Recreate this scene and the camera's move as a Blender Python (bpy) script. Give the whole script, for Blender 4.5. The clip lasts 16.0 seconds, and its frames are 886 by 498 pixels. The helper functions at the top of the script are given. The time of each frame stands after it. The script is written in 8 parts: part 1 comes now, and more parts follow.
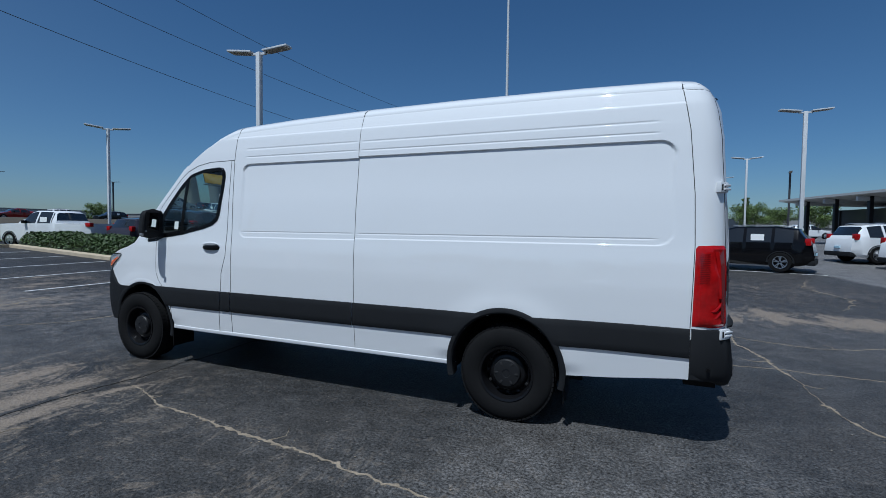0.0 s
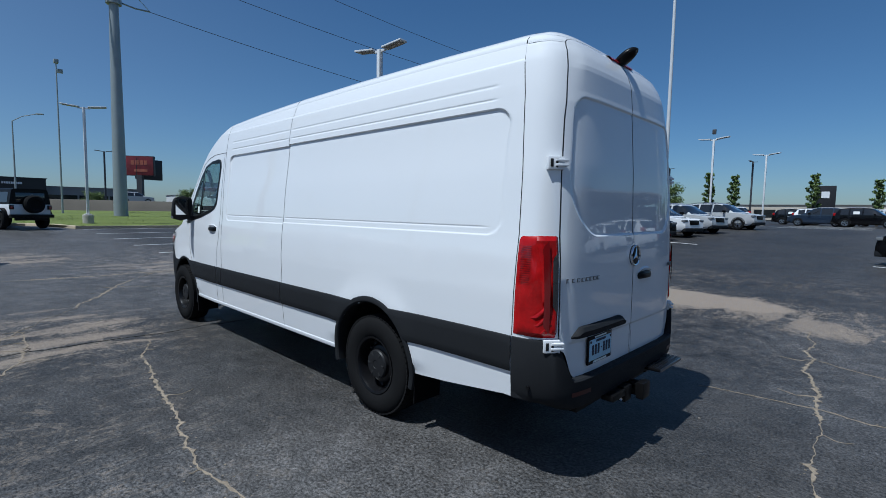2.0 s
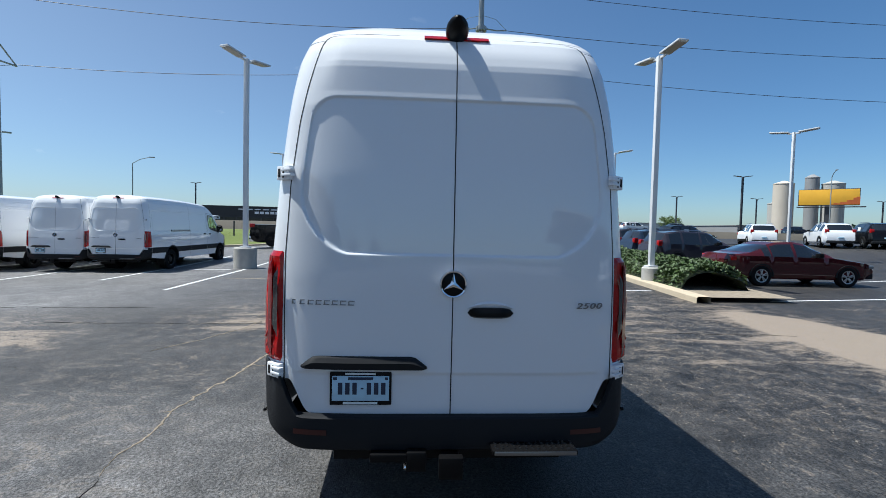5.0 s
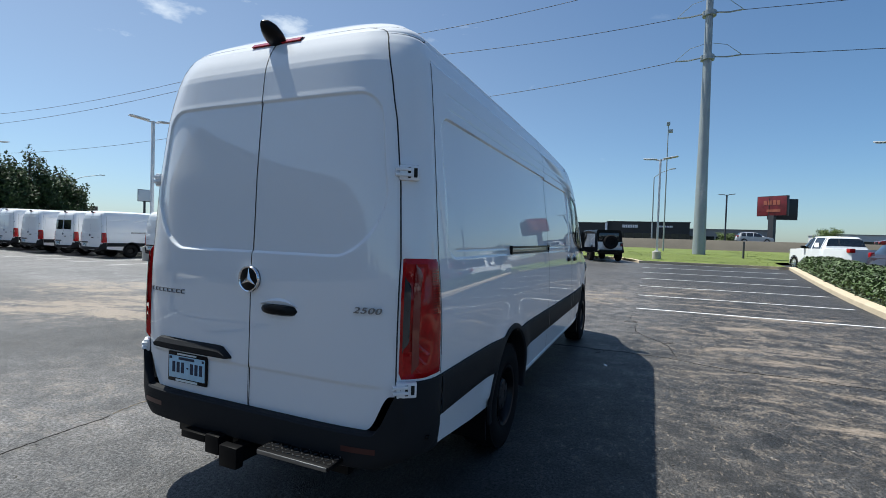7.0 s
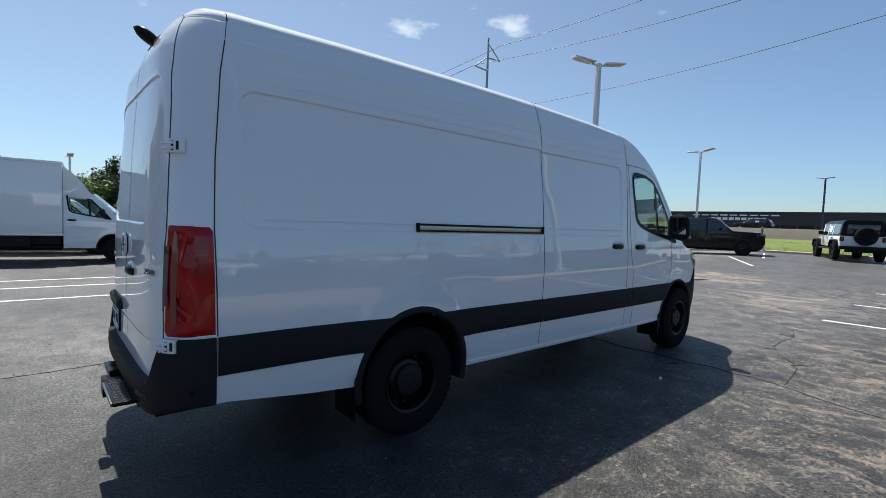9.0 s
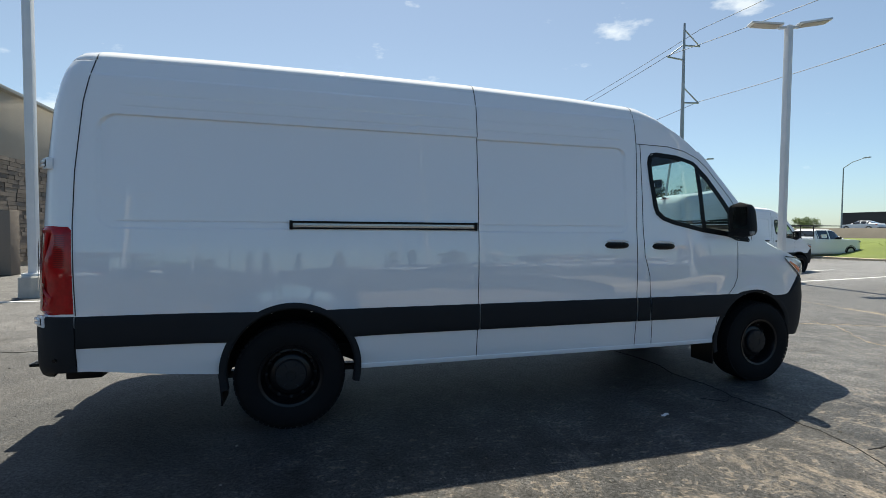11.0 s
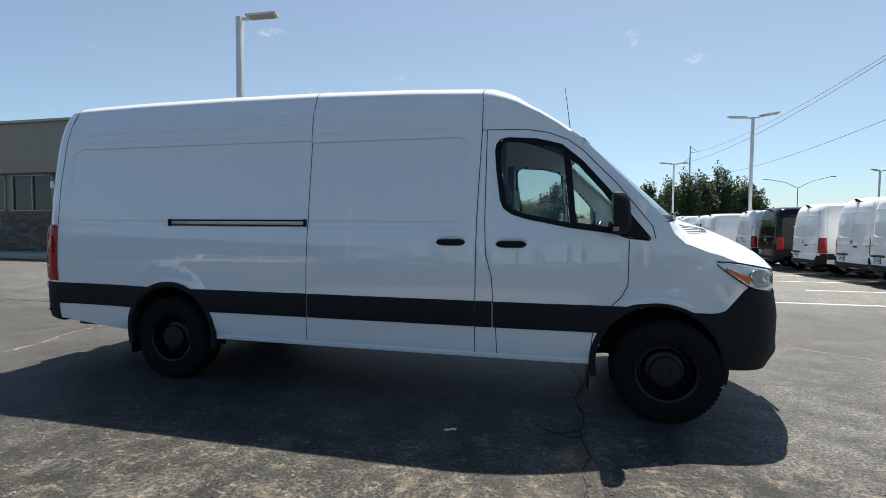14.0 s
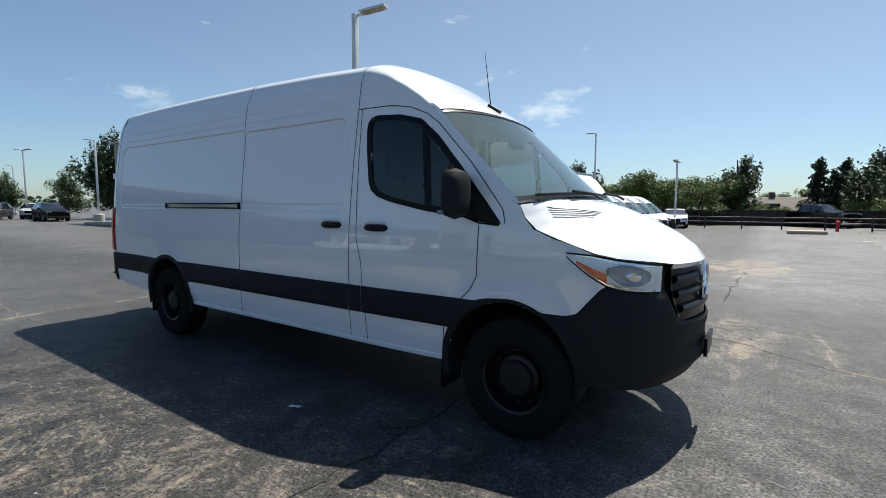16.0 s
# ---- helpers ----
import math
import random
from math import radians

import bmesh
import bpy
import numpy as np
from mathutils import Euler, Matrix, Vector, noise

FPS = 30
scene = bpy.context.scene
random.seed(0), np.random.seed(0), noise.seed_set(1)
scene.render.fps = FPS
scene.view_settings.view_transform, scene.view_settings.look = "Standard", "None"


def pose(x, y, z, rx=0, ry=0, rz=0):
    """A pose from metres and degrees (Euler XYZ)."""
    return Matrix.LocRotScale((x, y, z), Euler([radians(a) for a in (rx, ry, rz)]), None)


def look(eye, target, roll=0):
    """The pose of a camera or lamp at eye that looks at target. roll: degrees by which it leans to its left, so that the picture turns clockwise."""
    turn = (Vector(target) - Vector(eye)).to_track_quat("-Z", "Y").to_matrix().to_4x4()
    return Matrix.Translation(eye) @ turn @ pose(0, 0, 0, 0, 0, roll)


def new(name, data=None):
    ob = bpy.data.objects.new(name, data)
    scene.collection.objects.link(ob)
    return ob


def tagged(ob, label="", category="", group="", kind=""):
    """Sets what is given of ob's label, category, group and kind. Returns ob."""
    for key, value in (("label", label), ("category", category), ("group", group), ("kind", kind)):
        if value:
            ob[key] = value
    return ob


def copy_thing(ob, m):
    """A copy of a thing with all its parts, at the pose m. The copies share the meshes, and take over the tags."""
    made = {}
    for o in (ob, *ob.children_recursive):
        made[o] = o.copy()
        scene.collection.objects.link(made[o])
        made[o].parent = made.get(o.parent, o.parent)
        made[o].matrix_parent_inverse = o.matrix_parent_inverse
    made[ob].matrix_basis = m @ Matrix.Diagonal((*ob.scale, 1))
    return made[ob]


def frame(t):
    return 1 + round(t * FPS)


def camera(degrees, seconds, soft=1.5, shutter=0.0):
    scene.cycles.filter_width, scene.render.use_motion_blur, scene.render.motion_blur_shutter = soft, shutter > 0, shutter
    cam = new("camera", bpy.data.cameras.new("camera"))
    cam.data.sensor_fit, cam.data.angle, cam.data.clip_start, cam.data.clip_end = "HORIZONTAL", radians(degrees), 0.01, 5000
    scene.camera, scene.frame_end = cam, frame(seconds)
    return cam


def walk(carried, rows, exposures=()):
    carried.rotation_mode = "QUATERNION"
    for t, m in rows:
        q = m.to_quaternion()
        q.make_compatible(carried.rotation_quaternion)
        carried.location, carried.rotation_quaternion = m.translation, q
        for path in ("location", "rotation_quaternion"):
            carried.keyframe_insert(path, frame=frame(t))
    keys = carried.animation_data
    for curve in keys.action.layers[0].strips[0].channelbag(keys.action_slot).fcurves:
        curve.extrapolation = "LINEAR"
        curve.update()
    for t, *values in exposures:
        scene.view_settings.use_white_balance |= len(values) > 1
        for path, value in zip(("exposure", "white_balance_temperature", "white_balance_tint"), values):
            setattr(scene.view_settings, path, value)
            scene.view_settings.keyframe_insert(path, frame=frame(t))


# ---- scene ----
cam = camera(86.2, 16.0, soft=0.5)
PATH = [
    (0, (0.957, -4.621, 1.545), (0.194, -2.774, 1.458), 0.7),
    (0.5, (1.472, -4.313, 1.572), (0.565, -2.534, 1.463), 0.5),
    (1, (1.971, -3.971, 1.576), (0.911, -2.28, 1.447), 0.6),
    (1.5, (2.426, -3.579, 1.581), (1.208, -1.999, 1.436), 0.7),
    (2, (2.857, -3.172, 1.575), (1.473, -1.737, 1.417), 1.0),
    (2.5, (3.208, -2.712, 1.57), (1.662, -1.453, 1.416), 1.3),
    (3, (3.511, -2.229, 1.561), (1.815, -1.177, 1.424), 1.6),
    (3.5, (3.746, -1.729, 1.569), (1.929, -0.902, 1.447), 1.6),
    (4, (3.92, -1.226, 1.577), (2.015, -0.627, 1.47), 1.5),
    (4.2, (3.978, -1.031, 1.583), (2.046, -0.522, 1.479), 1.5),
    (6.3, (3.793, 1.178, 1.561), (1.857, 0.678, 1.516), 1.4),
    (6.5, (3.69, 1.385, 1.558), (1.779, 0.796, 1.513), 1.5),
    (7, (3.447, 1.914, 1.556), (1.616, 1.112, 1.505), 1.8),
    (7.5, (3.147, 2.398, 1.538), (1.418, 1.395, 1.475), 2.1),
    (8, (2.805, 2.849, 1.53), (1.2, 1.659, 1.449), 2.3),
    (8.5, (2.428, 3.245, 1.516), (0.966, 1.884, 1.417), 2.2),
    (9, (2.012, 3.577, 1.516), (0.709, 2.064, 1.403), 2.1),
    (9.2, (1.83, 3.703, 1.515), (0.593, 2.135, 1.399), 2.0),
    (11.3, (-0.446, 4.581, 1.423), (-0.893, 2.633, 1.353), 0.2),
    (11.5, (-0.655, 4.631, 1.42), (-1.04, 2.67, 1.35), 0.1),
    (12, (-1.193, 4.721, 1.437), (-1.419, 2.735, 1.365), 0.1),
    (12.5, (-1.769, 4.812, 1.448), (-1.824, 2.814, 1.371), -0.0),
    (13, (-2.336, 4.819, 1.463), (-2.218, 2.824, 1.38), 0.0),
    (13.5, (-2.923, 4.803, 1.444), (-2.634, 2.826, 1.363), 0.2),
    (14, (-3.508, 4.683, 1.433), (-3.05, 2.738, 1.347), 0.4),
    (14.5, (-4.072, 4.52, 1.462), (-3.448, 2.623, 1.346), 0.4),
    (15, (-4.606, 4.26, 1.466), (-3.823, 2.425, 1.325), 0.3),
    (15.5, (-5.131, 3.957, 1.469), (-4.185, 2.202, 1.308), 0.3),
    (16, (-5.604, 3.613, 1.471), (-4.477, 1.97, 1.295), 0.3),
]
walk(cam, [(t, look(eye, target, roll)) for t, eye, target, roll in PATH],
     exposures=[(0, -0.32, 5450, 5), (2, -0.04, 5550, 5), (3.5, 0.42, 5700, 5), (4.2, 0.60, 5850, 5), (6.3, 0.72, 6250, 5), (7, 0.74, 6300, 5),
                (8, 0.80, 6200, 9), (9, 0.84, 6500, 6), (11.5, 1.04, 7120, 4), (14, 0.98, 7050, 4), (16, 0.80, 6700, 5)])

# ---- light ----
SUN_TO = Vector((-0.07, -0.475, 1.0)).normalized()
world = bpy.data.worlds.new("sky")
scene.world = world
world.use_nodes = True
wn = world.node_tree.nodes
sky = wn.new("ShaderNodeTexSky")
sky.sky_type = "NISHITA"
sky.sun_disc = False
sky.sun_elevation = math.asin(SUN_TO.z)
sky.sun_rotation = math.atan2(SUN_TO.x, SUN_TO.y)
sky.air_density, sky.dust_density, sky.ozone_density = 1.0, 0.55, 4.0
wn["Background"].inputs["Strength"].default_value = 0.070
wl = world.node_tree.links
# a few thin wisps of cloud on the sunny side
w_co, w_no, w_sep = wn.new("ShaderNodeTexCoord"), wn.new("ShaderNodeTexNoise"), wn.new("ShaderNodeSeparateXYZ")
w_map = wn.new("ShaderNodeMapping")
w_map.inputs["Scale"].default_value = (1.0, 1.0, 2.4)
w_no.inputs["Scale"].default_value, w_no.inputs["Detail"].default_value, w_no.inputs["Roughness"].default_value = 9.0, 7.0, 0.62
wl.new(w_co.outputs["Generated"], w_map.inputs["Vector"])
wl.new(w_map.outputs["Vector"], w_no.inputs["Vector"])
wl.new(w_co.outputs["Generated"], w_sep.inputs[0])
w_a, w_b, w_c = (wn.new("ShaderNodeMapRange") for k in range(3))
# four banks of thin fair-weather cloud
w_near = None
for cx, cy, cz, wide in ((0.899, -0.393, 0.193, 0.085), (0.361, -0.910, 0.203, 0.11), (-0.680, -0.627, 0.380, 0.07), (-0.546, -0.756, 0.362, 0.085)):
    dist, rng = wn.new("ShaderNodeVectorMath"), wn.new("ShaderNodeMapRange")
    dist.operation = "DISTANCE"
    sq = wn.new("ShaderNodeMapping")
    sq.inputs["Scale"].default_value, sq.inputs["Location"].default_value = (1, 1, 1.9), (-cx, -cy, -1.9 * cz)
    wl.new(w_co.outputs["Generated"], sq.inputs["Vector"])
    wl.new(sq.outputs["Vector"], dist.inputs[0])
    rng.inputs["From Min"].default_value, rng.inputs["From Max"].default_value, rng.inputs["To Max"].default_value = wide, 0.0, 0.30
    wl.new(dist.outputs["Value"], rng.inputs["Value"])
    if w_near is None:
        w_near = rng.outputs[0]
    else:
        mx = wn.new("ShaderNodeMath")
        mx.operation = "MAXIMUM"
        wl.new(w_near, mx.inputs[0]); wl.new(rng.outputs[0], mx.inputs[1])
        w_near = mx.outputs[0]
w_sum = wn.new("ShaderNodeMath")
wl.new(w_no.outputs["Fac"], w_sum.inputs[0]); wl.new(w_near, w_sum.inputs[1])
for node, src, lo, hi, top in ((w_a, w_sum.outputs[0], 0.66, 0.84, 0.55), (w_b, w_sep.outputs["Y"], 0.1, -0.5, 1.0), (w_c, w_sep.outputs["Z"], 0.02, 0.16, 1.0)):
    node.inputs["From Min"].default_value, node.inputs["From Max"].default_value, node.inputs["To Max"].default_value = lo, hi, top
    wl.new(src, node.inputs["Value"])
w_m1, w_m2, w_mix = wn.new("ShaderNodeMath"), wn.new("ShaderNodeMath"), wn.new("ShaderNodeMix")
w_m1.operation = w_m2.operation = "MULTIPLY"
wl.new(w_a.outputs[0], w_m1.inputs[0]); wl.new(w_b.outputs[0], w_m1.inputs[1])
wl.new(w_m1.outputs[0], w_m2.inputs[0]); wl.new(w_c.outputs[0], w_m2.inputs[1])
w_mix.data_type = "RGBA"
w_hsv = wn.new("ShaderNodeHueSaturation")
w_sat = wn.new("ShaderNodeMapRange")
w_sat.inputs["From Min"].default_value, w_sat.inputs["From Max"].default_value = -0.7, 0.6
w_sat.inputs["To Min"].default_value, w_sat.inputs["To Max"].default_value = 0.88, 1.15
wl.new(w_sep.outputs["Y"], w_sat.inputs["Value"]); wl.new(w_sat.outputs[0], w_hsv.inputs["Saturation"])
wl.new(sky.outputs["Color"], w_hsv.inputs["Color"])
# bluish haze low over the horizon
w_low, w_tint = wn.new("ShaderNodeMapRange"), wn.new("ShaderNodeMix")
w_low.interpolation_type = "SMOOTHSTEP"
w_low.inputs["From Min"].default_value, w_low.inputs["From Max"].default_value = 0.34, 0.0
wl.new(w_sep.outputs["Z"], w_low.inputs["Value"])
w_tint.data_type, w_tint.blend_type = "RGBA", "MULTIPLY"
wl.new(w_low.outputs[0], w_tint.inputs[0]); wl.new(w_hsv.outputs[0], w_tint.inputs[6])
w_tint.inputs[7].default_value = (0.83, 0.94, 1.06, 1)
wl.new(w_m2.outputs[0], w_mix.inputs[0]); wl.new(w_tint.outputs[2], w_mix.inputs[6])
w_mix.inputs[7].default_value = (9.0, 9.4, 10.0, 1)
wl.new(w_mix.outputs[2], wn["Background"].inputs["Color"])
sun = new("sun", bpy.data.lights.new("sun", "SUN"))
sun.data.energy, sun.data.angle, sun.data.color = 4.55, radians(0.55), (1.0, 0.96, 0.9)
sun.matrix_world = look(SUN_TO * 60, (0, 0, 0))

# ---- materials ----
def mat(name, color, rough=0.5, metal=0.0, vary=0.0, scale=4.0, fine=0.0, fine_scale=60.0, bump=0.0, bump_scale=80.0,
        coat=0.0, coat_rough=0.03, coat_ior=1.5, trans=0.0, ior=1.5, alpha=1.0, emit=0.0, piece=0.0, spec=0.5):
    """A procedural material: base colour with broad and fine variation, relief, and a shade that differs from piece to piece."""
    m = bpy.data.materials.new(name)
    m.use_nodes = True
    nt = m.node_tree
    n, l = nt.nodes, nt.links
    b = n["Principled BSDF"]
    b.inputs["Roughness"].default_value, b.inputs["Metallic"].default_value = rough, metal
    b.inputs["Coat Weight"].default_value, b.inputs["Coat Roughness"].default_value = coat, coat_rough
    b.inputs["Coat IOR"].default_value = coat_ior
    b.inputs["Transmission Weight"].default_value, b.inputs["IOR"].default_value = trans, ior
    b.inputs["Alpha"].default_value = alpha
    b.inputs["Specular IOR Level"].default_value = spec
    b.inputs["Base Color"].default_value = (*color, 1)
    if emit:
        b.inputs["Emission Color"].default_value = (*color, 1)
        b.inputs["Emission Strength"].default_value = emit
    tc = n.new("ShaderNodeTexCoord")
    src = None
    if vary or fine or piece:
        val = n.new("ShaderNodeMath"); val.operation = "ADD"; val.inputs[0].default_value = 1.0; val.inputs[1].default_value = 0.0
        src = val.outputs[0]
        for amount, sc, det in ((vary, scale, 3.0), (fine, fine_scale, 2.0)):
            if amount:
                t = n.new("ShaderNodeTexNoise"); t.inputs["Scale"].default_value, t.inputs["Detail"].default_value = sc, det
                l.new(tc.outputs["Object"], t.inputs["Vector"])
                k = n.new("ShaderNodeMath"); k.operation = "MULTIPLY_ADD"
                k.inputs[1].default_value, k.inputs[2].default_value = 2 * amount, -amount
                l.new(t.outputs["Fac"], k.inputs[0])
                a = n.new("ShaderNodeMath"); a.operation = "ADD"
                l.new(src, a.inputs[0]); l.new(k.outputs[0], a.inputs[1]); src = a.outputs[0]
        if piece:
            g = n.new("ShaderNodeNewGeometry")
            k = n.new("ShaderNodeMath"); k.operation = "MULTIPLY_ADD"
            k.inputs[1].default_value, k.inputs[2].default_value = 2 * piece, -piece
            l.new(g.outputs["Random Per Island"], k.inputs[0])
            a = n.new("ShaderNodeMath"); a.operation = "ADD"
            l.new(src, a.inputs[0]); l.new(k.outputs[0], a.inputs[1]); src = a.outputs[0]
        mul = n.new("ShaderNodeVectorMath"); mul.operation = "SCALE"
        mul.inputs[0].default_value = color
        l.new(src, mul.inputs["Scale"]); l.new(mul.outputs[0], b.inputs["Base Color"])
    if bump:
        t = n.new("ShaderNodeTexNoise"); t.inputs["Scale"].default_value, t.inputs["Detail"].default_value = bump_scale, 4.0
        l.new(tc.outputs["Object"], t.inputs["Vector"])
        bp = n.new("ShaderNodeBump"); bp.inputs["Strength"].default_value, bp.inputs["Distance"].default_value = bump, 0.02
        l.new(t.outputs["Fac"], bp.inputs["Height"]); l.new(bp.outputs["Normal"], b.inputs["Normal"])
    return m


PAINT = mat("white_paint", (0.77, 0.78, 0.79), 0.55, coat=1.0, coat_rough=0.012, coat_ior=1.7, vary=0.012, scale=1.2, spec=0.0)
PLASTIC = mat("dark_cladding", (0.019, 0.020, 0.022), 0.6, spec=0.10, vary=0.08, scale=6, bump=0.12, bump_scale=500)
BLACK = mat("black_trim", (0.006, 0.006, 0.0065), 0.3, fine=0.1, spec=0.14)
SEAM = mat("panel_gap", (0.012, 0.012, 0.013), 0.8)
UNDER = mat("underbody", (0.006, 0.006, 0.006), 0.85, vary=0.3, scale=9)
RUBBER = mat("tyre_rubber", (0.013, 0.013, 0.0135), 0.9, spec=0.06, vary=0.15, scale=12, bump=0.1, bump_scale=300)
RIM = mat("black_steel_rim", (0.006, 0.006, 0.007), 0.3, spec=0.3)
CAP = mat("hub_cap", (0.016, 0.0165, 0.018), 0.45, spec=0.2)
GLASS = mat("side_glass", (0.40, 0.50, 0.48), 0.0, trans=1.0, ior=1.015, coat=1.0, coat_rough=0.0)
SCREEN = mat("windscreen_glass", (0.44, 0.68, 0.70), 0.0, trans=0.90, ior=1.015, coat=1.0, coat_rough=0.0)
RED = mat("red_lens", (0.36, 0.004, 0.005), 0.25, coat=0.6, spec=0.1, vary=0.5, scale=10, fine=0.3, fine_scale=50)
LENS = mat("clear_cover", (0.96, 0.98, 1.0), 0.0, trans=1.0, ior=1.08, coat=1.0, coat_rough=0.0)
REFLECT = mat("lamp_reflector", (0.62, 0.64, 0.67), 0.3, metal=0.6, vary=0.2, scale=16)
BOWL = mat("lamp_bowl", (0.30, 0.31, 0.33), 0.25, metal=0.5, vary=0.25, scale=22)
DULLRED = mat("dull_reflector", (0.045, 0.004, 0.004), 0.3)
SLATGREY = mat("slat_grey", (0.23, 0.235, 0.245), 0.5)
REDDARK = mat("dark_red_lens", (0.17, 0.003, 0.004), 0.15, coat=1.0)
SMOKE = mat("smoked_lens", (0.03, 0.031, 0.034), 0.10, coat=1.0, vary=0.4, scale=30)
CLEAR = mat("clear_lens", (0.17, 0.175, 0.18), 0.10, coat=1.0, vary=0.4, scale=30)
AMBER = mat("amber_lens", (0.75, 0.13, 0.03), 0.15, coat=1.0)
CHROME = mat("chrome", (0.75, 0.76, 0.78), 0.08, metal=1.0)
ALLOY = mat("alloy", (0.52, 0.53, 0.55), 0.3, metal=1.0, fine=0.05)
INTERIOR = mat("cab_trim", (0.022, 0.022, 0.024), 0.85, spec=0.2, vary=0.1, scale=5)
FABRIC = mat("seat_fabric", (0.016, 0.016, 0.018), 0.95, spec=0.1, fine=0.3, fine_scale=200)
STICKER = mat("sticker", (0.75, 0.80, 0.76), 0.6)
PAPER = mat("paper", (0.82, 0.82, 0.80), 0.7)
PLATEBLUE = mat("plate_blue", (0.45, 0.66, 0.78), 0.45, vary=0.25, scale=12)
INK = mat("dark_ink", (0.02, 0.03, 0.06), 0.6)
NAMEPLATE = mat("dark_chrome", (0.24, 0.245, 0.255), 0.3, metal=1.0)
MIRROR = mat("mirror_glass", (0.85, 0.87, 0.88), 0.01, metal=1.0)
RAILGREY = mat("rail_metal", (0.45, 0.44, 0.42), 0.3, metal=0.9)


# ---- mesh helpers ----
def finish(name, bm, material, smooth=True, angle=35):
    bmesh.ops.remove_doubles(bm, verts=bm.verts, dist=0.0002)
    bmesh.ops.dissolve_degenerate(bm, edges=bm.edges, dist=0.0001)
    bmesh.ops.recalc_face_normals(bm, faces=bm.faces)
    me = bpy.data.meshes.new(name)
    if smooth:
        lim = radians(angle)
        for f in bm.faces:
            f.smooth = True
        for e in bm.edges:
            if len(e.link_faces) == 2 and e.calc_face_angle(0) > lim:
                e.smooth = False
    bm.to_mesh(me)
    bm.free()
    for m in (material if isinstance(material, (list, tuple)) else [material]):
        me.materials.append(m)
    return me


def part(name, bm, material, parent, label="", smooth=True, angle=35):
    ob = new(name, finish(name, bm, material, smooth, angle))
    ob.parent = parent
    if label:
        ob["label"] = label
    return ob


def empty(name, at=(0, 0, 0), turn=0.0):
    ob = new(name)
    ob.empty_display_size = 0.2
    ob.matrix_basis = pose(*at, 0, 0, turn)
    return ob


def add_grid(bm, rows, close=False, keep=None):
    """Quads over a table of points; keep(i, j) may leave cells out."""
    vs = [[bm.verts.new(p) for p in r] for r in rows]
    for i in range(len(vs) - 1):
        m = len(vs[i])
        for j in range(m if close else m - 1):
            if keep and not keep(i, j):
                continue
            q = [vs[i][j], vs[i][(j + 1) % m], vs[i + 1][(j + 1) % m], vs[i + 1][j]]
            try:
                bm.faces.new(q)
            except ValueError:
                pass
    return vs


def box(bm, x0, x1, y0, y1, z0, z1, bevel=0.0, m=None, seg=2):
    """A box, bevelled, optionally moved by the pose m."""
    t = bmesh.new()
    bmesh.ops.create_cube(t, size=1)
    for v in t.verts:
        v.co = ((x0 + x1) / 2 + v.co.x * (x1 - x0), (y0 + y1) / 2 + v.co.y * (y1 - y0), (z0 + z1) / 2 + v.co.z * (z1 - z0))
    if bevel:
        bmesh.ops.bevel(t, geom=t.edges[:], offset=bevel, segments=seg, affect="EDGES", profile=0.6)
    if m:
        t.transform(m)
    join(bm, t)


def join(bm, t):
    me = bpy.data.meshes.new("tmp")
    t.to_mesh(me)
    t.free()
    bm.from_mesh(me)
    bpy.data.meshes.remove(me)


def lathe(bm, profile, n=48, axis="Y", at=(0, 0, 0), sgn=1):
    """Turns (radius, along) pairs round an axis through at."""
    rows = []
    for r, a in profile:
        row = []
        for k in range(n):
            c, s = math.cos(2 * math.pi * k / n) * r, math.sin(2 * math.pi * k / n) * r
            p = (c, a * sgn, s) if axis == "Y" else ((c, s, a) if axis == "Z" else (a, c, s))
            row.append((p[0] + at[0], p[1] + at[1], p[2] + at[2]))
        rows.append(row)
    add_grid(bm, rows, close=True)


def tube(bm, pts, r, n=8, taper=None):
    """A round bar along points; taper gives the radius at its far end."""
    pts = [Vector(p) for p in pts]
    rows = []
    for i, p in enumerate(pts):
        d = (pts[min(i + 1, len(pts) - 1)] - pts[max(i - 1, 0)]).normalized()
        a = d.orthogonal().normalized() if abs(d.z) < 0.9 else d.cross(Vector((1, 0, 0))).normalized()
        b = d.cross(a)
        rr = r if taper is None else r + (taper - r) * i / (len(pts) - 1)
        rows.append([p + (a * math.cos(2 * math.pi * k / n) + b * math.sin(2 * math.pi * k / n)) * rr for k in range(n)])
    add_grid(bm, rows, close=True)
    for row in (rows[0], rows[-1]):
        try:
            bm.faces.new([bm.verts.new(p) for p in row])
        except ValueError:
            pass


def sm(t):
    t = min(1.0, max(0.0, t))
    return t * t * (3 - 2 * t)


def table(*pairs):
    xs, ys = [p[0] for p in pairs], [p[1] for p in pairs]
    if xs[0] > xs[-1]:
        xs, ys = xs[::-1], ys[::-1]
    return lambda v: float(np.interp(v, xs, ys))


def spans(lo, hi, step, dense=()):
    """Grid lines from lo to hi, closer round the places in dense: (place, half, step)."""
    s = set(np.round(np.arange(lo, hi, step), 4)) | {lo, hi}
    for at, half, st in dense:
        s |= {round(float(v), 4) for v in np.arange(at - half, at + half + 1e-6, st) if lo < v < hi}
    out = []
    for v in sorted(s):
        if not out or v - out[-1] > 0.0025:
            out.append(float(v))
    return out


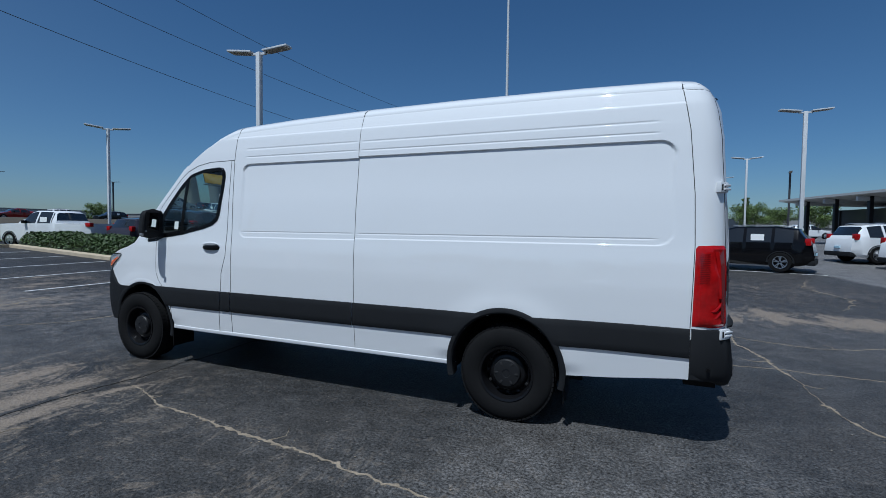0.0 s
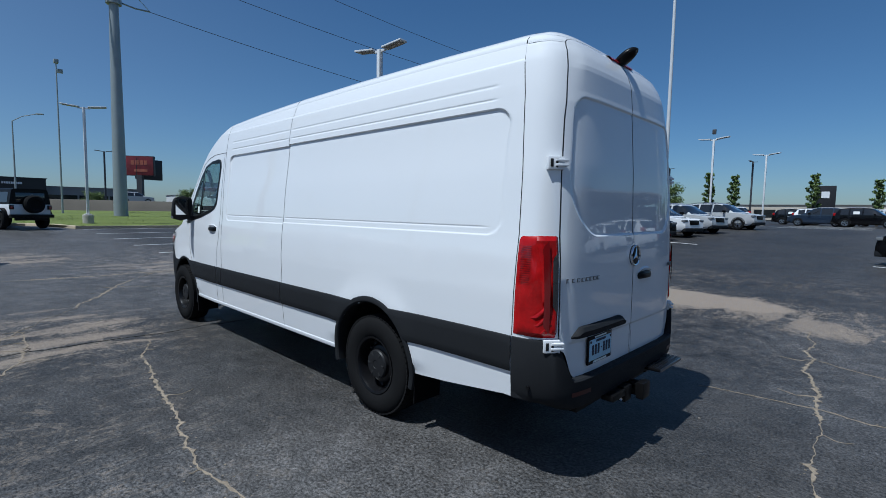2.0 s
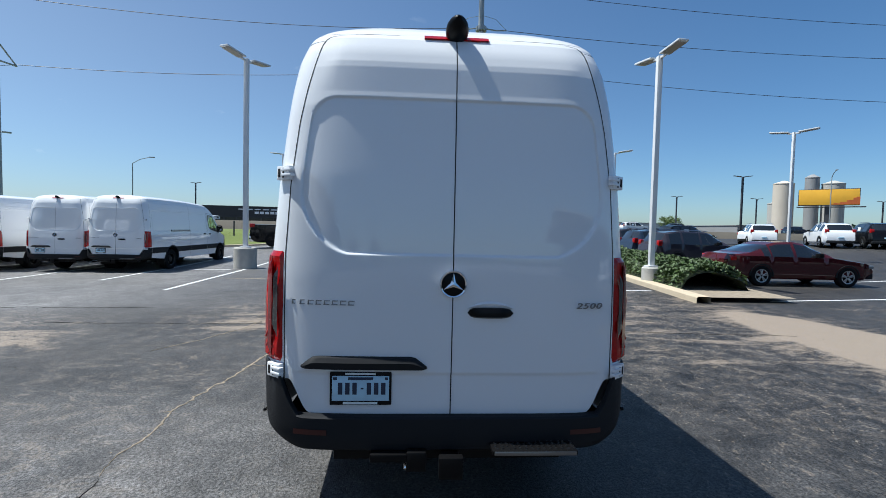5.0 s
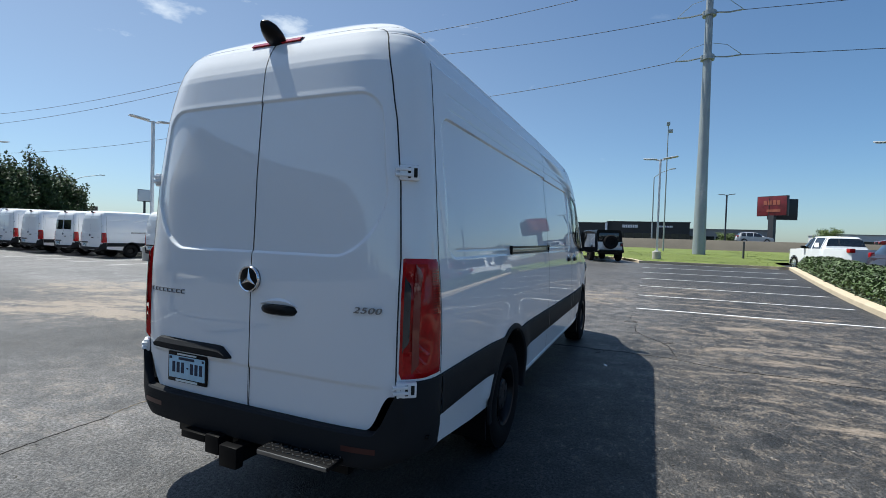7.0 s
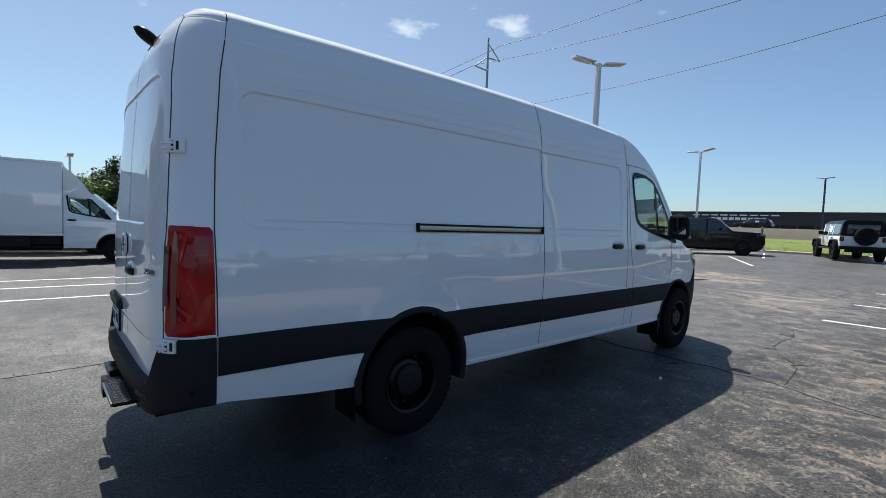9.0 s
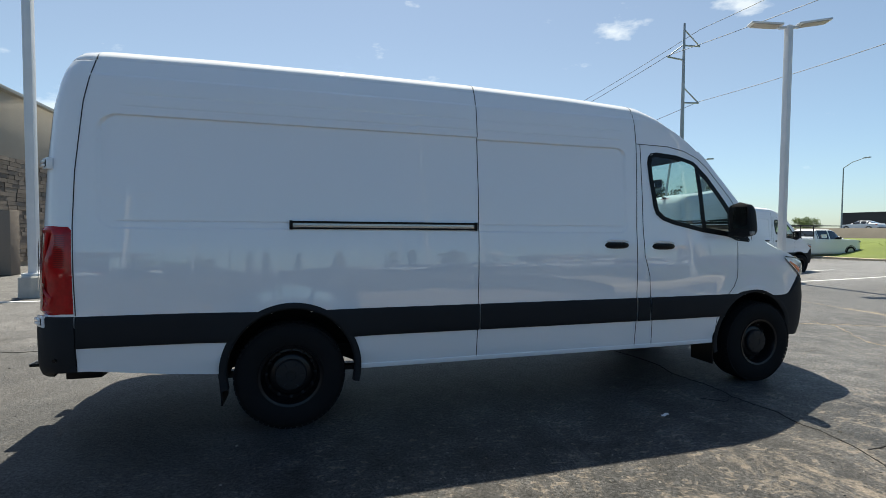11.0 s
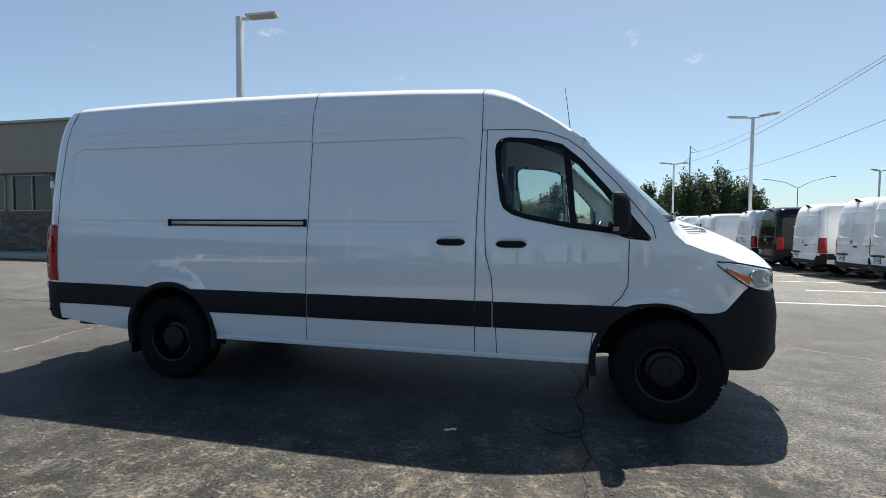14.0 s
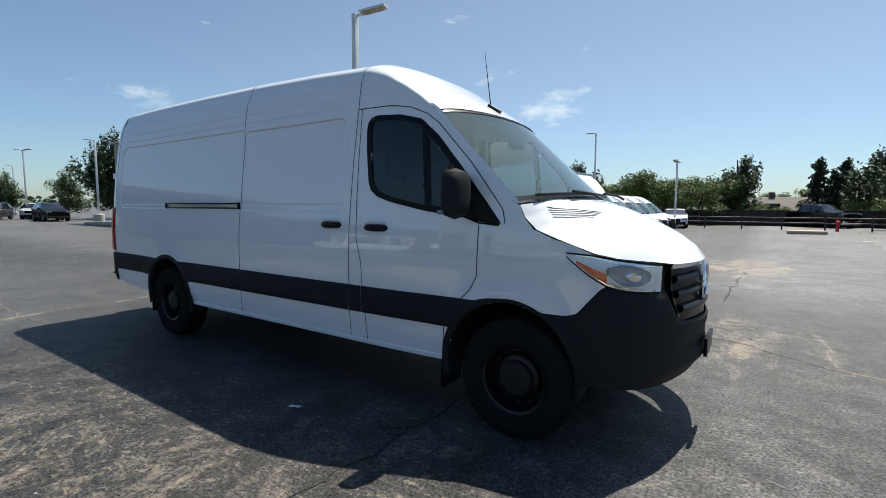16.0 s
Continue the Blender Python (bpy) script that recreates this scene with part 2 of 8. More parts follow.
# ---- the cargo van: rear axle at x = 0, nose towards -x ----
_z = np.arange(0.3, 2.8, 0.005)
_w = np.interp(_z, [0.3, 0.40, 0.66, 0.90, 1.12, 1.32, 1.42, 1.5, 1.8, 2.14, 2.3, 2.45, 2.56, 2.8],
               [0.945, 0.955, 0.978, 0.981, 0.983, 0.972, 0.961, 0.954, 0.930, 0.893, 0.872, 0.845, 0.803, 0.67])
_k = np.exp(-np.linspace(-2, 2, 21) ** 2)
_w = np.convolve(np.pad(_w, 10, "edge"), _k / _k.sum(), "valid")
ARCHES = ((-0.015, 0.435), (-4.265, 0.43))


def rounded(x, z, x0, x1, z0, z1, r, ramp):
    """1 inside a rounded rectangle, falling to 0 over ramp at its rim."""
    dx, dz = abs(x - (x0 + x1) / 2) - (x1 - x0) / 2 + r, abs(z - (z0 + z1) / 2) - (z1 - z0) / 2 + r
    d = math.hypot(max(dx, 0), max(dz, 0)) + min(max(dx, dz), 0) - r
    return sm(-d / ramp)


NOSE_X = table((0.40, -5.21), (0.50, -5.265), (0.60, -5.28), (0.80, -5.285), (1.0, -5.245), (1.14, -5.235), (1.22, -5.20))


def side_y(x, z, plain=False):
    y = float(np.interp(z, _z, _w)) - 0.045 * sm((-3.2 - x) / 1.3)
    if not plain and -3.0 < x < 1.32:
        deep = 0.005 + 0.010 * sm((z - 1.55) / 0.55)
        soft = 0.010 + 0.028 * sm((z - 1.47) / 0.10) * sm((2.13 - z) / 0.10)
        y -= deep * (rounded(x, z, -2.2, 1.20, 1.437, 2.195, 0.13, soft) if x > -1.43 else rounded(x, z, -2.815, -0.6, 1.427, 2.178, 0.09, soft))
        fade = sm((x + 2.80) / 0.06) * sm((1.10 - x) / 0.08) * (1 - math.exp(-((x + 1.43) / 0.04) ** 2))
        if z > 2.2:
            y -= fade * 0.0038 * (math.exp(-((z - 2.33) / 0.007) ** 2) + math.exp(-((z - 2.248) / 0.006) ** 2))
            y -= 0.006 * sm((z - 2.452) / 0.012) * sm((x + 2.99) / 0.06)
        if 1.46 < z < 1.52:
            y -= 0.003 * fade * math.exp(-((z - 1.487) / 0.005) ** 2)
    if not plain and z > 0.5:
        for i, (cx, cz) in enumerate(ARCHES):
            r = math.hypot(x - cx, z - cz)
            y += (0.015, 0.012)[i] * math.exp(-((r - 0.48) / 0.11) ** 2)
    if x < -4.5:
        t = min(0.9999, (-4.5 - x) / (-4.5 - NOSE_X(z)))
        y *= (1 - t ** 4) ** (1 / 1.5)
    return y


SEAM_X = table((0.4, 1.30), (0.9, 1.305), (1.45, 1.318), (1.8, 1.31), (2.26, 1.275), (2.56, 1.225), (2.72, 1.20))
ROOF_EDGE = table((1.4, 2.555), (0.5, 2.575), (-0.5, 2.578), (-1.42, 2.567), (-2.3, 2.54), (-2.92, 2.505), (-3.19, 2.432), (-3.375, 2.345),
                  (-3.52, 2.255), (-3.66, 2.146), (-3.97, 1.828), (-4.285, 1.505), (-4.33, 1.484), (-4.36, 1.412), (-4.43, 1.338), (-4.55, 1.288), (-4.68, 1.252), (-4.79, 1.205), (-5.1, 1.13))
REAR_X = table((0.4, 1.585), (1.34, 1.578), (1.85, 1.56), (2.2, 1.535), (2.4, 1.50), (2.5, 1.472), (2.57, 1.435), (2.63, 1.38), (2.68, 1.30), (2.72, 1.205))


def roof_half(z):
    """Half width of the roof's rear end at height z, above the shoulder."""
    h = min(1.0, max(0.0, (z - 2.555) / 0.155))
    return side_y(1.2, 2.555) * (1 - h * h) ** (1 / 3)


def rear_pt(y, z, off=0.0):
    """A point of the rear end at |y|, or further out along its outline."""
    w = side_y(SEAM_X(z), z, True) if z < 2.555 else max(roof_half(z), 1e-4)
    a = max(REAR_X(z) - SEAM_X(z), 0.0)
    f = min(1.0, abs(y) / w)
    return (SEAM_X(z) + a * (1 - f ** 6) ** 0.4 + off, y, z), w


def nose_pt(phi, z, off=0.0):
    w = side_y(-4.45, z, True) + off
    xf = NOSE_X(z) - off
    return (-4.5 - (-4.5 - xf) * math.sin(phi) ** 0.5, w * math.cos(phi) ** (4 / 3), z)


def nose_phi(x=None, z=1.0, y=None):
    if x is not None:
        t = (-4.5 - x) / (-4.5 - NOSE_X(z))
        return math.asin(min(1.0, max(0.0, t)) ** 2)
    return math.acos(min(1.0, y / side_y(-4.45, z, True)) ** 0.75)


def ribbon(bm, pts, width, fn, off=0.0012, sgn=1):
    """A thin strip along points (x, z) on the van's side."""
    rows = []
    dense = []
    for a, b in zip(pts, pts[1:]):
        n = max(1, int(math.dist(a, b) / 0.03))
        dense += [(a[0] + (b[0] - a[0]) * k / n, a[1] + (b[1] - a[1]) * k / n) for k in range(n)]
    dense.append(pts[-1])
    for i, p in enumerate(dense):
        a, b = dense[max(i - 1, 0)], dense[min(i + 1, len(dense) - 1)]
        d = math.dist(a, b) or 1
        nx, nz = -(b[1] - a[1]) / d * width / 2, (b[0] - a[0]) / d * width / 2
        rows.append([(p[0] + k * nx, sgn * (fn(p[0] + k * nx, p[1] + k * nz) + off), p[1] + k * nz) for k in (-1, 1)])
    add_grid(bm, rows)


def scan(bm, poly, fn, rows=14, cols=12, sgn=1, off=0.0):
    """Fills a polygon (x, z) that every level cuts once, on the side's surface."""
    zs = [p[1] for p in poly]
    lo, hi = min(zs), max(zs)
    out = []
    for i in range(rows + 1):
        z = lo + (hi - lo) * (0.0005 + 0.999 * i / rows)
        hits = []
        for (xa, za), (xb, zb) in zip(poly, poly[1:] + poly[:1]):
            if (za - z) * (zb - z) < 0:
                hits.append(xa + (xb - xa) * (z - za) / (zb - za))
        if len(hits) < 2:
            continue
        a, b = min(hits), max(hits)
        out.append([(a + (b - a) * j / cols, sgn * (fn(a + (b - a) * j / cols, z) + off), z) for j in range(cols + 1)])
    add_grid(bm, out)


WINDOW = [(-3.043, 2.05), (-3.052, 2.105), (-3.08, 2.14), (-3.14, 2.152), (-3.361, 2.136), (-3.549, 2.088), (-3.70, 1.962), (-3.891, 1.748),
          (-4.06, 1.545), (-4.20, 1.372), (-4.19, 1.358), (-4.046, 1.372), (-3.943, 1.408), (-3.623, 1.450), (-3.3, 1.515), (-3.179, 1.553), (-3.115, 1.60), (-3.09, 1.66), (-3.055, 1.908)]
PANE_A = [(-3.075, 2.045), (-3.09, 2.105), (-3.14, 2.122), (-3.361, 2.108), (-3.52, 2.068), (-3.562, 2.04), (-3.622, 1.482), (-3.3, 1.548), (-3.20, 1.58), (-3.14, 1.63), (-3.118, 1.68), (-3.085, 1.905)]
PANE_B = [(-3.605, 1.99), (-3.655, 1.475), (-3.93, 1.438), (-3.955, 1.46), (-3.95, 1.62), (-3.87, 1.725), (-3.68, 1.94)]
_c = [sum(p[i] for p in PANE_A) / len(PANE_A) for i in range(2)]
PANE_A = [(_c[0] + 1.04 * (x - _c[0]), _c[1] + 1.04 * (z - _c[1])) for x, z in PANE_A]


def inside(poly, x, z):
    c = False
    for (xa, za), (xb, zb) in zip(poly, poly[1:] + poly[:1]):
        if (za > z) != (zb > z) and x < xa + (xb - xa) * (z - za) / (zb - za):
            c = not c
    return c


def arch_free(x, z, r=0.448):
    return all(math.hypot(x - cx, z - cz) > r for cx, cz in ARCHES)


def van_side(van, sgn, right):
    """One long side: skin panels, doors, cladding, glass, seams."""
    xs = spans(-4.86, 1.33, 0.045, ((-1.43, 0.05, 0.006), (1.16, 0.13, 0.012), (-2.80, 0.09, 0.01), (0, 0.62, 0.02), (-4.25, 0.6, 0.02), (-3.9, 0.5, 0.03), (-4.35, 0.06, 0.008)))
    zs = spans(0.435, 2.60, 0.04, ((1.43, 0.02, 0.004), (1.487, 0.015, 0.003), (1.52, 0.06, 0.02), (2.185, 0.03, 0.004), (2.248, 0.018, 0.004), (2.33, 0.022, 0.005), (2.46, 0.02, 0.005), (2.12, 0.08, 0.02), (0.8, 0.2, 0.025)))
    groups = {"side_panel": [], "mid_panel": [], "pillar_panel": [], "cab_door": [], "sliding_door": [], "front_wing": []}

    def where(x, z):
        if x < -2.975 and z < 2.225:
            front = float(np.interp(z, [0.42, 0.65, 0.846, 1.02, 1.35, 1.6, 2.2], [-3.78, -3.80, -3.92, -4.04, -4.046, -4.2, -3.6]))
            return "cab_door" if x > front else "front_wing"
        if right and -2.905 < x < -1.432 and z < 2.60:
            return "sliding_door"
        return "pillar_panel" if x < -2.905 else "mid_panel" if x < -1.432 else "side_panel"

    bms = {k: bmesh.new() for k in groups}
    pts = {}

    def P(i, j):
        x, z = xs[i], zs[j]
        z = min(z, ROOF_EDGE(x))
        x = min(x, SEAM_X(z))
        if x > 0.2:
            z = max(z, float(np.interp(x, [0.45, 0.78, 1.24], [0.435, 0.462, 0.515])))
        return (x, sgn * side_y(x, z), z)
    for i in range(len(xs) - 1):
        for j in range(len(zs) - 1):
            cx, cz = (xs[i] + xs[i + 1]) / 2, (zs[j] + zs[j + 1]) / 2
            if zs[j] >= ROOF_EDGE(xs[i]) and zs[j] >= ROOF_EDGE(xs[i + 1]):
                continue
            if not arch_free(cx, cz) or inside(PANE_A, cx, cz) or inside(PANE_B, cx, cz):
                continue
            if cx < -4.46 and cz < 0.835 or cx < -4.745 and cz < 0.50:
                continue
            q = [P(i, j), P(i + 1, j), P(i + 1, j + 1), P(i, j + 1)]
            if len({tuple(round(c, 5) for c in p) for p in q}) < 3:
                continue
            bm = bms[where(cx, cz)]
            try:
                bm.faces.new([bm.verts.new(p) for p in q])
            except ValueError:
                pass
    made = {}
    for k, bm in bms.items():
        if len(bm.faces):
            made[k] = part(k, bm, PAINT, van)
        else:
            bm.free()
    # cladding: band, arch lips
    prof = [(0.655, 0.0), (0.657, 0.010), (0.664, 0.014), (0.71, 0.016), (0.76, 0.017), (0.81, 0.016), (0.852, 0.014), (0.860, 0.010), (0.862, 0.0)]
    lift = lambda x: 0.012 * sm((x + 0.2) / 1.2)
    reach = lambda i, z, d: ARCHES[i][0] + d * math.sqrt(max(0.455 ** 2 - (z - ARCHES[i][1]) ** 2, 0.0))
    for a, b in ((None, -3.045), (-3.035, -2.905), (-2.895, -1.436), (-1.428, None), ("r", 1.30)):
        bm = bmesh.new()
        rows = []
        for k in range(31):
            row = []
            for z, o in prof:
                x0 = reach(1, z, 1) if a is None else reach(0, z, 1) if a == "r" else a
                x1 = reach(0, z, -1) if b is None else b
                x = x0 + (x1 - x0) * k / 30
                row.append((x, sgn * (side_y(x, z + lift(x)) + o), z + lift(x)))
            rows.append(row)
        add_grid(bm, rows)
        part("cladding_strip", bm, PLASTIC, van, "dark grey textured plastic strip")
    for i, (cx, cz) in enumerate(ARCHES):
        bm = bmesh.new()
        rows = []
        for k in range(61):
            a = math.radians(-14 + 208 * k / 60)
            row = []
            top = sm((k - 22) / 6) * sm((38 + 6 - k) / 6) if i == 1 else 0.0
            flat = 0.5 if i == 1 else 1.0
            for r, o in ((0.488 - 0.020 * top, 0.0), (0.486 - 0.020 * top, 0.016 * flat), (0.478 - 0.014 * top, 0.021 * flat), (0.452, 0.020 * flat), (0.440, 0.010 * flat), (0.435, -0.03), (0.47, -0.16)):
                x, z = cx + r * math.cos(a), cz + r * math.sin(a)
                row.append((x, sgn * (side_y(x, max(z, 0.42), True) + 0.008 + o), z))
            rows.append(row)
        add_grid(bm, rows)
        part("wheel_arch_lip", bm, PLASTIC, van, "dark grey plastic wheel arch lip")
        if i == 1:
            bm = bmesh.new()
            rows = []
            for k in range(27):
                a = math.radians(62 + 56 * k / 26)
                rows.append([(cx + r * math.cos(a), sgn * (side_y(cx + r * math.cos(a), cz + r * math.sin(a)) + o), cz + r * math.sin(a)) for r, o in ((0.508, 0.0005), (0.49, 0.003), (0.466, 0.004), (0.460, 0.002), (0.459, -0.02))])
            add_grid(bm, rows)
            part("wheel_arch_flange", bm, PAINT, van)
        bm = bmesh.new()
        rows = []
        for k in range(33):
            a = math.radians(-10 + 200 * k / 32)
            rows.append([(cx + r * math.cos(a), sgn * y, cz + r * math.sin(a)) for r, y in ((0.465, 0.93), (0.475, 0.5), (0.40, 0.42), (0.0, 0.42))])
        add_grid(bm, rows)
        part("wheel_arch_liner", bm, UNDER, van)
    # sill
    bm = bmesh.new()
    for a, b in ((-3.80, -0.46),):
        cols = spans(a, b, 0.2)
        add_grid(bm, [[(x, sgn * (side_y(x, 0.44, True) + o), z) for o, z in ((0.0, 0.445), (0.004, 0.440), (0.005, 0.418), (0.001, 0.408), (-0.10, 0.405))] for x in cols])
    part("sill", bm, PAINT, van)
    # window surround and glass
    bm = bmesh.new()
    n = len(WINDOW)
    plain = lambda x, z: side_y(x, z, True)
    outer = WINDOW
    scan(bm, outer, plain, 26, 20, sgn, 0.002)
    frame_cells = [f for f in bm.faces if inside(PANE_A, f.calc_center_median().x, f.calc_center_median().z) or inside(PANE_B, f.calc_center_median().x, f.calc_center_median().z)]
    bmesh.ops.delete(bm, geom=frame_cells, context="FACES")
    for pane in (PANE_A, PANE_B):
        ribbon(bm, pane + pane[:2], 0.027, plain, 0.0035, sgn)
    ribbon(bm, WINDOW + WINDOW[:2], 0.012, plain, 0.003, sgn)
    ribbon(bm, [(-3.582, 2.06), (-3.612, 1.75), (-3.638, 1.47)], 0.034, plain, 0.005, sgn)
    part("window_surround", bm, BLACK, made["cab_door"], "glossy black window surround")
    for pane in (PANE_A, PANE_B):
        bm = bmesh.new()
        scan(bm, pane, plain, 12, 10, sgn, -0.004)
        part("window_pane", bm, GLASS, made["cab_door"], "tinted side window glass")
    # seams
    f = lambda x, z: side_y(x, z)
    lines = [[(-2.93, 2.50), (-2.932, 2.225), (-2.902, 1.49), (-2.899, 0.87), (-2.898, 0.445)],
             [(-1.432, 2.56), (-1.430, 1.7), (-1.418, 0.85), (-1.414, 0.445)],
             [(-2.932, 2.224), (-3.27, 2.217), (-3.45, 2.185), (-3.598, 2.125), (-3.70, 2.05)],
             [(-2.972, 2.222), (-2.968, 1.49), (-2.979, 1.234), (-3.03, 1.05), (-3.043, 0.84), (-3.066, 0.66), (-3.075, 0.445)],
             [(-4.05, 1.355), (-4.045, 1.02), (-4.0, 0.93), (-3.92, 0.85)], [(-3.80, 0.65), (-3.78, 0.445)],
             [(-3.70, 2.05), (-3.97, 1.77), (-4.215, 1.46), (-4.235, 1.37)],
             [(1.30, 0.88), (1.316, 1.45), (1.308, 1.8), (1.273, 2.26), (1.224, 2.555)]]
    for i, ln in enumerate(lines):
        bm = bmesh.new()
        ribbon(bm, ln, 0.0065 if right else 0.005 if i != 1 else 0.004, f, 0.0015, sgn)
        part("door_gap", bm, SEAM, van)
    # handles
    for hx, hz in (((-2.694, 1.322), (-3.178, 1.312)) if right else ((-3.178, 1.312),)):
        bm = bmesh.new()
        y0 = side_y(hx, hz)
        rows = []
        for k in range(13):
            u = -1 + k / 6
            hw, hh = 0.122 * u, 0.026 * (1 - abs(u) ** 4) ** 0.5 + 0.004
            bulge = 0.030 * (1 - abs(u) ** 3)
            rows.append([(hx + hw, sgn * (y0 + b), hz + 0.002 + c * hh) for c, b in ((-1, -0.004), (-0.7, bulge * 0.8), (0, bulge), (0.7, bulge * 0.8), (1, -0.004))])
        add_grid(bm, rows)
        h = part("door_handle", bm, BLACK, made["cab_door"] if hx < -3 else made["sliding_door"], "black plastic pull handle")
        bm = bmesh.new()
        rows = []
        for k in range(13):
            u = -1 + k / 6
            rows.append([(hx + 0.125 * u * s, sgn * (y0 + o), hz + 0.030 + 0.022 * (1 - abs(u) ** 2.5) * c) for s, c, o in ((1, 0, 0.001), (0.95, 1, 0.007), (0.9, 1.6, 0.001))])
        add_grid(bm, rows)
        part("grip_recess", bm, PAINT, made["cab_door"] if hx < -3 else made["sliding_door"])
    if right:
        bm = bmesh.new()
        y = side_y(-0.7, 1.47, True) - 0.008
        for z0, z1, o in ((1.488, 1.502, 0.022), (1.445, 1.456, 0.022)):
            box(bm, -1.408, 0.0, y - 0.02, y + o, z0, z1, 0.003)
        box(bm, -0.018, 0.004, y - 0.02, y + 0.024, 1.440, 1.506, 0.004)
        box(bm, -1.412, -1.39, y - 0.02, y + 0.024, 1.440, 1.506, 0.004)
        r = part("door_rail", bm, BLACK, van, "black sliding door rail with a bare metal track")
        bm = bmesh.new()
        box(bm, -1.39, -0.018, y - 0.01, y + 0.012, 1.457, 1.487, 0.003)
        part("track", bm, RAILGREY, r)
    return made


def wheel(van, x, sgn):
    """A steel wheel: tyre with tread blocks, rim, slotted cover."""
    at = (x, sgn * 0.845, 0.384)
    bm = bmesh.new()
    lathe(bm, [(0.218, -0.10), (0.212, 0.105), (0.222, 0.112), (0.222, 0.118), (0.205, 0.112), (0.196, 0.09), (0.19, 0.03), (0.185, 0.015), (0.165, 0.02), (0.15, 0.045), (0.135, 0.055), (0.10, 0.058), (0.0, 0.058)], 48, sgn=sgn)
    e = part("wheel", bm, RIM, van, "gloss black steel wheel")
    e.location = at
    bm = bmesh.new()
    W = 0.115
    prof = [(0.215, -W + 0.01), (0.235, -W - 0.002), (0.29, -W - 0.012), (0.345, -W - 0.006), (0.372, -W + 0.012), (0.382, -W + 0.035), (0.384, -0.03), (0.384, 0.03), (0.382, W - 0.035),
            (0.372, W - 0.012), (0.345, W + 0.006), (0.29, W + 0.012), (0.235, W + 0.002), (0.215, W - 0.01)]
    lathe(bm, prof, 64)
    ty = part("tyre", bm, RUBBER, e, "black rubber tyre")
    bm = bmesh.new()
    for k in range(60):
        a = 2 * math.pi * k / 60
        for y0, y1, sh in ((-0.108, -0.055, 0), (-0.048, -0.006, 0.05), (0.006, 0.048, 0), (0.055, 0.108, 0.05)):
            m = Matrix.Rotation(-(a + sh), 4, "Y")
            t = bmesh.new()
            rr = 0.3865 if abs(y0 + y1) < 0.12 else 0.382
            box(t, rr - 0.012, rr + 0.0015, y0, y1, -0.0155, 0.0155)
            t.transform(m)
            join(bm, t)
    tagged(part("tread", bm, RUBBER, ty), kind="stuff")
    bm = bmesh.new()
    for k in range(12):
        a = 2 * math.pi * k / 12
        t = bmesh.new()
        box(t, -0.012, 0.012, sgn * 0.0 + (0.012 if sgn > 0 else -0.03), 0.03 if sgn > 0 else -0.012, 0.158, 0.184, 0.005)
        t.transform(Matrix.Rotation(a, 4, "Y"))
        join(bm, t)
    tagged(part("vent_hole", bm, SEAM, e), kind="stuff")
    bm = bmesh.new()
    lathe(bm, [(0.112, 0.05), (0.112, 0.082), (0.104, 0.092), (0.06, 0.098), (0.034, 0.098), (0.032, 0.094), (0.0, 0.094)], 40, sgn=sgn)
    part("hub_cover", bm, CAP, e, "dark grey plastic hub cover with six slots")
    bm = bmesh.new()
    for k in range(6):
        t = bmesh.new()
        y0, y1 = sorted((sgn * 0.09, sgn * 0.0985))
        box(t, -0.008, 0.008, y0, y1, 0.066, 0.096, 0.003)
        t.transform(Matrix.Rotation(2 * math.pi * (k + 0.5) / 6, 4, "Y"))
        join(bm, t)
    tagged(part("slot", bm, SEAM, e), kind="stuff")
    return e


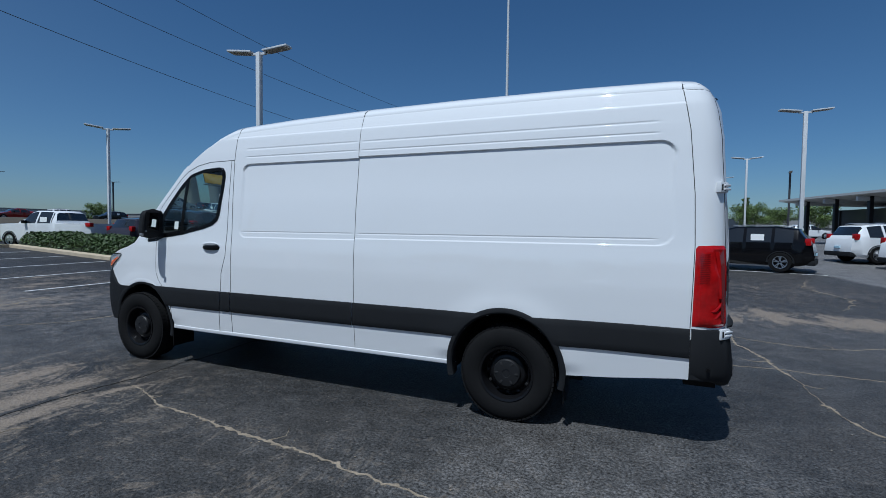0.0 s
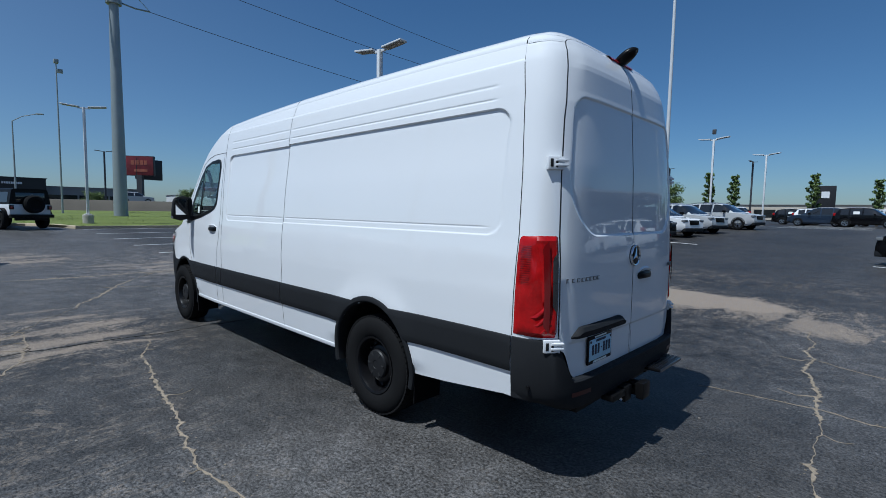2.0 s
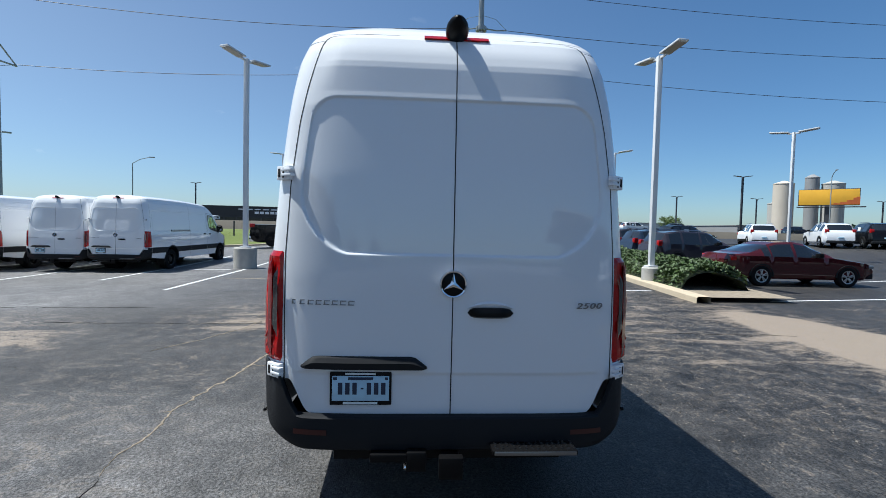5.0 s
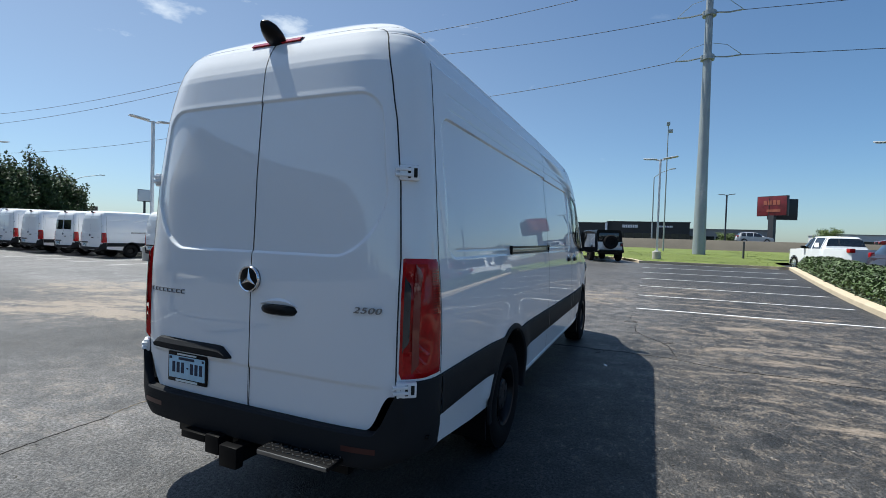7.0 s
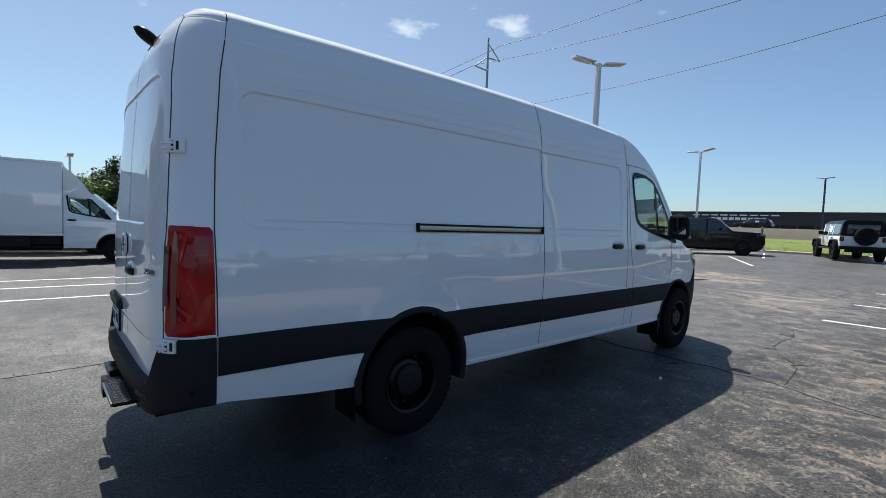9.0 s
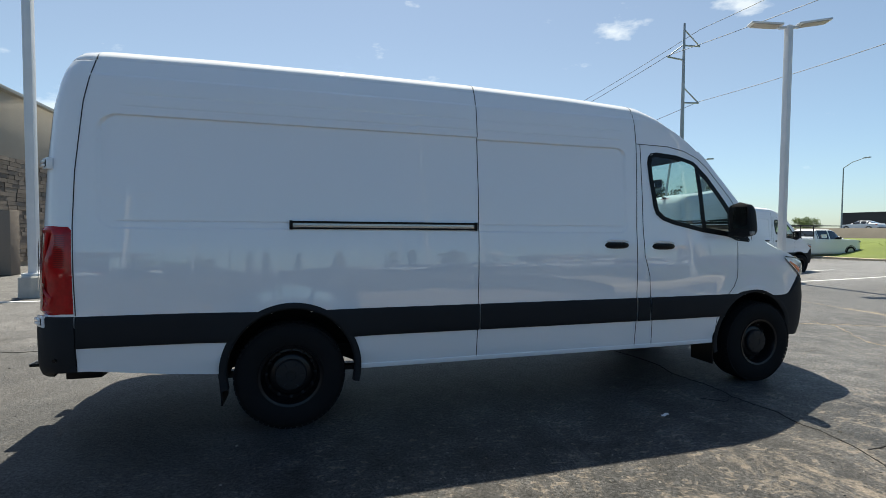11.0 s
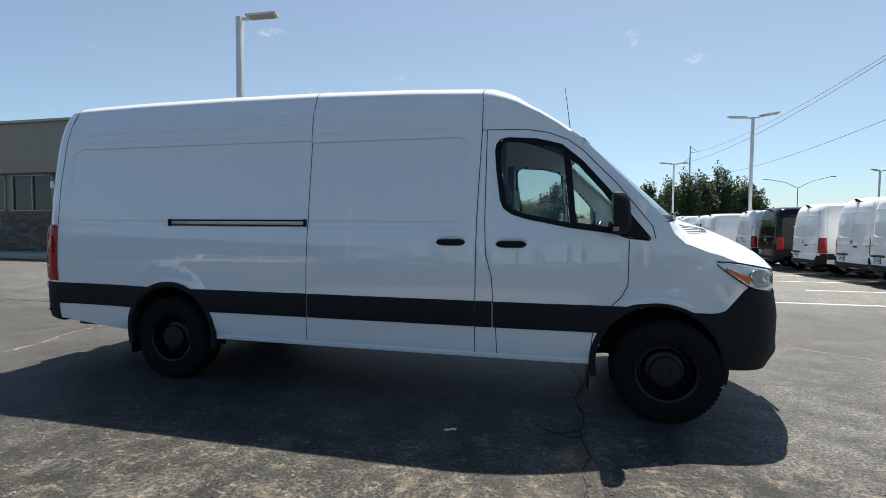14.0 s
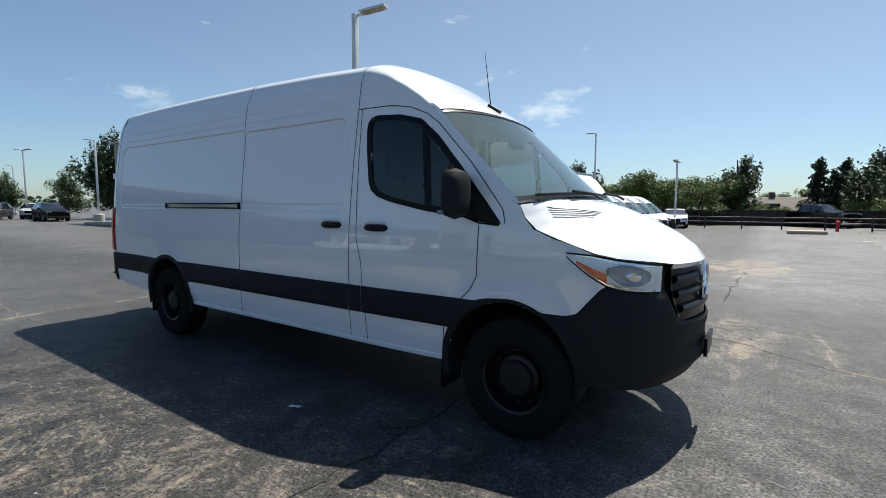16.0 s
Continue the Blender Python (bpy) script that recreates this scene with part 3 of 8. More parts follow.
def van_rear(van):
    """Rear doors, corners, lamps, hinges, bumper, step and hitch."""
    EDGE = table((0.6, 0.85), (1.45, 0.852), (1.8, 0.832), (2.1, 0.795), (2.3, 0.755), (2.45, 0.717), (2.53, 0.695), (2.56, 0.680), (2.578, 0.655), (2.590, 0.60), (2.598, 0.48), (2.602, 0.0))
    fold = lambda z: min(1.0, max(0.0, (z - 2.27) / 0.16 if z < 2.43 else (2.60 - z) / 0.17))
    foot = lambda y: 0.628 + 0.17 * sm((abs(y) - 0.70) / 0.13) ** 1.5
    for sgn in (-1, 1):
        # door
        bm = bmesh.new()
        zs = spans(0.60, 2.60, 0.035, ((1.445, 0.03, 0.004), (2.24, 0.03, 0.004), (2.425, 0.04, 0.005), (0.845, 0.03, 0.006), (1.55, 0.14, 0.008), (2.17, 0.08, 0.008), (2.58, 0.022, 0.003)))
        rows = []
        for z in zs:
            e = EDGE(z)
            row = []
            for k in range(89):
                y = 0.003 + (e - 0.003) * k / 88 if e > 0.01 else 0.003
                zz = max(z, foot(y) + 0.004)
                x = rear_pt(y, zz)[0][0]
                slope = 0.20 * max(0.0, (y - 0.52) / 0.26) ** 1.8
                d = rounded(y, zz, -0.5, e - 0.052, 1.442 + slope, 2.245, 0.11, 0.014)
                x -= 0.011 * d
                x += 0.011 * fold(zz) * (1 - sm((y - e + 0.13) / 0.12))
                x -= 0.008 * sm((0.85 - zz) / 0.02) * (1 - sm((y - 0.74) / 0.08))
                row.append((x, sgn * y, zz))
            rows.append(row)
        add_grid(bm, rows)
        door = part("rear_door", bm, PAINT, van, "white rear barn door with a pressed panel")
        # corner pillar
        bm = bmesh.new()
        rows = []
        for z in spans(0.60, 2.555, 0.05, ((2.5, 0.06, 0.012),)):
            e = EDGE(z) + 0.006
            w = side_y(SEAM_X(z), z, True)
            row = []
            for k in range(15):
                f = 1 - (1 - e / w) * (1 - (1 - k / 14) ** 2) if k else 1.0
                f = e / w + (1 - e / w) * (1 - (k / 14) ** 2)
                row.append(((rear_pt(f * w, z)[0][0]), sgn * f * w, z))
            rows.append(row)
        add_grid(bm, rows)
        part("corner_pillar", bm, PAINT, van)
        # gaps along the door's edge
        bm = bmesh.new()
        rows = []
        for z in spans(0.70, 2.600, 0.03, ((2.575, 0.03, 0.004),)):
            e = EDGE(z) + 0.003
            rows.append([(rear_pt(e + o, z)[0][0] + 0.0015, sgn * (e + o), z) for o in (-0.0027, 0.0027)])
        add_grid(bm, rows)
        part("door_gap", bm, SEAM, door)
        bm = bmesh.new()
        add_grid(bm, [[(rear_pt(0, z)[0][0] + 0.0012 - 0.010 * rounded(0, z, -0.5, 0.7, 1.442, 2.245, 0.09, 0.02) + 0.011 * fold(z), sgn * o, z) for o in (0.0, 0.0020)] for z in spans(0.62, 2.60, 0.03)])
        part("door_gap", bm, SEAM, door)
        # tail lamp
        bm = bmesh.new()
        rows = []
        zs = spans(0.885, 1.452, 0.03)
        for i, z in enumerate(zs):
            w = side_y(SEAM_X(z), z, True)
            e = 0.862
            row = []
            for k in range(19):
                f = e / w + (1 - e / w) * (1 - (k / 18) ** 2)
                x, y = rear_pt(f * w, z)[0][0], f * w
                nx, ny = 0.6, 0.8
                o = 0.016 if 0 < k < 18 and 0 < i < len(zs) - 1 else -0.004
                o += 0.006 * math.sin(z * 22) * sm((k - 4) / 4) if 0 < k < 18 else 0
                row.append((x + nx * o, sgn * (y + ny * o), z))
            rows.append(row)
        add_grid(bm, rows)
        lamp = part("tail_lamp", bm, RED, van, "tall red tail lamp with a clear reversing strip")
        bm = bmesh.new()
        for z in np.arange(1.19, 1.395, 0.0125):
            w = side_y(SEAM_X(z), z, True)
            cols = [w * f for f in (0.9995, 0.998, 0.995, 0.990)]
            add_grid(bm, [[(rear_pt(y, zz)[0][0] + 0.6 * 0.021, sgn * (y + 0.8 * 0.021), zz) for zz in (z, z + 0.004)] for y in cols])
        part("lamp_ribs", bm, REDDARK, lamp)
        bm = bmesh.new()
        add_grid(bm, [[(rear_pt(y, z)[0][0] + 0.6 * 0.0245, sgn * (y + 0.8 * 0.0245), z) for y in np.linspace(0.905, 0.905 + 0.024 * sm((z - 0.91) / 0.05) * sm((1.43 - z) / 0.05) + 0.001, 4)] for z in spans(0.915, 1.425, 0.02)])
        part("lamp_core", bm, REDDARK, lamp)
        bm = bmesh.new()
        add_grid(bm, [[(rear_pt(y, z)[0][0] + 0.6 * 0.030, sgn * (y + 0.8 * 0.026), z) for y in np.linspace(0.868, 0.868 + 0.026 * sm((z - 1.02) / 0.05) * sm((1.37 - z) / 0.05) + 0.001, 5)] for z in spans(1.015, 1.372, 0.02)])
        part("reversing_lens", bm, SMOKE, lamp, "smoked reversing lens")
        # light guides: an upright bar and three slanting facets below it
        for pts in ([(0.93, 1.41), (0.93, 1.20), (0.925, 1.09)], [(0.91, 1.07), (0.955, 1.00)], [(0.905, 1.02), (0.95, 0.955)], [(0.90, 0.965), (0.935, 0.915)]):
            bm = bmesh.new()
            rows = []
            for q in range(len(pts) - 1):
                for k in range(6):
                    y = pts[q][0] + (pts[q + 1][0] - pts[q][0]) * k / 5
                    z = pts[q][1] + (pts[q + 1][1] - pts[q][1]) * k / 5
                    rows.append([(rear_pt(yy, z)[0][0] + 0.6 * h, sgn * (yy + 0.8 * h), z) for yy, h in ((y - 0.012, 0.017), (y - 0.003, 0.0235), (y + 0.003, 0.0235), (y + 0.012, 0.017))])
            add_grid(bm, rows)
            part("light_guide", bm, RED, lamp)
        # hinges
        for zc in (1.85, 0.842):
            bm = bmesh.new()
            p, w = rear_pt(0.855, zc)
            ang = 36 if zc > 1 else 40
            yo = 0.872 if zc > 1 else 0.905
            m = Matrix.Translation((p[0] - 0.006 if zc > 1 else p[0] - 0.02, sgn * yo, zc)) @ Matrix.Rotation(radians(sgn * ang), 4, "Z") @ Matrix.Diagonal((0.85, 0.74, 0.86, 1))
            box(bm, -0.016, 0.024, -0.055, 0.075 if sgn < 0 else 0.055, -0.042, 0.042, 0.008, m) if sgn < 0 else box(bm, -0.016, 0.024, -0.075, 0.055, -0.042, 0.042, 0.008, m)
            for o in (-0.022, 0.008):
                box(bm, 0.0, 0.034, -sgn * 0.005 - 0.05, -sgn * 0.005 + 0.05, o, o + 0.018, 0.006, m @ Matrix.Translation((0, -sgn * 0.045, 0)))
            h = part("door_hinge", bm, PAINT, van, "white painted door hinge")
            bm = bmesh.new()
            box(bm, 0.012, 0.0265, -0.012, 0.012, -0.026, 0.026, 0.004, m @ Matrix.Translation((0, sgn * 0.028, 0)))
            box(bm, 0.012, 0.0255, -0.010, 0.010, -0.03, 0.03, 0.004, m @ Matrix.Translation((0, -sgn * 0.012, 0)))
            part("hinge_slot", bm, UNDER, h)
    # roof end above the doors
    bm = bmesh.new()
    zs = [2.600, 2.61, 2.62, 2.635, 2.65, 2.665, 2.68, 2.692, 2.702, 2.708, 2.7098]
    rows = []
    for z in zs:
        w = roof_half(z)
        rows.append([(rear_pt(f * w, z)[0][0], f * w, z) for f in [-1 + k / 24 for k in range(49)]])
    add_grid(bm, rows)
    for sgn in (-1, 1):
        rows = []
        for z in spans(2.554, 2.600, 0.004):
            w = side_y(SEAM_X(z), z, True) if z < 2.555 else roof_half(z)
            e = EDGE(z) + 0.005
            rows.append([(rear_pt(e + (w - e) * (1 - (1 - k / 12) ** 2), z)[0][0], sgn * (e + (w - e) * (1 - (1 - k / 12) ** 2)), z) for k in range(13)])
        add_grid(bm, rows)
    part("roof_end", bm, PAINT, van)
    # bumper
    bm = bmesh.new()
    cols = [0.97, 0.969, 0.965, 0.955, 0.94, 0.92, 0.90, 0.88, 0.86, 0.84, 0.82, 0.80, 0.77, 0.74, 0.70, 0.6, 0.4, 0.2, 0.0]
    cols = cols + [-c for c in cols[-2::-1]]
    rows = []
    prof = [(0.44, -0.10), (0.445, -0.01), (0.46, 0.02), (0.50, 0.035), (0.56, 0.040), (-1, 0.040), (-2, 0.030), (-3, -0.02)]
    for c in cols:
        top = 0.875 - (0.875 - 0.634) * sm((0.90 - abs(c)) / 0.14)
        low = 0.07 * sm((abs(c) - 0.75) / 0.22)
        row = []
        for z, o in prof:
            z = top - 0.012 if z == -1 else top - 0.003 if z == -2 else top if z == -3 else min(z + low, top - 0.013)
            w = side_y(SEAM_X(z), max(z, 0.42), True)
            f = abs(c) / 0.97
            x = SEAM_X(z) + (REAR_X(z) - SEAM_X(z)) * (1 - f ** 6) ** 0.4
            side = sm((f - 0.9) / 0.1)
            row.append((x + o * (1 - side * 0.9) * (1 if o > 0 else 0.4), math.copysign(f * w, c) + math.copysign(side * max(o, 0) * 0.35, c), z))
        rows.append(row)
    add_grid(bm, rows)
    for s in (1, -1):
        add_grid(bm, [[(x, s * (side_y(min(x, 1.3), 0.6, True) + o), z) for z, o in ((0.515, -0.03), (0.52, 0.004 - t), (0.60, 0.007 - t), (0.80, 0.007 - t), (0.868, 0.006 - t), (0.876, -0.004 - t))] for x, t in ((1.302, 0.0), (1.33, 0.0), (1.36, 0.006), (1.40, 0.02))])
    bumper = part("rear_bumper", bm, PLASTIC, van, "dark grey plastic rear bumper")
    for s in (-1, 1):
        bm = bmesh.new()
        add_grid(bm, [[(rear_pt(y, 0.6)[0][0] + 0.0425, s * y, z) for z in (0.540, 0.566)] for y in (0.62, 0.68, 0.75, 0.79)])
        part("reflector", bm, DULLRED, bumper)
        bm = bmesh.new()
        lathe(bm, [(0.011, 0), (0.011, 0.012), (0, 0.012)], 12, "Y", (1.42, s * (side_y(1.3, 0.6, True) - 0.0), 0.60), s)
        part("parking_sensor", bm, BLACK, bumper)
    # number plate with its grip bar
    bm = bmesh.new()
    rows = []
    for k in range(21):
        u = -1 + k / 10
        y = -0.443 + 0.325 * u
        end = min(1.0, (1 - abs(u)) / 0.22)
        x = rear_pt(y, 0.9)[0][0]
        rows.append([(x + o * min(1.0, end * 2.5) - 0.004, y, zz) for zz, o in ((0.866, 0.0), (0.867, 0.030), (0.872 + 0.030 * end, 0.038), (0.874 + 0.050 * end, 0.024), (0.875 + 0.056 * end, 0.0))])
    add_grid(bm, rows)
    part("grip_bar", bm, PLASTIC, van, "black plastic grip bar")
    xp = rear_pt(0.455, 0.76)[0][0] - 0.006
    bm = bmesh.new()
    box(bm, xp, xp + 0.012, -0.612, -0.302, 0.682, 0.852, 0.006)
    plate = part("number_plate", bm, BLACK, van, "pale blue number plate in a black holder")
    bm = bmesh.new()
    box(bm, xp + 0.010, xp + 0.0145, -0.600, -0.314, 0.705, 0.832, 0.002)
    part("plate_face", bm, PLATEBLUE, plate)
    for k in range(7):
        bm = bmesh.new()
        if k == 3:
            box(bm, xp + 0.0145, xp + 0.0165, -0.600 + 0.030 + k * 0.036 + 0.006, -0.600 + 0.030 + k * 0.036 + 0.020, 0.765, 0.772)
            part("plate_bar", bm, INK, plate)
            continue
        y0 = -0.600 + 0.030 + k * 0.036
        box(bm, xp + 0.0145, xp + 0.0165, y0, y0 + 0.022, 0.738, 0.798)
        part("plate_bar", bm, INK, plate)
    for y0, y1, z0, z1 in ((-0.52, -0.395, 0.812, 0.826), (-0.595, -0.575, 0.812, 0.826), (-0.335, -0.32, 0.812, 0.826)):
        bm = bmesh.new()
        box(bm, xp + 0.0145, xp + 0.0160, y0, y1, z0, z1)
        part("plate_bar", bm, INK, plate)
    bm = bmesh.new()
    box(bm, xp + 0.011, xp + 0.0135, -0.545, -0.372, 0.687, 0.699)
    part("holder_bar", bm, STICKER, plate)
    bm = bmesh.new()
    box(bm, xp + 0.011, xp + 0.0135, -0.535, -0.382, 0.838, 0.847)
    part("holder_bar", bm, STICKER, plate)
    # round badge with a three-pointed star
    x0 = rear_pt(0, 1.305)[0][0]
    bm = bmesh.new()
    lathe(bm, [(0.066, -0.004), (0.068, 0.012), (0.062, 0.016), (0.0, 0.016)], 40, "X", (x0, 0, 1.305))
    badge = part("badge", bm, BLACK, van, "round black badge with a chrome ring and star")
    bm = bmesh.new()
    lathe(bm, [(0.068, 0.006), (0.070, 0.015), (0.066, 0.021), (0.060, 0.019), (0.058, 0.015)], 40, "X", (x0, 0, 1.305))
    for k in range(3):
        a = math.pi / 2 + k * 2 * math.pi / 3
        tip = (x0 + 0.018, 0.058 * math.cos(a), 1.305 + 0.058 * math.sin(a))
        l = (x0 + 0.017, 0.014 * math.cos(a + 1.05), 1.305 + 0.014 * math.sin(a + 1.05))
        r = (x0 + 0.017, 0.014 * math.cos(a - 1.05), 1.305 + 0.014 * math.sin(a - 1.05))
        c = bm.verts.new((x0 + 0.024, 0, 1.305))
        t, lv, rv = bm.verts.new(tip), bm.verts.new(l), bm.verts.new(r)
        bm.faces.new((c, lv, t)); bm.faces.new((c, t, rv))
    part("ring_and_star", bm, CHROME, badge)
    # model name as plain bars, size number lettered
    bm = bmesh.new()
    for k in range(8):
        y0 = -0.815 + 0.041 * k
        x = rear_pt(abs(y0), 1.20)[0][0]
        for z0, z1, a, b in ((1.188, 1.192, 0, 0.030), (1.207, 1.211, 0.003, 0.033), (1.192, 1.207, 0.002, 0.007)):
            box(bm, x - 0.004, x + 0.006, y0 + a, y0 + b, z0, z1, 0.001)
    tagged(part("name_strip", bm, NAMEPLATE, van, "dark chrome lettering strip"), kind="stuff")
    cu = bpy.data.curves.new("size_number", "FONT")
    cu.body, cu.size, cu.extrude, cu.align_x, cu.align_y, cu.shear, cu.space_character = "2500", 0.058, 0.003, "CENTER", "CENTER", 0.25, 1.1
    tmp = new("tmp", cu)
    bpy.context.view_layer.update()
    me = bpy.data.meshes.new_from_object(tmp.evaluated_get(bpy.context.evaluated_depsgraph_get()))
    bpy.data.objects.remove(tmp)
    lean = math.atan2(rear_pt(0.78, 1.2)[0][0] - rear_pt(0.64, 1.2)[0][0], 0.14)
    me.transform(Matrix.Translation((rear_pt(0.71, 1.195)[0][0] + 0.006, 0.712, 1.198)) @ Matrix.Rotation(-lean, 4, "Z") @ Matrix.Rotation(radians(90), 4, "Z") @ Matrix.Rotation(radians(90), 4, "X") @ Matrix.Diagonal((1.15, 0.72, 1, 1)))
    me.materials.append(NAMEPLATE)
    num = new("size_number", me)
    num.parent = van
    num["label"] = "chrome lettering 2500"
    # door handle
    bm = bmesh.new()
    rows = []
    for k in range(17):
        u = -1 + k / 8
        y = 0.195 + 0.118 * u
        hh = 0.026 * (1 - abs(u) ** 4) ** 0.5 + 0.004
        x = rear_pt(y, 1.17)[0][0]
        b = 0.03 * (1 - abs(u) ** 3)
        rows.append([(x + o, y, 1.158 + c * hh) for c, o in ((-1, -0.004), (-0.6, b * 0.9), (0.2, b), (0.8, b * 0.7), (1, -0.004))])
    add_grid(bm, rows)
    hnd = part("rear_handle", bm, BLACK, van, "black rear door handle")
    bm = bmesh.new()
    rows = []
    for k in range(17):
        u = -1 + k / 8
        rows.append([(rear_pt(0.2, 1.2)[0][0] + o, 0.195 + 0.122 * u * s, 1.182 + 0.03 * (1 - abs(u) ** 2.5) * c) for s, c, o in ((1, 0, 0.001), (0.95, 0.8, 0.010), (0.85, 1.2, 0.0))])
    add_grid(bm, rows)
    part("grip_recess", bm, PAINT, hnd)
    # brake lamp and camera pod above the doors
    bm = bmesh.new()
    rows = []
    for k in range(17):
        y = -0.17 + 0.34 * k / 16
        rows.append([(rear_pt(y, z)[0][0] + o, y, z) for z, o in ((2.577, 0.0), (2.580, 0.016), (2.600, 0.016), (2.606, 0.0))])
    add_grid(bm, rows)
    part("brake_lamp", bm, RED, van, "red high-level brake lamp")
    bm = bmesh.new()
    rows = []
    for k in range(11):
        u = k / 10
        x, z = 1.40 + 0.120 * u + 0.01 * u * u, 2.590 + 0.048 * u ** 0.7
        hw, hh = 0.048 + 0.014 * math.sin(math.pi * u) - 0.03 * u ** 4, 0.036 + 0.018 * math.sin(math.pi * u * 0.9) - 0.018 * u ** 4
        rows.append([(x + 0.5 * hh * math.sin(a), 0.0 + hw * math.cos(a), z + hh * math.sin(a)) for a in [2 * math.pi * j / 16 for j in range(16)]])
    add_grid(bm, rows, close=True)
    bm.faces.new([bm.verts.new(p) for p in rows[-1]])
    part("camera_pod", bm, BLACK, van, "black rear camera pod")
    # step and hitch under the bumper
    bm = bmesh.new()
    box(bm, 1.54, 1.72, 0.20, 0.63, 0.480, 0.505, 0.012)
    box(bm, 1.40, 1.60, 0.26, 0.31, 0.44, 0.48, 0.006); box(bm, 1.40, 1.60, 0.53, 0.58, 0.44, 0.48, 0.006)
    step = part("rear_step", bm, BLACK, van, "black tread-plate rear step")
    bm = bmesh.new()
    for i in range(6):
        for j in range(14):
            y, x = 0.225 + 0.03 * j, 1.555 + 0.028 * i
            box(bm, x - 0.009, x + 0.009, y - 0.003, y + 0.003, 0.503, 0.5085, 0, Matrix.Translation((x, y, 0)) @ Matrix.Rotation(radians(45 if (i + j) % 2 else -45), 4, "Z") @ Matrix.Translation((-x, -y, 0)))
    tagged(part("tread_pattern", bm, NAMEPLATE, step), kind="stuff")
    bm = bmesh.new()
    box(bm, 1.716, 1.726, 0.21, 0.62, 0.482, 0.502, 0.004)
    part("step_nosing", bm, NAMEPLATE, step)
    bm = bmesh.new()
    box(bm, 1.30, 1.52, -0.60, 0.60, 0.37, 0.45, 0.01)
    box(bm, 1.45, 1.70, -0.045, 0.045, 0.37, 0.45, 0.008)
    box(bm, 1.66, 1.71, -0.06, 0.06, 0.355, 0.465, 0.008)
    box(bm, 1.56, 1.66, -0.22, -0.12, 0.37, 0.47, 0.01)
    box(bm, 1.58, 1.66, -0.40, -0.22, 0.42, 0.46, 0.006)
    part("tow_hitch", bm, BLACK, van, "black tow hitch receiver")
    bm = bmesh.new()
    tube(bm, [(1.60, -0.235, 0.42), (1.635, -0.225, 0.385), (1.635, -0.19, 0.385)], 0.012)
    part("hitch_pin", bm, CHROME, van)


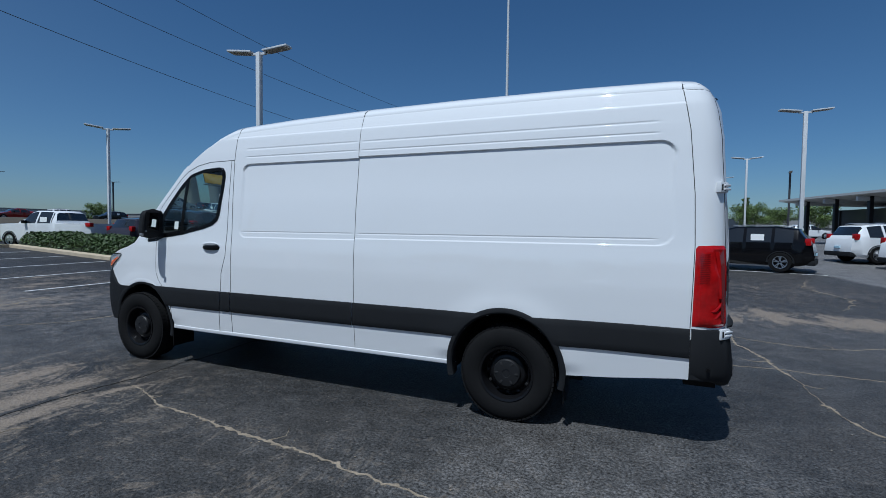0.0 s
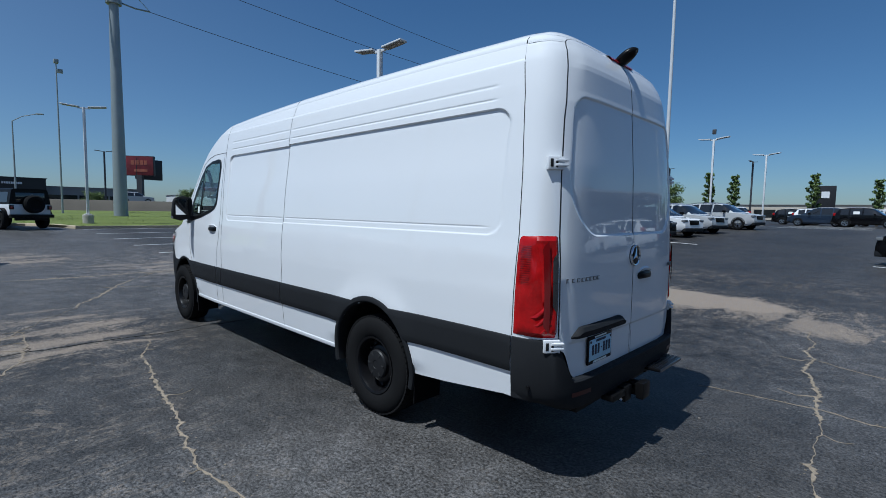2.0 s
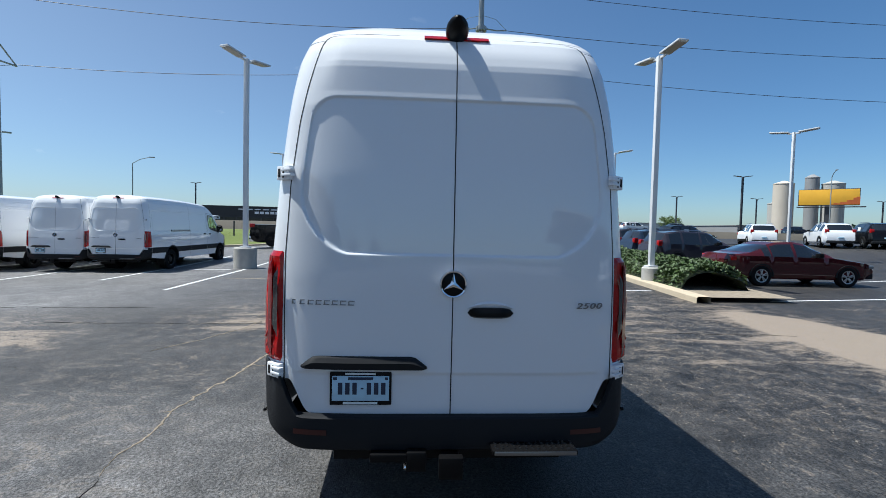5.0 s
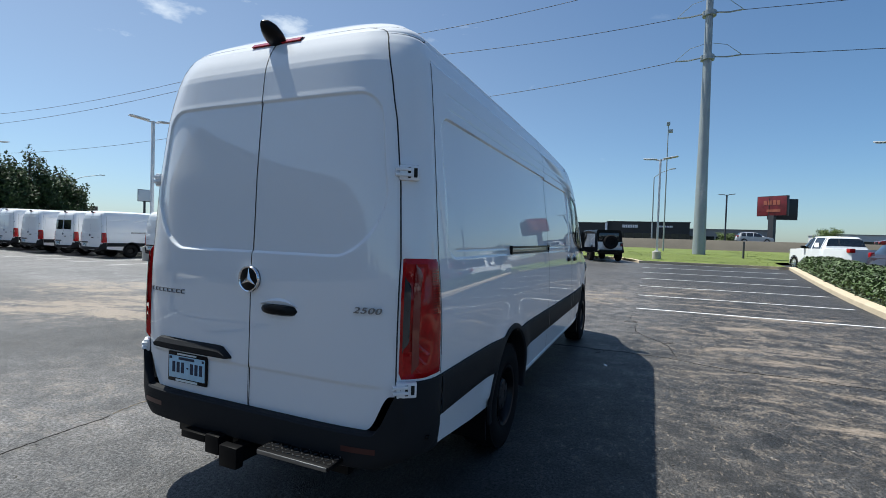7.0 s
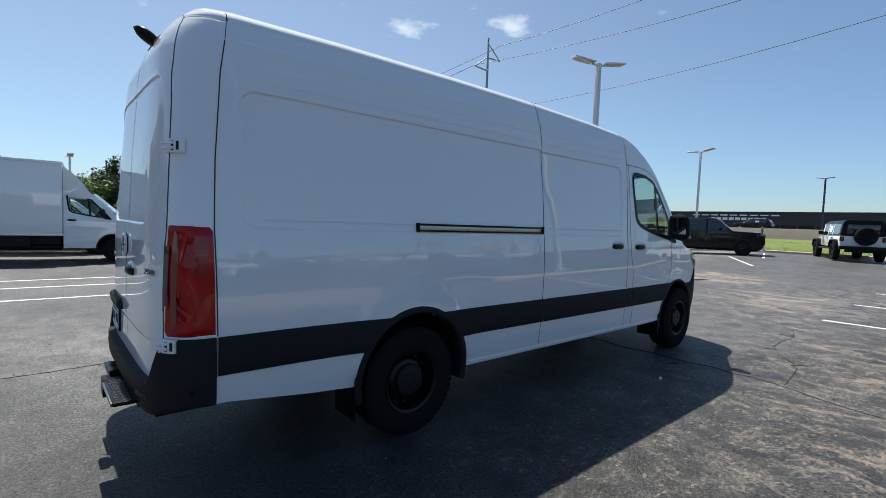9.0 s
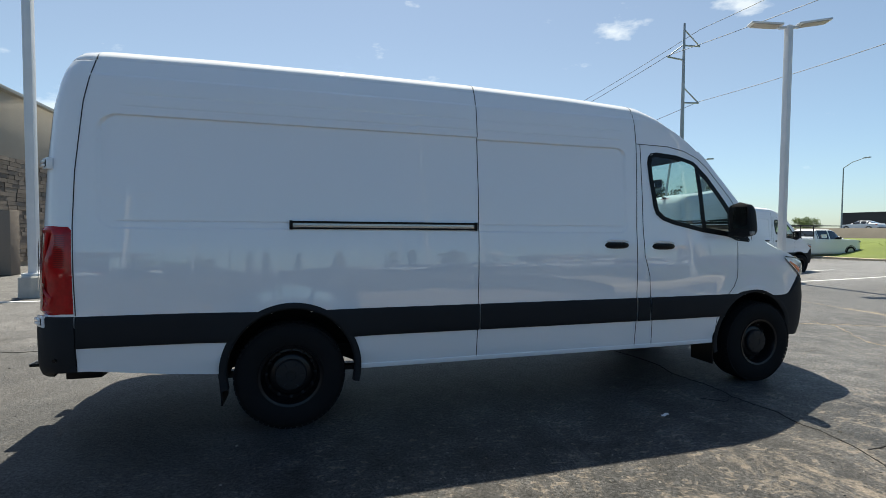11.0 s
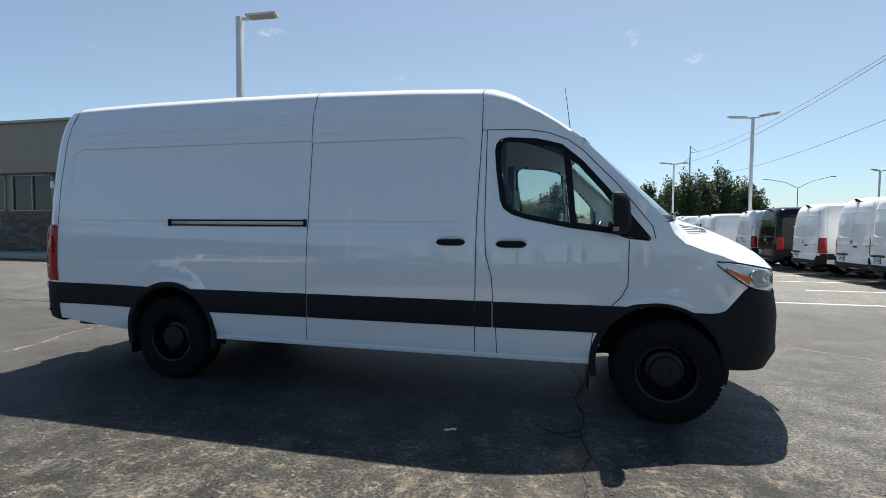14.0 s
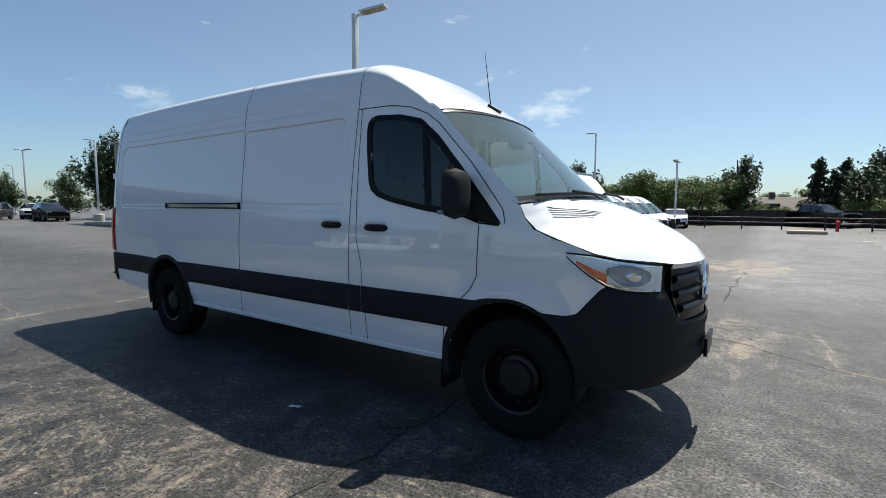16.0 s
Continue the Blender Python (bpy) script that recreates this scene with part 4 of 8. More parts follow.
def van_top(van):
    """Roof, windscreen, bonnet, nose, mirrors, wipers, aerial."""
    xs = spans(-2.92, 1.20, 0.08, ((-1.43, 0.03, 0.01), (-2.8, 0.12, 0.04)))
    st = [((x, side_y(x, ROOF_EDGE(x)), ROOF_EDGE(x)), (x, ROOF_EDGE(x) + 0.155)) for x in reversed(xs)]
    for xe, xc, zc in ((-3.0, -3.01, 2.655), (-3.10, -3.13, 2.612), (-3.19, -3.24, 2.556), (-3.29, -3.36, 2.470), (-3.375, -3.455, 2.415), (-3.45, -3.545, 2.360), (-3.52, -3.63, 2.307), (-3.59, -3.72, 2.250), (-3.66, -3.805, 2.195)):
        st.append(((xe, side_y(xe, ROOF_EDGE(xe)) if xe > -3.6 else float(np.interp(xe, [-3.66, -3.52], [0.838, 0.862])), ROOF_EDGE(xe)), (xc, zc)))

    def section(e, c, n=20, a=3.0):
        row = []
        for k in range(-n, n + 1):
            f = math.sin(math.pi / 2 * abs(k) / n)
            f = 1 - (1 - f) ** 1.0
            h = (1 - f ** a) ** 0.5
            row.append((c[0] + (e[0] - c[0]) * f ** 2, math.copysign(f * e[1], k), e[2] + (c[1] - e[2]) * h))
        return row
    st[0] = ((1.215, side_y(1.215, 2.556), 2.556), (1.205, 2.71))
    bm = bmesh.new()
    add_grid(bm, [section(e, c) for e, c in st])
    roof = part("roof", bm, PAINT, van, "white high roof")
    for x in (-2.925, -1.43):
        bm = bmesh.new()
        e = ROOF_EDGE(x)
        add_grid(bm, [[(xx, p[1], p[2] + 0.001) for xx in (x - 0.004, x + 0.004)] for p in section((x, side_y(x, e), e), (x, e + 0.155))])
        part("roof_gap", bm, SEAM, roof)
    # windscreen
    we, wc = [(-3.66, 0.825, 2.140), (-3.97, 0.868, 1.826), (-4.285, 0.905, 1.508)], [(-3.805, 2.190), (-4.16, 1.865), (-4.52, 1.535)]
    bm = bmesh.new()
    rows = []
    for k in range(13):
        u = k / 12
        e = [np.interp(u, [0, 0.5, 1], [p[i] for p in we]) for i in range(3)]
        c = [np.interp(u, [0, 0.5, 1], [p[i] for p in wc]) for i in range(2)]
        rows.append(section(e, c, 14, 2.2))
    add_grid(bm, rows)
    g = part("windscreen", bm, SCREEN, van, "curved clear windscreen")
    g.visible_shadow = False
    bm = bmesh.new()
    for k in (0, 11):
        u, v = ((0.0, 0.3), (0.55, 1.0))[k // 11]
        add_grid(bm, [[(p[0] + (q[0] - p[0]) * f - 0.003, p[1] + (q[1] - p[1]) * f, p[2] + (q[2] - p[2]) * f + 0.003) for p, q in zip(rows[k], rows[k + 1])] for f in (u, v)])
    for s in (0, -1):
        add_grid(bm, [[(r[s][0] - 0.003, r[s][1], r[s][2] + 0.003), (r[s - (1 if s else -1)][0] - 0.003, r[s - (1 if s else -1)][1], r[s - (1 if s else -1)][2] + 0.003)] for r in rows])
    part("screen_border", bm, BLACK, g)
    # screen pillars between the side skin and the glass
    for sgn in (-1, 1):
        bm = bmesh.new()
        prow = []
        for k in range(13):
            u = k / 12
            e = [float(np.interp(u, [0, 0.5, 1], [p[i] for p in we])) for i in range(3)]
            xo = -3.60 - 0.70 * u
            zo = ROOF_EDGE(xo)
            prow.append([(xo, sgn * side_y(xo, zo), zo), (xo - 0.03, sgn * (side_y(xo, zo) - 0.012), zo + 0.004 if k < 12 else zo), (e[0], sgn * e[1], e[2])])
        add_grid(bm, prow)
        part("screen_pillar", bm, PAINT, van)
    # bonnet
    ed = [(-4.326, 0.902, 1.489), (-4.362, 0.905, 1.412), (-4.44, 0.903, 1.336), (-4.57, 0.897, 1.285), (-4.79, 0.872, 1.206), (-4.90, 0.80, 1.178), (-5.0, 0.70, 1.163), (-5.08, 0.61, 1.152), (-5.155, 0.53, 1.140)]
    ce = [(-4.53, 1.532), (-4.62, 1.508), (-4.74, 1.467), (-4.84, 1.425), (-4.94, 1.375), (-5.03, 1.330), (-5.12, 1.280), (-5.20, 1.216), (-5.262, 1.135)]
    bm = bmesh.new()
    rows = []
    for k in range(33):
        u = k / 32 * 8
        e = [float(np.interp(u, range(9), [p[i] for p in ed])) for i in range(3)]
        c = [float(np.interp(u, range(9), [p[i] for p in ce])) for i in range(2)]
        row = []
        for j in range(-16, 17):
            f = abs(j) / 16
            dz = 0.006 * math.exp(-((f - 0.66) / 0.12) ** 2) * (1 - k / 34)
            row.append((c[0] + (e[0] - c[0]) * f ** 2.2, math.copysign(f * e[1], j), e[2] + (c[1] - e[2]) * (1 - f ** 2.6) + dz))
        rows.append(row)
    rows.append([(p[0] + 0.02, p[1], p[2] - 0.03) for p in rows[-1]])
    back = list(rows[0])
    add_grid(bm, rows)
    bon = part("bonnet", bm, PAINT, van, "white sloping bonnet")
    for sgn in (-1, 1):
        bm = bmesh.new()
        for k in range(0, 32):
            a, b = rows[k][-1 if sgn > 0 else 0], rows[k + 1][-1 if sgn > 0 else 0]
            q = [(a[0], a[1] + sgn * 0.003, a[2] + 0.0015), (b[0], b[1] + sgn * 0.003, b[2] + 0.0015), (b[0], b[1] + sgn * 0.006, b[2] - 0.003), (a[0], a[1] + sgn * 0.006, a[2] - 0.003)]
            bm.faces.new([bm.verts.new(p) for p in q])
        part("bonnet_gap", bm, SEAM, bon)
    def bonnet_z(x, y):
        """Height of the bonnet at x, on its +y half."""
        cols = [[r[16 + j] for r in rows[:-1]] for j in range(3, 17)]
        at = [[float(np.interp(-x, [-p[0] for p in c], [p[n] for p in c])) for n in (1, 2)] for c in cols]
        return float(np.interp(y, [p[0] for p in at], [p[1] for p in at]))
    for sgn in (-1, 1):
        for i in range(5):
            u = i / 4
            p0, p1 = (-4.435 - 0.055 * u, 0.735 + 0.030 * u), (-4.685 + 0.010 * u, 0.450 + 0.125 * u)
            line = [(p0[0] + (p1[0] - p0[0]) * k / 9, p0[1] + (p1[1] - p0[1]) * k / 9) for k in range(10)]
            bm = bmesh.new()
            add_grid(bm, [[(x + o, sgn * (y + 0.8 * o), bonnet_z(x, y) + h) for o, h in ((-0.010, -0.003), (-0.008, 0.003), (0.0, 0.005), (0.004, 0.002), (0.005, -0.004))] for x, y in line])
            part("air_slat", bm, SLATGREY, bon, "grey plastic air intake slat")
            bm = bmesh.new()
            add_grid(bm, [[(x + o, sgn * (y + 0.8 * o), bonnet_z(x, y) + 0.0016) for o in (0.004, 0.013)] for x, y in line])
            part("air_gap", bm, SEAM, bon)
    # cowl and wipers
    BACK = lambda y: tuple(float(np.interp(y, [p[1] for p in back], [p[i] for p in back])) for i in range(3))
    bm = bmesh.new()
    add_grid(bm, [[(x - 0.005, y, z) for x, y, z in r] for r in ([(p[0] + 0.03, p[1] * 0.99, p[2] - 0.010) for p in section((-4.285, 0.905, 1.508), (-4.52, 1.535), 14, 2.2)], [(q[0] + 0.012, q[1] * 0.99, q[2] - 0.012) for q in [BACK(p[1]) for p in section((-4.285, 0.905, 1.508), (-4.52, 1.535), 14, 2.2)]])])
    part("cowl", bm, BLACK, van)
    for y0, y1 in ((0.10, 0.78), (-0.62, 0.02)):
        bm = bmesh.new()
        q = [(-4.53 + 0.18 * (y / 0.9) ** 2 + 0.02, y, 1.555 - 0.028 * (y / 0.9) ** 2) for y in np.linspace(y0, y1, 9)]
        tube(bm, [(x, y, z + 0.02) for x, y, z in q], 0.009, 6)
        tube(bm, [(-4.56, y0 - 0.05, 1.545), (-4.53, y0 + 0.05, 1.575), (-4.50, (y0 + y1) / 2, 1.585)], 0.010, 6)
        part("wiper", bm, BLACK, van, "black windscreen wiper")
    # nose: dark core, bumper, grille, headlamps
    bm = bmesh.new()
    ph = [nose_phi(-4.80), *np.linspace(nose_phi(-4.86), math.pi / 2, 16)]
    half = [[nose_pt(p, z, -0.012) for p in ph] for z in (0.45, 0.6, 0.8, 0.95, 1.05, 1.12)]
    for s in (1, -1):
        add_grid(bm, [[(x, s * y, z) for x, y, z in r] for r in half])
    part("nose_core", bm, BLACK, van)
    bm = bmesh.new()
    TOP = lambda x, y: float(np.interp(-x, [4.66, 4.71, 4.866], [0.848, 0.860, 1.03])) if x > -4.866 else float(np.interp(y, [0.0, 0.40, 0.50, 0.535, 0.585, 0.62, 0.80, 0.95], [0.775, 0.785, 0.80, 0.83, 0.985, 0.988, 1.00, 1.03]))
    cols = [nose_phi(x) for x in np.linspace(-4.50, -4.88, 18)] + list(np.linspace(nose_phi(-4.90), math.pi / 2, 30))
    rows = []
    for p in cols:
        x0, y0, _ = nose_pt(p, 0.9)
        top = TOP(x0, y0)
        bot = 0.43 - 0.03 * math.sin(p)
        row = [(lambda q: (q[0] + 0.06, q[1] * 0.93, q[2]))(nose_pt(p, bot, -0.01))]
        for k in range(22):
            z = bot + (top - bot) * k / 21
            off = 0.014 + 0.018 * math.exp(-((z - 0.52) / 0.05) ** 2) * sm((p - 0.45) / 0.5) - 0.018 * math.exp(-((z - 0.66) / 0.045) ** 2) * sm((p - 0.9) / 0.3)
            off -= 0.006 * math.exp(-((z - 0.80) / 0.012) ** 2) * sm((p - 0.55) / 0.3)
            off -= 0.014 if k == 21 else 0
            q = nose_pt(p, z, off)
            if q[0] > -4.80:
                a = (q[0] + 4.265) ** 2 + (z - 0.43) ** 2
                if a < 0.46 ** 2:
                    q = (-4.265 - math.sqrt(max(0.46 ** 2 - (z - 0.43) ** 2, 0)), q[1], q[2])
            row.append(q)
        rows.append(row)
    for s in (1, -1):
        add_grid(bm, [[(x, s * y, z) for x, y, z in r] for r in rows])
    fb = part("front_bumper", bm, PLASTIC, van, "dark grey plastic front bumper")
    bm = bmesh.new()
    for s in (1, -1):
        add_grid(bm, [[(x, s * y, z) for x, y, z in [nose_pt(p, zz, 0.004) for p in np.linspace(nose_phi(y=0.42, z=0.66), math.pi / 2, 10)]] for zz in (0.62, 0.66, 0.70)])
    part("lower_intake", bm, SEAM, fb)
    bm = bmesh.new()
    box(bm, -5.322, -5.30, -0.17, 0.17, 0.51, 0.63, 0.005)
    part("plate_carrier", bm, BLACK, fb)
    bm = bmesh.new()
    for s in (1, -1):
        rim = []
        for z, y in ((1.125, 0.545), (1.0, 0.56), (0.90, 0.545), (0.82, 0.515)):
            a = nose_phi(y=y, z=z)
            rim.append([(lambda q: (q[0], s * q[1], q[2]))(nose_pt(a + (math.pi / 2 - a) * t, z, 0.012 - 0.03 * sm(t * 8))) for t in (0, 0.05, 0.1, 0.3, 0.6, 1.0)])
        add_grid(bm, rim)
    gr = part("grille", bm, BLACK, van, "black grille with three broad slats")
    for zc in (1.045, 0.955, 0.865):
        bm = bmesh.new()
        ymax = 0.50 if zc > 0.9 else 0.47
        a0 = nose_phi(y=ymax, z=zc)
        line = [nose_pt(a, zc, 0.0) for a in np.linspace(a0, math.pi / 2, 12)]
        line = line + [(x, -y, z) for x, y, z in reversed(line[:-1])]
        add_grid(bm, [[(x + o, y, zc + h) for o, h in ((0.015, -0.026), (-0.010, -0.022), (-0.022, 0.0), (-0.012, 0.018), (0.015, 0.024))] for x, y, z in line])
        part("grille_slat", bm, CAP, gr)
    bm = bmesh.new()
    lathe(bm, [(0.135, 0.0), (0.138, -0.02), (0.128, -0.03), (0.118, -0.022), (0.116, 0.0)], 40, "X", (-5.252, 0, 0.985))
    for k in range(3):
        a = math.pi / 2 + k * 2 * math.pi / 3
        c = bm.verts.new((-5.282, 0, 0.985))
        t = bm.verts.new((-5.272, 0.125 * math.cos(a), 0.985 + 0.125 * math.sin(a)))
        l = bm.verts.new((-5.268, 0.028 * math.cos(a + 1.05), 0.985 + 0.028 * math.sin(a + 1.05)))
        r = bm.verts.new((-5.268, 0.028 * math.cos(a - 1.05), 0.985 + 0.028 * math.sin(a - 1.05)))
        bm.faces.new((c, l, t)); bm.faces.new((c, t, r))
    part("emblem", bm, CHROME, gr, "large chrome emblem")
    LT = table((-4.64, 1.205), (-4.79, 1.196), (-4.9, 1.176), (-5.0, 1.158), (-5.14, 1.128))
    LB = table((-4.64, 1.195), (-4.70, 1.145), (-4.78, 1.085), (-4.866, 1.032), (-4.93, 1.010), (-5.02, 0.996), (-5.14, 0.985))
    for s in (1, -1):
        xs2 = [-4.642, -4.67, -4.70, -4.74, -4.78, -4.82, -4.866, -4.91, -4.96, -5.0, -5.04, -5.08, -5.105]

        def lamp_grid(b, x0, x1, t0, t1, off, n=7, edge=0.0):
            out = []
            cols = [x for x in xs2 if x1 <= x <= x0]
            for i, x in enumerate(cols):
                row = []
                for k in range(n):
                    t = t0 + (t1 - t0) * k / (n - 1)
                    z = LB(x) + (LT(x) - LB(x)) * t
                    p = nose_pt(nose_phi(x, z), z, off if 0 < k < n - 1 and 0 < i < len(cols) - 1 else off - edge)
                    row.append((p[0], s * p[1], p[2]))
                out.append(row)
            add_grid(b, out)
        bm = bmesh.new()
        lamp_grid(bm, -4.64, -5.11, 0, 1, 0.004)
        hl = part("headlamp", bm, REFLECT, van, "clear headlamp with an amber marker")
        # oval bowl with a chrome rim and a blade of the daylight strip
        def oval(k, cx, ct, rx, rt, off):
            x = cx + rx * math.cos(k)
            z = LB(x) + (LT(x) - LB(x)) * (ct + rt * math.sin(k))
            p = nose_pt(nose_phi(x, z), z, off)
            return (p[0], s * p[1], p[2])
        turns = [2 * math.pi * k / 28 for k in range(29)]
        bm = bmesh.new()
        add_grid(bm, [[oval(k, -4.965, 0.54, 0.098 * f, 0.37 * f, o) for f, o in ((1.0, 0.012), (0.9, 0.008), (0.6, 0.005), (0.3, 0.006), (0.02, 0.009))] for k in turns])
        bowl = part("reflector_bowl", bm, BOWL, hl, "grey reflector bowl")
        bm = bmesh.new()
        add_grid(bm, [[oval(k, -4.965, 0.54, 0.098 * f, 0.37 * f, o) for f, o in ((1.07, 0.010), (1.05, 0.015), (1.0, 0.015), (0.97, 0.011))] for k in turns])
        part("bowl_rim", bm, CHROME, bowl)
        bm = bmesh.new()
        add_grid(bm, [[oval(k, -4.99, 0.50, 0.036 * f, 0.17 * f, o) for f, o in ((1.0, 0.010), (0.8, 0.015), (0.05, 0.016))] for k in turns])
        part("projector", bm, CHROME, bowl)
        bm = bmesh.new()
        for i in range(len(xs2) - 1):
            for LL, d in ((LT, 1), (LB, -1)):
                q = []
                for x, o in ((xs2[i], 0.0), (xs2[i + 1], 0.0), (xs2[i + 1], 0.009), (xs2[i], 0.009)):
                    z = LL(x) + d * o
                    p = nose_pt(nose_phi(x, z), z, 0.010)
                    q.append((p[0], s * p[1], p[2]))
                bm.faces.new([bm.verts.new(v) for v in q])
        part("lamp_border", bm, BLACK, hl)
        for t0, t1 in ((0.02, 0.10), (0.92, 0.98)):
            bm = bmesh.new()
            lamp_grid(bm, -4.70, -5.10, t0, t1, 0.012, 4)
            part("reflector_strip", bm, CHROME, hl)
        bm = bmesh.new()
        lamp_grid(bm, -4.69, -4.87, 0.10, 0.42, 0.009)
        part("amber_marker", bm, AMBER, hl, "amber marker")
        bm = bmesh.new()
        lamp_grid(bm, -4.64, -5.11, 0, 1, 0.020, 7, 0.014)
        cov = part("lamp_cover", bm, LENS, hl)
        cov.visible_shadow = False
    # mirrors
    for s in (1, -1):
        bm = bmesh.new()
        tri = [(-4.20, 1.37), (-4.05, 1.38), (-3.965, 1.415), (-3.965, 1.60), (-4.06, 1.54)]
        scan(bm, tri, lambda x, z: side_y(x, z, True), 6, 6, s, 0.008)
        box(bm, -4.02, -3.92, min(s * 0.90, s * 1.0), max(s * 0.90, s * 1.0), 1.405, 1.455, 0.015)
        arm = part("mirror", bm, PLASTIC, van, "tall black door mirror")
        bm = bmesh.new()
        rows = []
        for k in range(13):
            u = k / 12
            z = 1.395 + 0.325 * u
            w = 0.235 * (1 - abs(2 * u - 1) ** 5) ** 0.4 + 0.004
            d = 0.078 * (1 - abs(2 * u - 1) ** 4) ** 0.5 + 0.01
            cy = 1.085 - 0.03 * u
            row = []
            for j in range(20):
                a = 2 * math.pi * j / 20
                c, sn = math.cos(a), math.sin(a)
                xx = -3.955 + 0.02 * u + d * (min(sn, 0.0) if sn < 0 else 0.35 * min(sn * 2.2, 1.0)) * 1.0
                row.append((xx, s * (cy + w / 2 * math.copysign(abs(c) ** 0.6, c)), z))
            rows.append(row)
        add_grid(bm, rows, close=True)
        for r in (rows[0], rows[-1]):
            bm.faces.new([bm.verts.new(p) for p in r])
        part("mirror_housing", bm, PLASTIC, arm, "black mirror housing")
        bm = bmesh.new()
        add_grid(bm, [[(-3.921 + 0.02 * (z - 1.395) / 0.325, s * y, z) for y in (1.005, 1.08, 1.155)] for z in (1.475, 1.55, 1.675)])
        part("mirror_glass", bm, MIRROR, arm)
        bm = bmesh.new()
        box(bm, -3.945, -3.905, min(s * 1.185, s * 1.207), max(s * 1.185, s * 1.207), 1.425, 1.455, 0.005)
        part("turn_lamp", bm, CLEAR, arm)
    bm = bmesh.new()
    tube(bm, [(-3.72, 0.06, 2.245), (-3.67, 0.06, 2.285), (-3.62, 0.06, 2.325)], 0.030, 10, 0.010)
    tube(bm, [(-3.645, 0.06, 2.295), (-3.58, 0.06, 2.76)], 0.0045, 6, 0.002)
    part("aerial", bm, BLACK, van, "black whip aerial")
    bm = bmesh.new()
    box(bm, 0.55, 0.95, -0.30, -0.27, 2.722, 2.735, 0.004)
    part("roof_rib", bm, PAINT, roof)


def van_inside(van):
    """Cab lining, seats, dash, wheel, bulkhead, underbody, mudflaps."""
    bm = bmesh.new()
    box(bm, -2.96, -2.93, -0.80, 0.80, 0.55, 2.40, 0.0)
    part("bulkhead", bm, INTERIOR, van)
    bm = bmesh.new()
    box(bm, -3.78, -2.95, -0.86, 0.86, 0.62, 0.70, 0.0)
    box(bm, -4.60, -3.78, -0.40, 0.40, 0.62, 0.70, 0.0)
    part("cab_floor", bm, INTERIOR, van)
    bm = bmesh.new()
    rows = [[(x + max(0.0, -4.24 - x) * (y / 0.84) ** 2, y, z) for y in np.linspace(-0.82, 0.82, 13)] for x, z in ((-4.45, 1.475), (-4.30, 1.46), (-4.10, 1.41), (-4.02, 1.34), (-4.02, 1.20), (-4.08, 0.95), (-4.2, 0.70))]
    add_grid(bm, rows)
    box(bm, -4.12, -4.0, -0.12, 0.25, 1.30, 1.52, 0.03)
    part("dashboard", bm, INTERIOR, van, "black dashboard")
    for s in (1, -1):
        bm = bmesh.new()
        add_grid(bm, [[(x, s * (side_y(x, z, True) - 0.06), z) for x in (-3.78, -3.6, -3.3, -3.0)] for z in (0.70, 1.0, 1.30, 1.44)])
        add_grid(bm, [[(x, s * (side_y(x, z, True) - 0.03), z) for x in (-3.04, -2.97)] for z in (1.44, 1.8, 2.15)])
        part("door_lining", bm, INTERIOR, van)
        bm = bmesh.new()
        y0 = s * 0.47
        box(bm, -3.62, -3.15, y0 - 0.24, y0 + 0.24, 0.95, 1.12, 0.05)
        m = Matrix.Translation((-3.16, y0, 1.08)) @ Matrix.Rotation(radians(14), 4, "Y")
        box(bm, -0.07, 0.06, -0.24, 0.24, 0.0, 0.62, 0.05, m)
        box(bm, -0.06, 0.05, -0.13, 0.13, 0.66, 0.86, 0.045, m)
        tube(bm, [m @ Vector((0, 0.06, 0.6)), m @ Vector((0, 0.06, 0.7))], 0.008)
        tube(bm, [m @ Vector((0, -0.06, 0.6)), m @ Vector((0, -0.06, 0.7))], 0.008)
        part("seat", bm, FABRIC, van, "dark fabric cab seat")
    bm = bmesh.new()
    add_grid(bm, [[(x, y, z) for y in np.linspace(-0.72, 0.72, 9)] for x, z in ((-3.72, 2.15), (-3.5, 2.27), (-3.2, 2.38), (-2.95, 2.42))])
    part("headliner", bm, INTERIOR, van)
    bm = bmesh.new()
    t = bmesh.new()
    lathe(t, [(0.185 + 0.016 * math.cos(a), 0.016 * math.sin(a)) for a in np.linspace(0, 2 * math.pi, 9)], 32, "Z")
    for k in range(3):
        a = math.pi / 2 + 2 * math.pi * k / 3
        tube(t, [(0.05 * math.cos(a), 0.05 * math.sin(a), -0.02), (0.18 * math.cos(a), 0.18 * math.sin(a), 0)], 0.014)
    lathe(t, [(0.0, 0.0), (0.06, -0.005), (0.065, -0.04), (0, -0.06)], 20, "Z")
    t.transform(Matrix.Translation((-3.88, -0.47, 1.36)) @ Matrix.Rotation(radians(62), 4, "Y"))
    join(bm, t)
    part("steering_wheel", bm, BLACK, van, "black steering wheel")
    bm = bmesh.new()
    box(bm, -3.86, -3.83, -0.13, 0.13, 1.93, 2.02, 0.02)
    part("inside_mirror", bm, BLACK, van)
    bm = bmesh.new()
    add_grid(bm, [[(x, -(side_y(x, z, True) + 0.0005), z) for z in (1.50, 1.585)] for x in (-3.70, -3.765)])
    part("window_sticker", bm, STICKER, van, "pale green paper window sticker")
    bm = bmesh.new()
    box(bm, -4.70, 1.30, -0.60, 0.60, 0.43, 0.52, 0.0)
    box(bm, -3.80, -0.50, -0.90, 0.90, 0.44, 0.50, 0.0)
    box(bm, 0.50, 1.30, -0.90, 0.90, 0.50, 0.54, 0.0)
    box(bm, -2.2, -1.0, 0.20, 0.60, 0.35, 0.44, 0.04)
